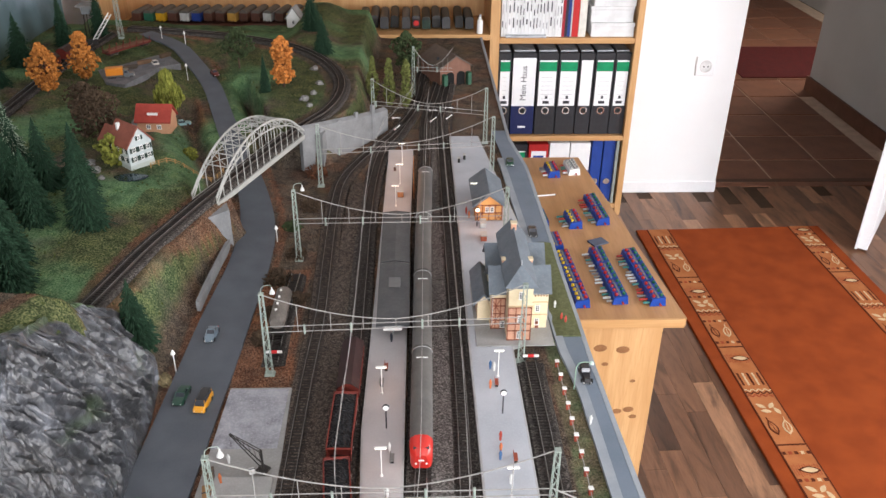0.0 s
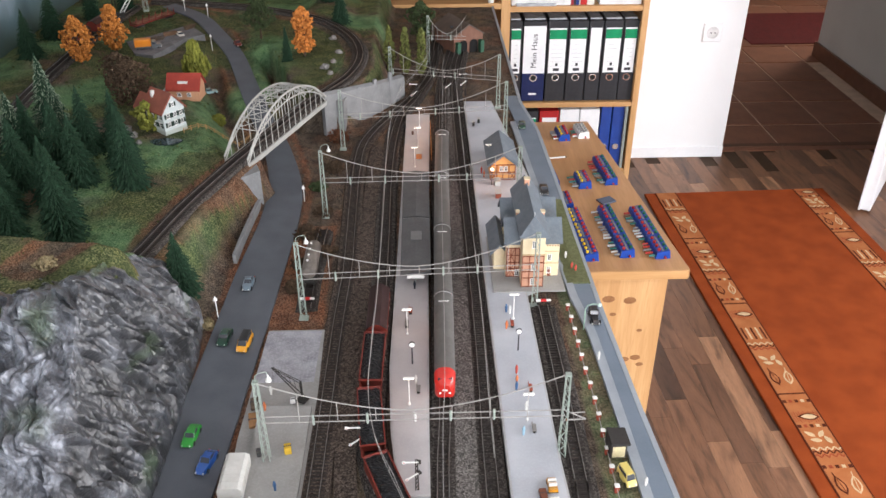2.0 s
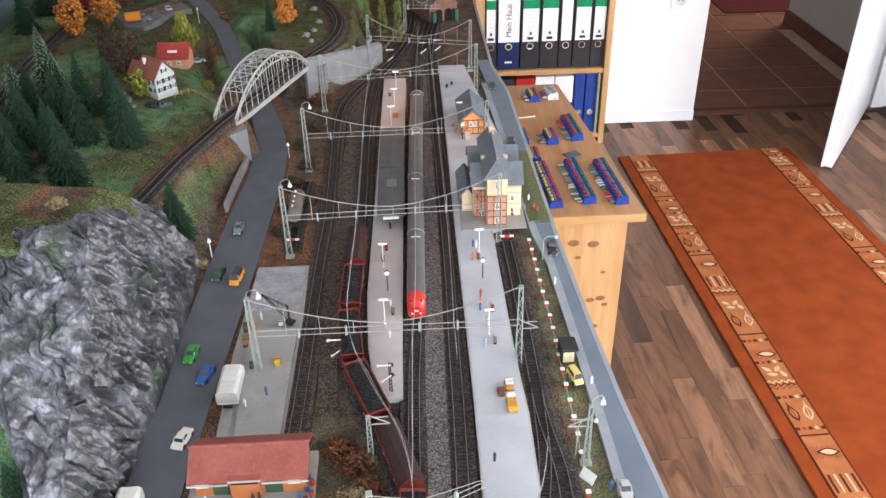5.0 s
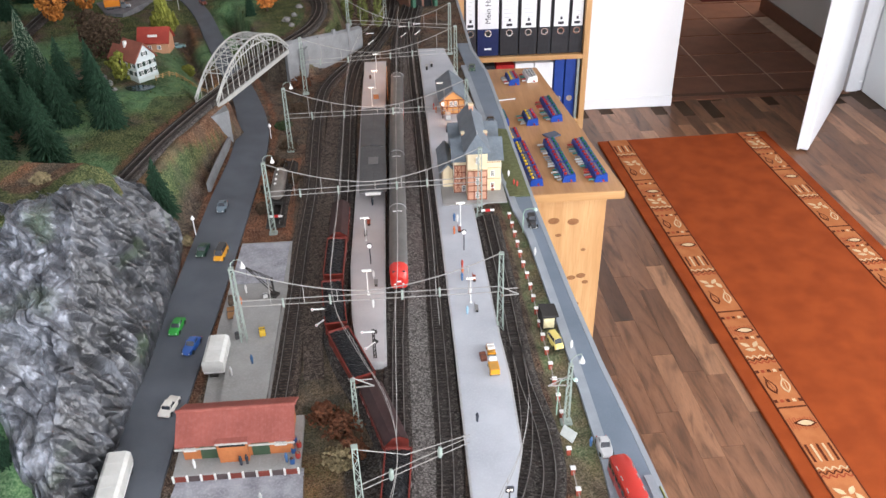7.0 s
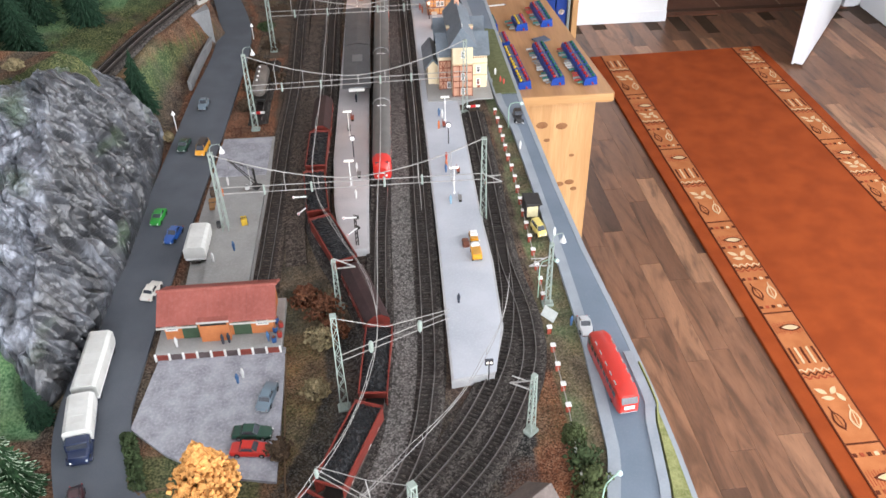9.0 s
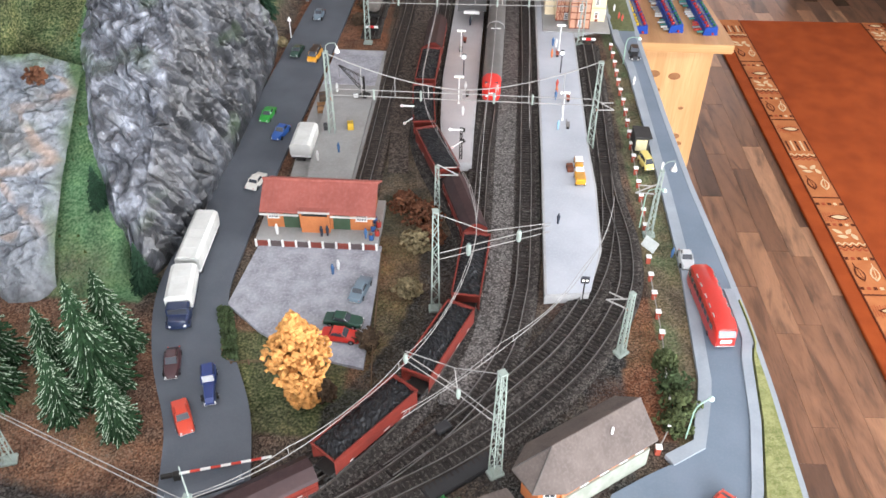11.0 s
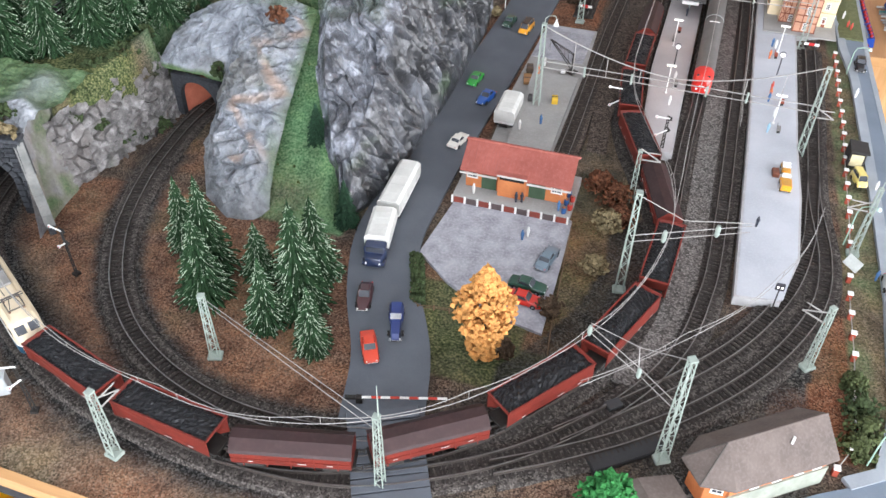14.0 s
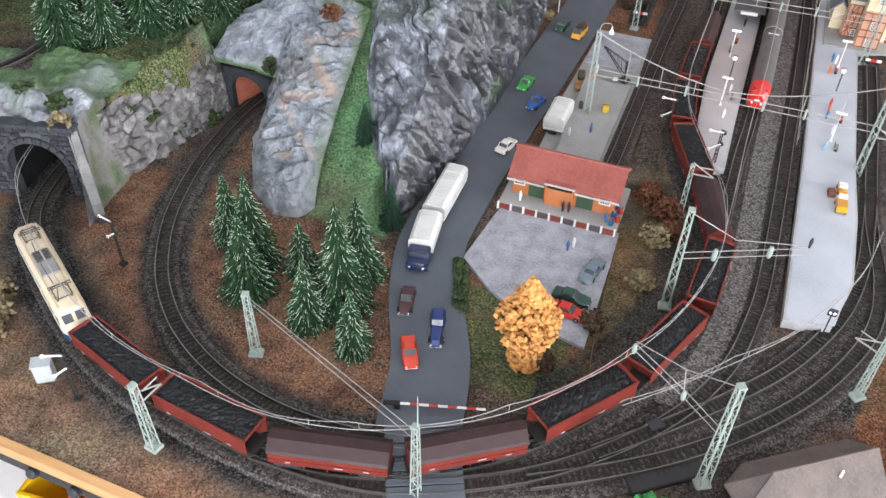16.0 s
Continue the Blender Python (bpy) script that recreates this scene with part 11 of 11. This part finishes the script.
for sx in (-1, 1):
    for sy in (-1, 1):
        Mesh().cyl((sx * 0.016, sy * 0.016, 0), (sx * 0.013, sy * 0.013, 0.07), 0.0016, 5).to("leg", RUNNING, wt)
Mesh().box(-0.018, 0.018, -0.018, 0.018, 0.07, 0.095, c=0.001).to("cabin", mat("grey_boards", (0.24, 0.25, 0.26)), wt)
Mesh().box(-0.03, 0.03, -0.03, 0.03, 0.095, 0.10, c=0.001).to("roof", mat("grey_shingles", (0.25, 0.24, 0.23)), wt)
mast(-0.985, 2.72, 0.20, 0, z=0.125, w=0.014, label="tall lattice mast by the timber yard")
pond = thing("garden_pond", pose(-0.650, 1.668, height(-0.650, 1.668) + 0.003), "dark blue-green garden pond", "pond")
Mesh().prism([(0.036 * math.cos(a) * (1 + 0.15 * math.sin(3 * a)), 0.020 * math.sin(a)) for a in [k * 0.4 for k in range(16)]], 0, 0.0015).to("water", mat("pond_resin", (0.025, 0.045, 0.055), rough=0.08, spec=0.6, scale=20), pond)
for k, (x, y, s) in enumerate(((-0.735, 1.70, 0.016), (-0.76, 1.74, 0.014), (-0.71, 1.66, 0.010), (-0.60, 1.12, 0.02), (-0.575, 1.16, 0.012), (-0.33, 2.17, 0.016), (-0.31, 2.22, 0.012), (-0.30, 2.30, 0.014), (-0.33, 2.44, 0.016), (-0.31, 2.12, 0.012))):
    def stone(u, v, s=s, k=k):
        a, b = 2 * math.pi * u, math.pi * v
        d = s * (0.75 + 0.35 * fractal(math.cos(a) * 1.3 + k, math.sin(a) * 1.3, math.cos(b) * 1.3))
        return (d * math.sin(b) * math.cos(a), d * math.sin(b) * math.sin(a), 0.7 * d * math.cos(b))
    ob = sheet("boulder", stone, 14, 9, ROCK_CRACK, "rough brown-grey boulder in the turf", "rock")
    ob.location = (x, y, height(x, y) + s * 0.2)

for k, (x, y, yaw, c) in enumerate(((-0.845, 2.47, 35, (0.17, 0.10, 0.06)), (-0.80, 2.54, 60, (0.13, 0.085, 0.055)), (-0.87, 2.42, 20, (0.10, 0.08, 0.065)))):
    pile = thing("plank_pile", pose(x, y, tyz, 0, 0, yaw), "pile of brown planks in the timber yard", "planks", "timber yard piles")
    for r_ in range(3):
        for q in range(3 - r_ % 2):
            Mesh().box(-0.020 + 0.002 * q, 0.018 + 0.003 * r_, -0.008 + q * 0.0055, -0.003 + q * 0.0055, r_ * 0.0032, r_ * 0.0032 + 0.0028, c=0.0003).to("plank", mat("yard_plank_%d" % k, c, tuple(v * 0.7 for v in c), rough=0.85, scale=60), pile)

# ---- switch units on the desk ----
UB = mat("blue_switch_housing", (0.012, 0.055, 0.30), (0.01, 0.048, 0.27), rough=0.35, scale=40, mix=0.2)
CAP_COLOURS = {"r": mat("red_key", (0.34, 0.015, 0.015), rough=0.4), "g": mat("green_key", (0.008, 0.10, 0.05), rough=0.4), "y": mat("yellow_key", (0.55, 0.38, 0.02), rough=0.4), "w": mat("grey_label_strip", (0.22, 0.23, 0.25), rough=0.6)}
PLUGS = [mat("plug_red", (0.45, 0.04, 0.03), rough=0.5), mat("plug_teal", (0.04, 0.20, 0.18), rough=0.5), mat("plug_brown", (0.22, 0.11, 0.06), rough=0.5), mat("plug_white", (0.55, 0.55, 0.53), rough=0.5), mat("plug_grey", (0.25, 0.25, 0.25), rough=0.5)]


def switch_unit(x, y, yaw, cols, seed, body=None):
    """A small keyboard unit: sloped housing, two rows of four keys and plugs on its side."""
    t = thing("switch_unit", pose(x, y, DZ, 0, 0, yaw), "blue switch unit with two rows of coloured keys" if not body else "white switch unit with grey keys", "switch unit", "switch units on the desk")
    L_, W_ = 0.075, 0.036
    Mesh().add([(-W_ / 2, -L_ / 2, 0), (W_ / 2, -L_ / 2, 0), (W_ / 2, L_ / 2, 0), (-W_ / 2, L_ / 2, 0), (-W_ / 2 + 0.003, -L_ / 2, 0.018), (W_ / 2 - 0.003, -L_ / 2, 0.022), (W_ / 2 - 0.003, L_ / 2, 0.022), (-W_ / 2 + 0.003, L_ / 2, 0.018)], [(3, 2, 1, 0), (4, 5, 6, 7), (0, 1, 5, 4), (1, 2, 6, 5), (2, 3, 7, 6), (3, 0, 4, 7)]).to("housing", body or UB, t)
    for k in range(4):
        for s, c in zip((-1, 1), cols):
            Mesh().lathe([(0.0040, 0), (0.0040, 0.004), (0.0031, 0.0058)], (s * 0.0085, -0.0265 + k * 0.0178, 0.0195 + s * 0.0012), 12).to("key", CAP_COLOURS[c] if not body else PLUGS[4], t, smooth=True)
    Mesh().box(-0.002, 0.002, -0.034, 0.034, 0.0198, 0.0212).to("label_strip", CAP_COLOURS["w"], t)
    rr = random.Random(seed)
    for k in range(5):
        pl = rr.choice(PLUGS)
        y0 = -0.030 + k * 0.0135
        Mesh().cyl((-W_ / 2, y0, 0.007), (-W_ / 2 - rr.uniform(0.012, 0.020), y0, 0.006), 0.0026, 8).to("plug", pl, t)
    Mesh().cyl((0.004, -L_ / 2, 0.006), (0.004, -L_ / 2 - 0.007, 0.006), 0.0024, 8).to("plug", PLUGS[0], t)


def unit_row(x, y, n, yaw, cols, seed):
    a = radians(yaw)
    for k in range(n):
        switch_unit(x - math.sin(a) * 0.077 * k, y + math.cos(a) * 0.077 * k, yaw, cols, seed + k)


unit_row(0.336, 1.555, 3, 3, "yr", 1)
unit_row(0.318, 1.80, 1, 3, "yr", 5)
unit_row(0.300, 1.93, 1, 3, "rg", 6)
unit_row(0.424, 1.568, 3, 3.5, "rg", 10)
unit_row(0.506, 1.560, 3, 4, "rg", 20)
unit_row(0.386, 1.925, 1, 4, "yr", 30)
unit_row(0.462, 1.945, 2, 4, "rg", 33)
unit_row(0.378, 2.245, 1, 4, "yr", 38)
unit_row(0.278, 2.195, 1, 4, "rg", 41)
switch_unit(0.440, 2.262, 5, "rg", 44, WHITE_PL)
lens_ = thing("small_notepad", pose(0.432, 1.815, DZ, 0, 0, 25), "small dark blue pad lying on the desk", "pad")
Mesh().box(-0.022, 0.022, -0.016, 0.016, 0, 0.004, c=0.0008).to("cover", mat("slate_blue_pad", (0.09, 0.11, 0.16), rough=0.5), lens_)
pen = thing("white_pencil", pose(0.330, 2.085, DZ + 0.0025, 0, 0, 8), "thin pale stick lying on the desk", "stick")
Mesh().cyl((-0.035, 0, 0), (0.035, 0, 0), 0.0024, 8).to("shaft", WHITE_PL, pen)
Mesh().cyl((0.035, 0, 0), (0.040, 0, 0), 0.0024, 8, 0.0006).to("tip", INK, pen)
bk = thing("black_knob", pose(0.292, 2.035, DZ), "small black knob on the desk", "knob")
Mesh().lathe([(0.006, 0), (0.006, 0.006), (0.004, 0.009)], n=12).to("cap", INK, bk)

# ---- models on the bookcase shelf ----
DK = [mat("sooty_black_model", (0.022, 0.022, 0.022), rough=0.5), mat("dark_green_model", (0.02, 0.04, 0.03), rough=0.5), mat("dark_grey_model", (0.06, 0.06, 0.062), rough=0.5)]


def shelf_model(x, y, z, l, w, h, yaw, body, roof, label, category="model wagon", group="models on the shelf"):
    t = thing("shelf_wagon" if category == "model wagon" else "shelf_locomotive", pose(x, y, z, 0, 0, yaw), label, category, group)
    Mesh().box(-l / 2, l / 2, -w / 2, w / 2, 0.008, h * 0.78, c=0.0012).to("body", body, t)
    n = 8
    Mesh().loft([[(a, -w / 2 * math.cos(math.pi * k / n), h * 0.78 + h * 0.22 * math.sin(math.pi * k / n)) for k in range(n + 1)] for a in (-l / 2, l / 2)]).to("roof", roof, t, smooth=True)
    for sx in (-1, 1):
        for sy in (-1, 1):
            Mesh().cyl((sx * l * 0.3, sy * 0.0095, 0.005), (sx * l * 0.3, sy * 0.0075, 0.005), 0.005, 12).to("wheel", WHEEL, t)
            Mesh().cyl((sx * l / 2, sy * 0.009, 0.011), (sx * (l / 2 + 0.004), sy * 0.009, 0.011), 0.002, 8).to("buffer", RUNNING, t)


SZ = 0.0102
for k, (x, c) in enumerate(((-0.225, 1), (-0.185, 0), (-0.145, 2), (-0.105, 0), (-0.060, 2), (-0.020, 0), (0.020, 1), (0.060, 0), (0.098, 2), (0.150, 0), (0.190, 2))):
    shelf_model(x, 3.34 + 0.02 * (k % 2), SZ, 0.17, 0.033, 0.056, 90, DK[c], DK[2 if k % 3 else 0], "dark steam-era locomotive model on the shelf", "model locomotive")
rd = thing("round_nameplate", pose(-0.020, 3.25, SZ + 0.032, 90), "small red disc on a locomotive front", "plate")
Mesh().cyl((0, 0, 0), (0, 0, 0.002), 0.011, 16).to("disc", RED_PRINT, rd)
gl = thing("glue_bottle", pose(0.228, 3.22, SZ), "small white plastic bottle on the shelf", "bottle")
Mesh().lathe([(0.011, 0), (0.012, 0.002), (0.012, 0.050), (0.006, 0.056), (0.005, 0.066)], n=16).to("body", WHITE_PL, gl, smooth=True)
Mesh().lathe([(0.0055, 0.066), (0.005, 0.074)], n=12).to("cap", mat("grey_cap", (0.4, 0.4, 0.42)), gl)
BRW = mat("brown_model_wagon", (0.11, 0.045, 0.03), rough=0.6)
GRR = mat("grey_brown_model_roof", (0.13, 0.115, 0.10), rough=0.6)
COLS = [BRW, mat("green_model_wagon", (0.03, 0.15, 0.09), rough=0.5), mat("yellow_model_wagon", (0.65, 0.36, 0.02), rough=0.5), BRW, mat("white_model_wagon", (0.6, 0.6, 0.58), rough=0.5), mat("blue_model_wagon", (0.02, 0.05, 0.25), rough=0.5), BRW, BRW, mat("ochre_model_wagon", (0.5, 0.28, 0.06), rough=0.5), BRW, BRW, mat("white_model_wagon", (0.6, 0.6, 0.58)), BRW, mat("yellow_model_wagon", (0.65, 0.36, 0.02)), BRW, BRW]
for k, c in enumerate(COLS):
    shelf_model(-1.085 + k * 0.0455, 3.285, 0.045, 0.11, 0.034, 0.050, 78, c, GRR, "short goods wagon model with a rounded roof")
tr_ = thing("display_board", pose(-0.75, 3.29, SZ), "dark wooden display plank under the wagons", "plank")
Mesh().box(-0.40, 0.42, -0.075, 0.075, 0, 0.034, c=0.002).to("plank", mat("dark_red_brown_plank", (0.12, 0.045, 0.03), rough=0.6, scale=30), tr_)

# ---- things below the board's corner ----
yb = thing("yellow_crate", pose(-0.622, 0.004, -0.30, 0, 0, 5), "bright yellow plastic crate under the board", "crate")
for x0, x1, y0, y1 in ((-0.14, 0.14, -0.10, -0.094), (-0.14, 0.14, 0.094, 0.10), (-0.14, -0.134, -0.094, 0.094), (0.134, 0.14, -0.094, 0.094)):
    Mesh().box(x0, x1, y0, y1, 0, 0.16, c=0.001).to("side", mat("yellow_plastic", (0.75, 0.44, 0.01), rough=0.35, scale=20, mix=0.2), yb)
Mesh().box(-0.134, 0.134, -0.094, 0.094, 0, 0.006).to("bottom", mat("yellow_plastic", (0.75, 0.44, 0.01)), yb)
sh = thing("side_shelf", pose(-0.80, -0.03, -0.33), "white side table under the board", "table")
Mesh().box(-0.4, 0.45, -0.22, 0.18, 0, 0.03, c=0.002).to("tabletop", WHITE_LACQUER, sh)
for sx in (-0.36, 0.41):
    for sy in (-0.18, 0.14):
        Mesh().box(sx - 0.02, sx + 0.02, sy - 0.02, sy + 0.02, FLOOR + 0.33, 0).to("leg", WHITE_LACQUER, sh)
for x, y in ((-0.668, -0.122), (-0.612, -0.124)):
    k = thing("cable_plug", pose(x, y, -0.02), "black round plug under the board edge", "plug")
    Mesh().lathe([(0.0062, -0.003), (0.0068, -0.001), (0.0068, 0.004), (0.0050, 0.006)], n=14, m=pose(0, 0, -0.006, 75, 0, 0)).to("body", mat("black_rubber", (0.035, 0.038, 0.045), rough=0.5), k, smooth=True)
for k, (c, off) in enumerate((((0.5, 0.05, 0.04), 0.0), ((0.03, 0.03, 0.03), 0.012), ((0.45, 0.06, 0.03), 0.02))):
    w = thing("cable", pose(0, 0, 0), "thin red or black cable hanging under the board", "cable")
    Mesh().tube([(-0.62 + off, -0.125, -0.03), (-0.60 + off, -0.155, -0.07), (-0.585 + off * 2, -0.175, -0.15), (-0.58 + off * 3, -0.18, -0.24)], 0.0016, 6).to("sheath", mat("cable_%d" % k, c, rough=0.5), w)

# ---- single floor strips and hall tiles ----
rr = random.Random(21)
STRIPS = [Mesh().box(-0.0325, 0.0325, -ln / 2, ln / 2, -0.004, 0.0, c=0.0003).mesh("strip", PLANK) for ln in (0.30, 0.42, 0.58)]
LAY = pose(1.30, 3.055, FLOOR, 0, 0, 1.9)
for col_ in range(-20, 26):
    x, y = col_ * 0.0653, -3.9 + rr.uniform(0, 0.5)
    while y < 0.5:
        k = rr.choice((0, 1, 1, 2, 2))
        ln = (0.30, 0.42, 0.58)[k]
        c = LAY @ Vector((x, y + ln / 2, 0))
        if 0.0 < c.x < 2.38 and -0.85 < c.y < 3.56 - ln / 2:
            s = new("floor_strip", STRIPS[k])
            s.parent = floor
            s.matrix_world = LAY @ pose(x, y + ln / 2, 0)
        elif 0.85 < c.x < 2.38 and c.y < 3.545 and c.y + ln / 2 > 3.5:
            cut = (3.545 - (c.y - ln / 2)) / ln
            s = new("floor_strip", STRIPS[k])
            s.parent = floor
            s.matrix_world = LAY @ pose(x, y + ln * cut / 2, 0) @ Matrix.Diagonal((1, cut, 1, 1))
        y += ln + 0.0006
TV = Mesh().box(-0.1525, 0.1525, -0.1525, 0.1525, -0.006, 0.0, c=0.0012).mesh("tile", TILE)
for i in range(7):
    for j in range(15):
        cx, cy = 1.5335 + (i - 1) * 0.315, 3.6395 + j * 0.321
        if (cx > 2.26 and cy < 4.85) or cx - 0.15 < 1.18 or cx > 3.3:
            continue
        t = new("tile", TV)
        t.location = (cx, cy, FLOOR + 0.0005)
        t.parent = hall_floor
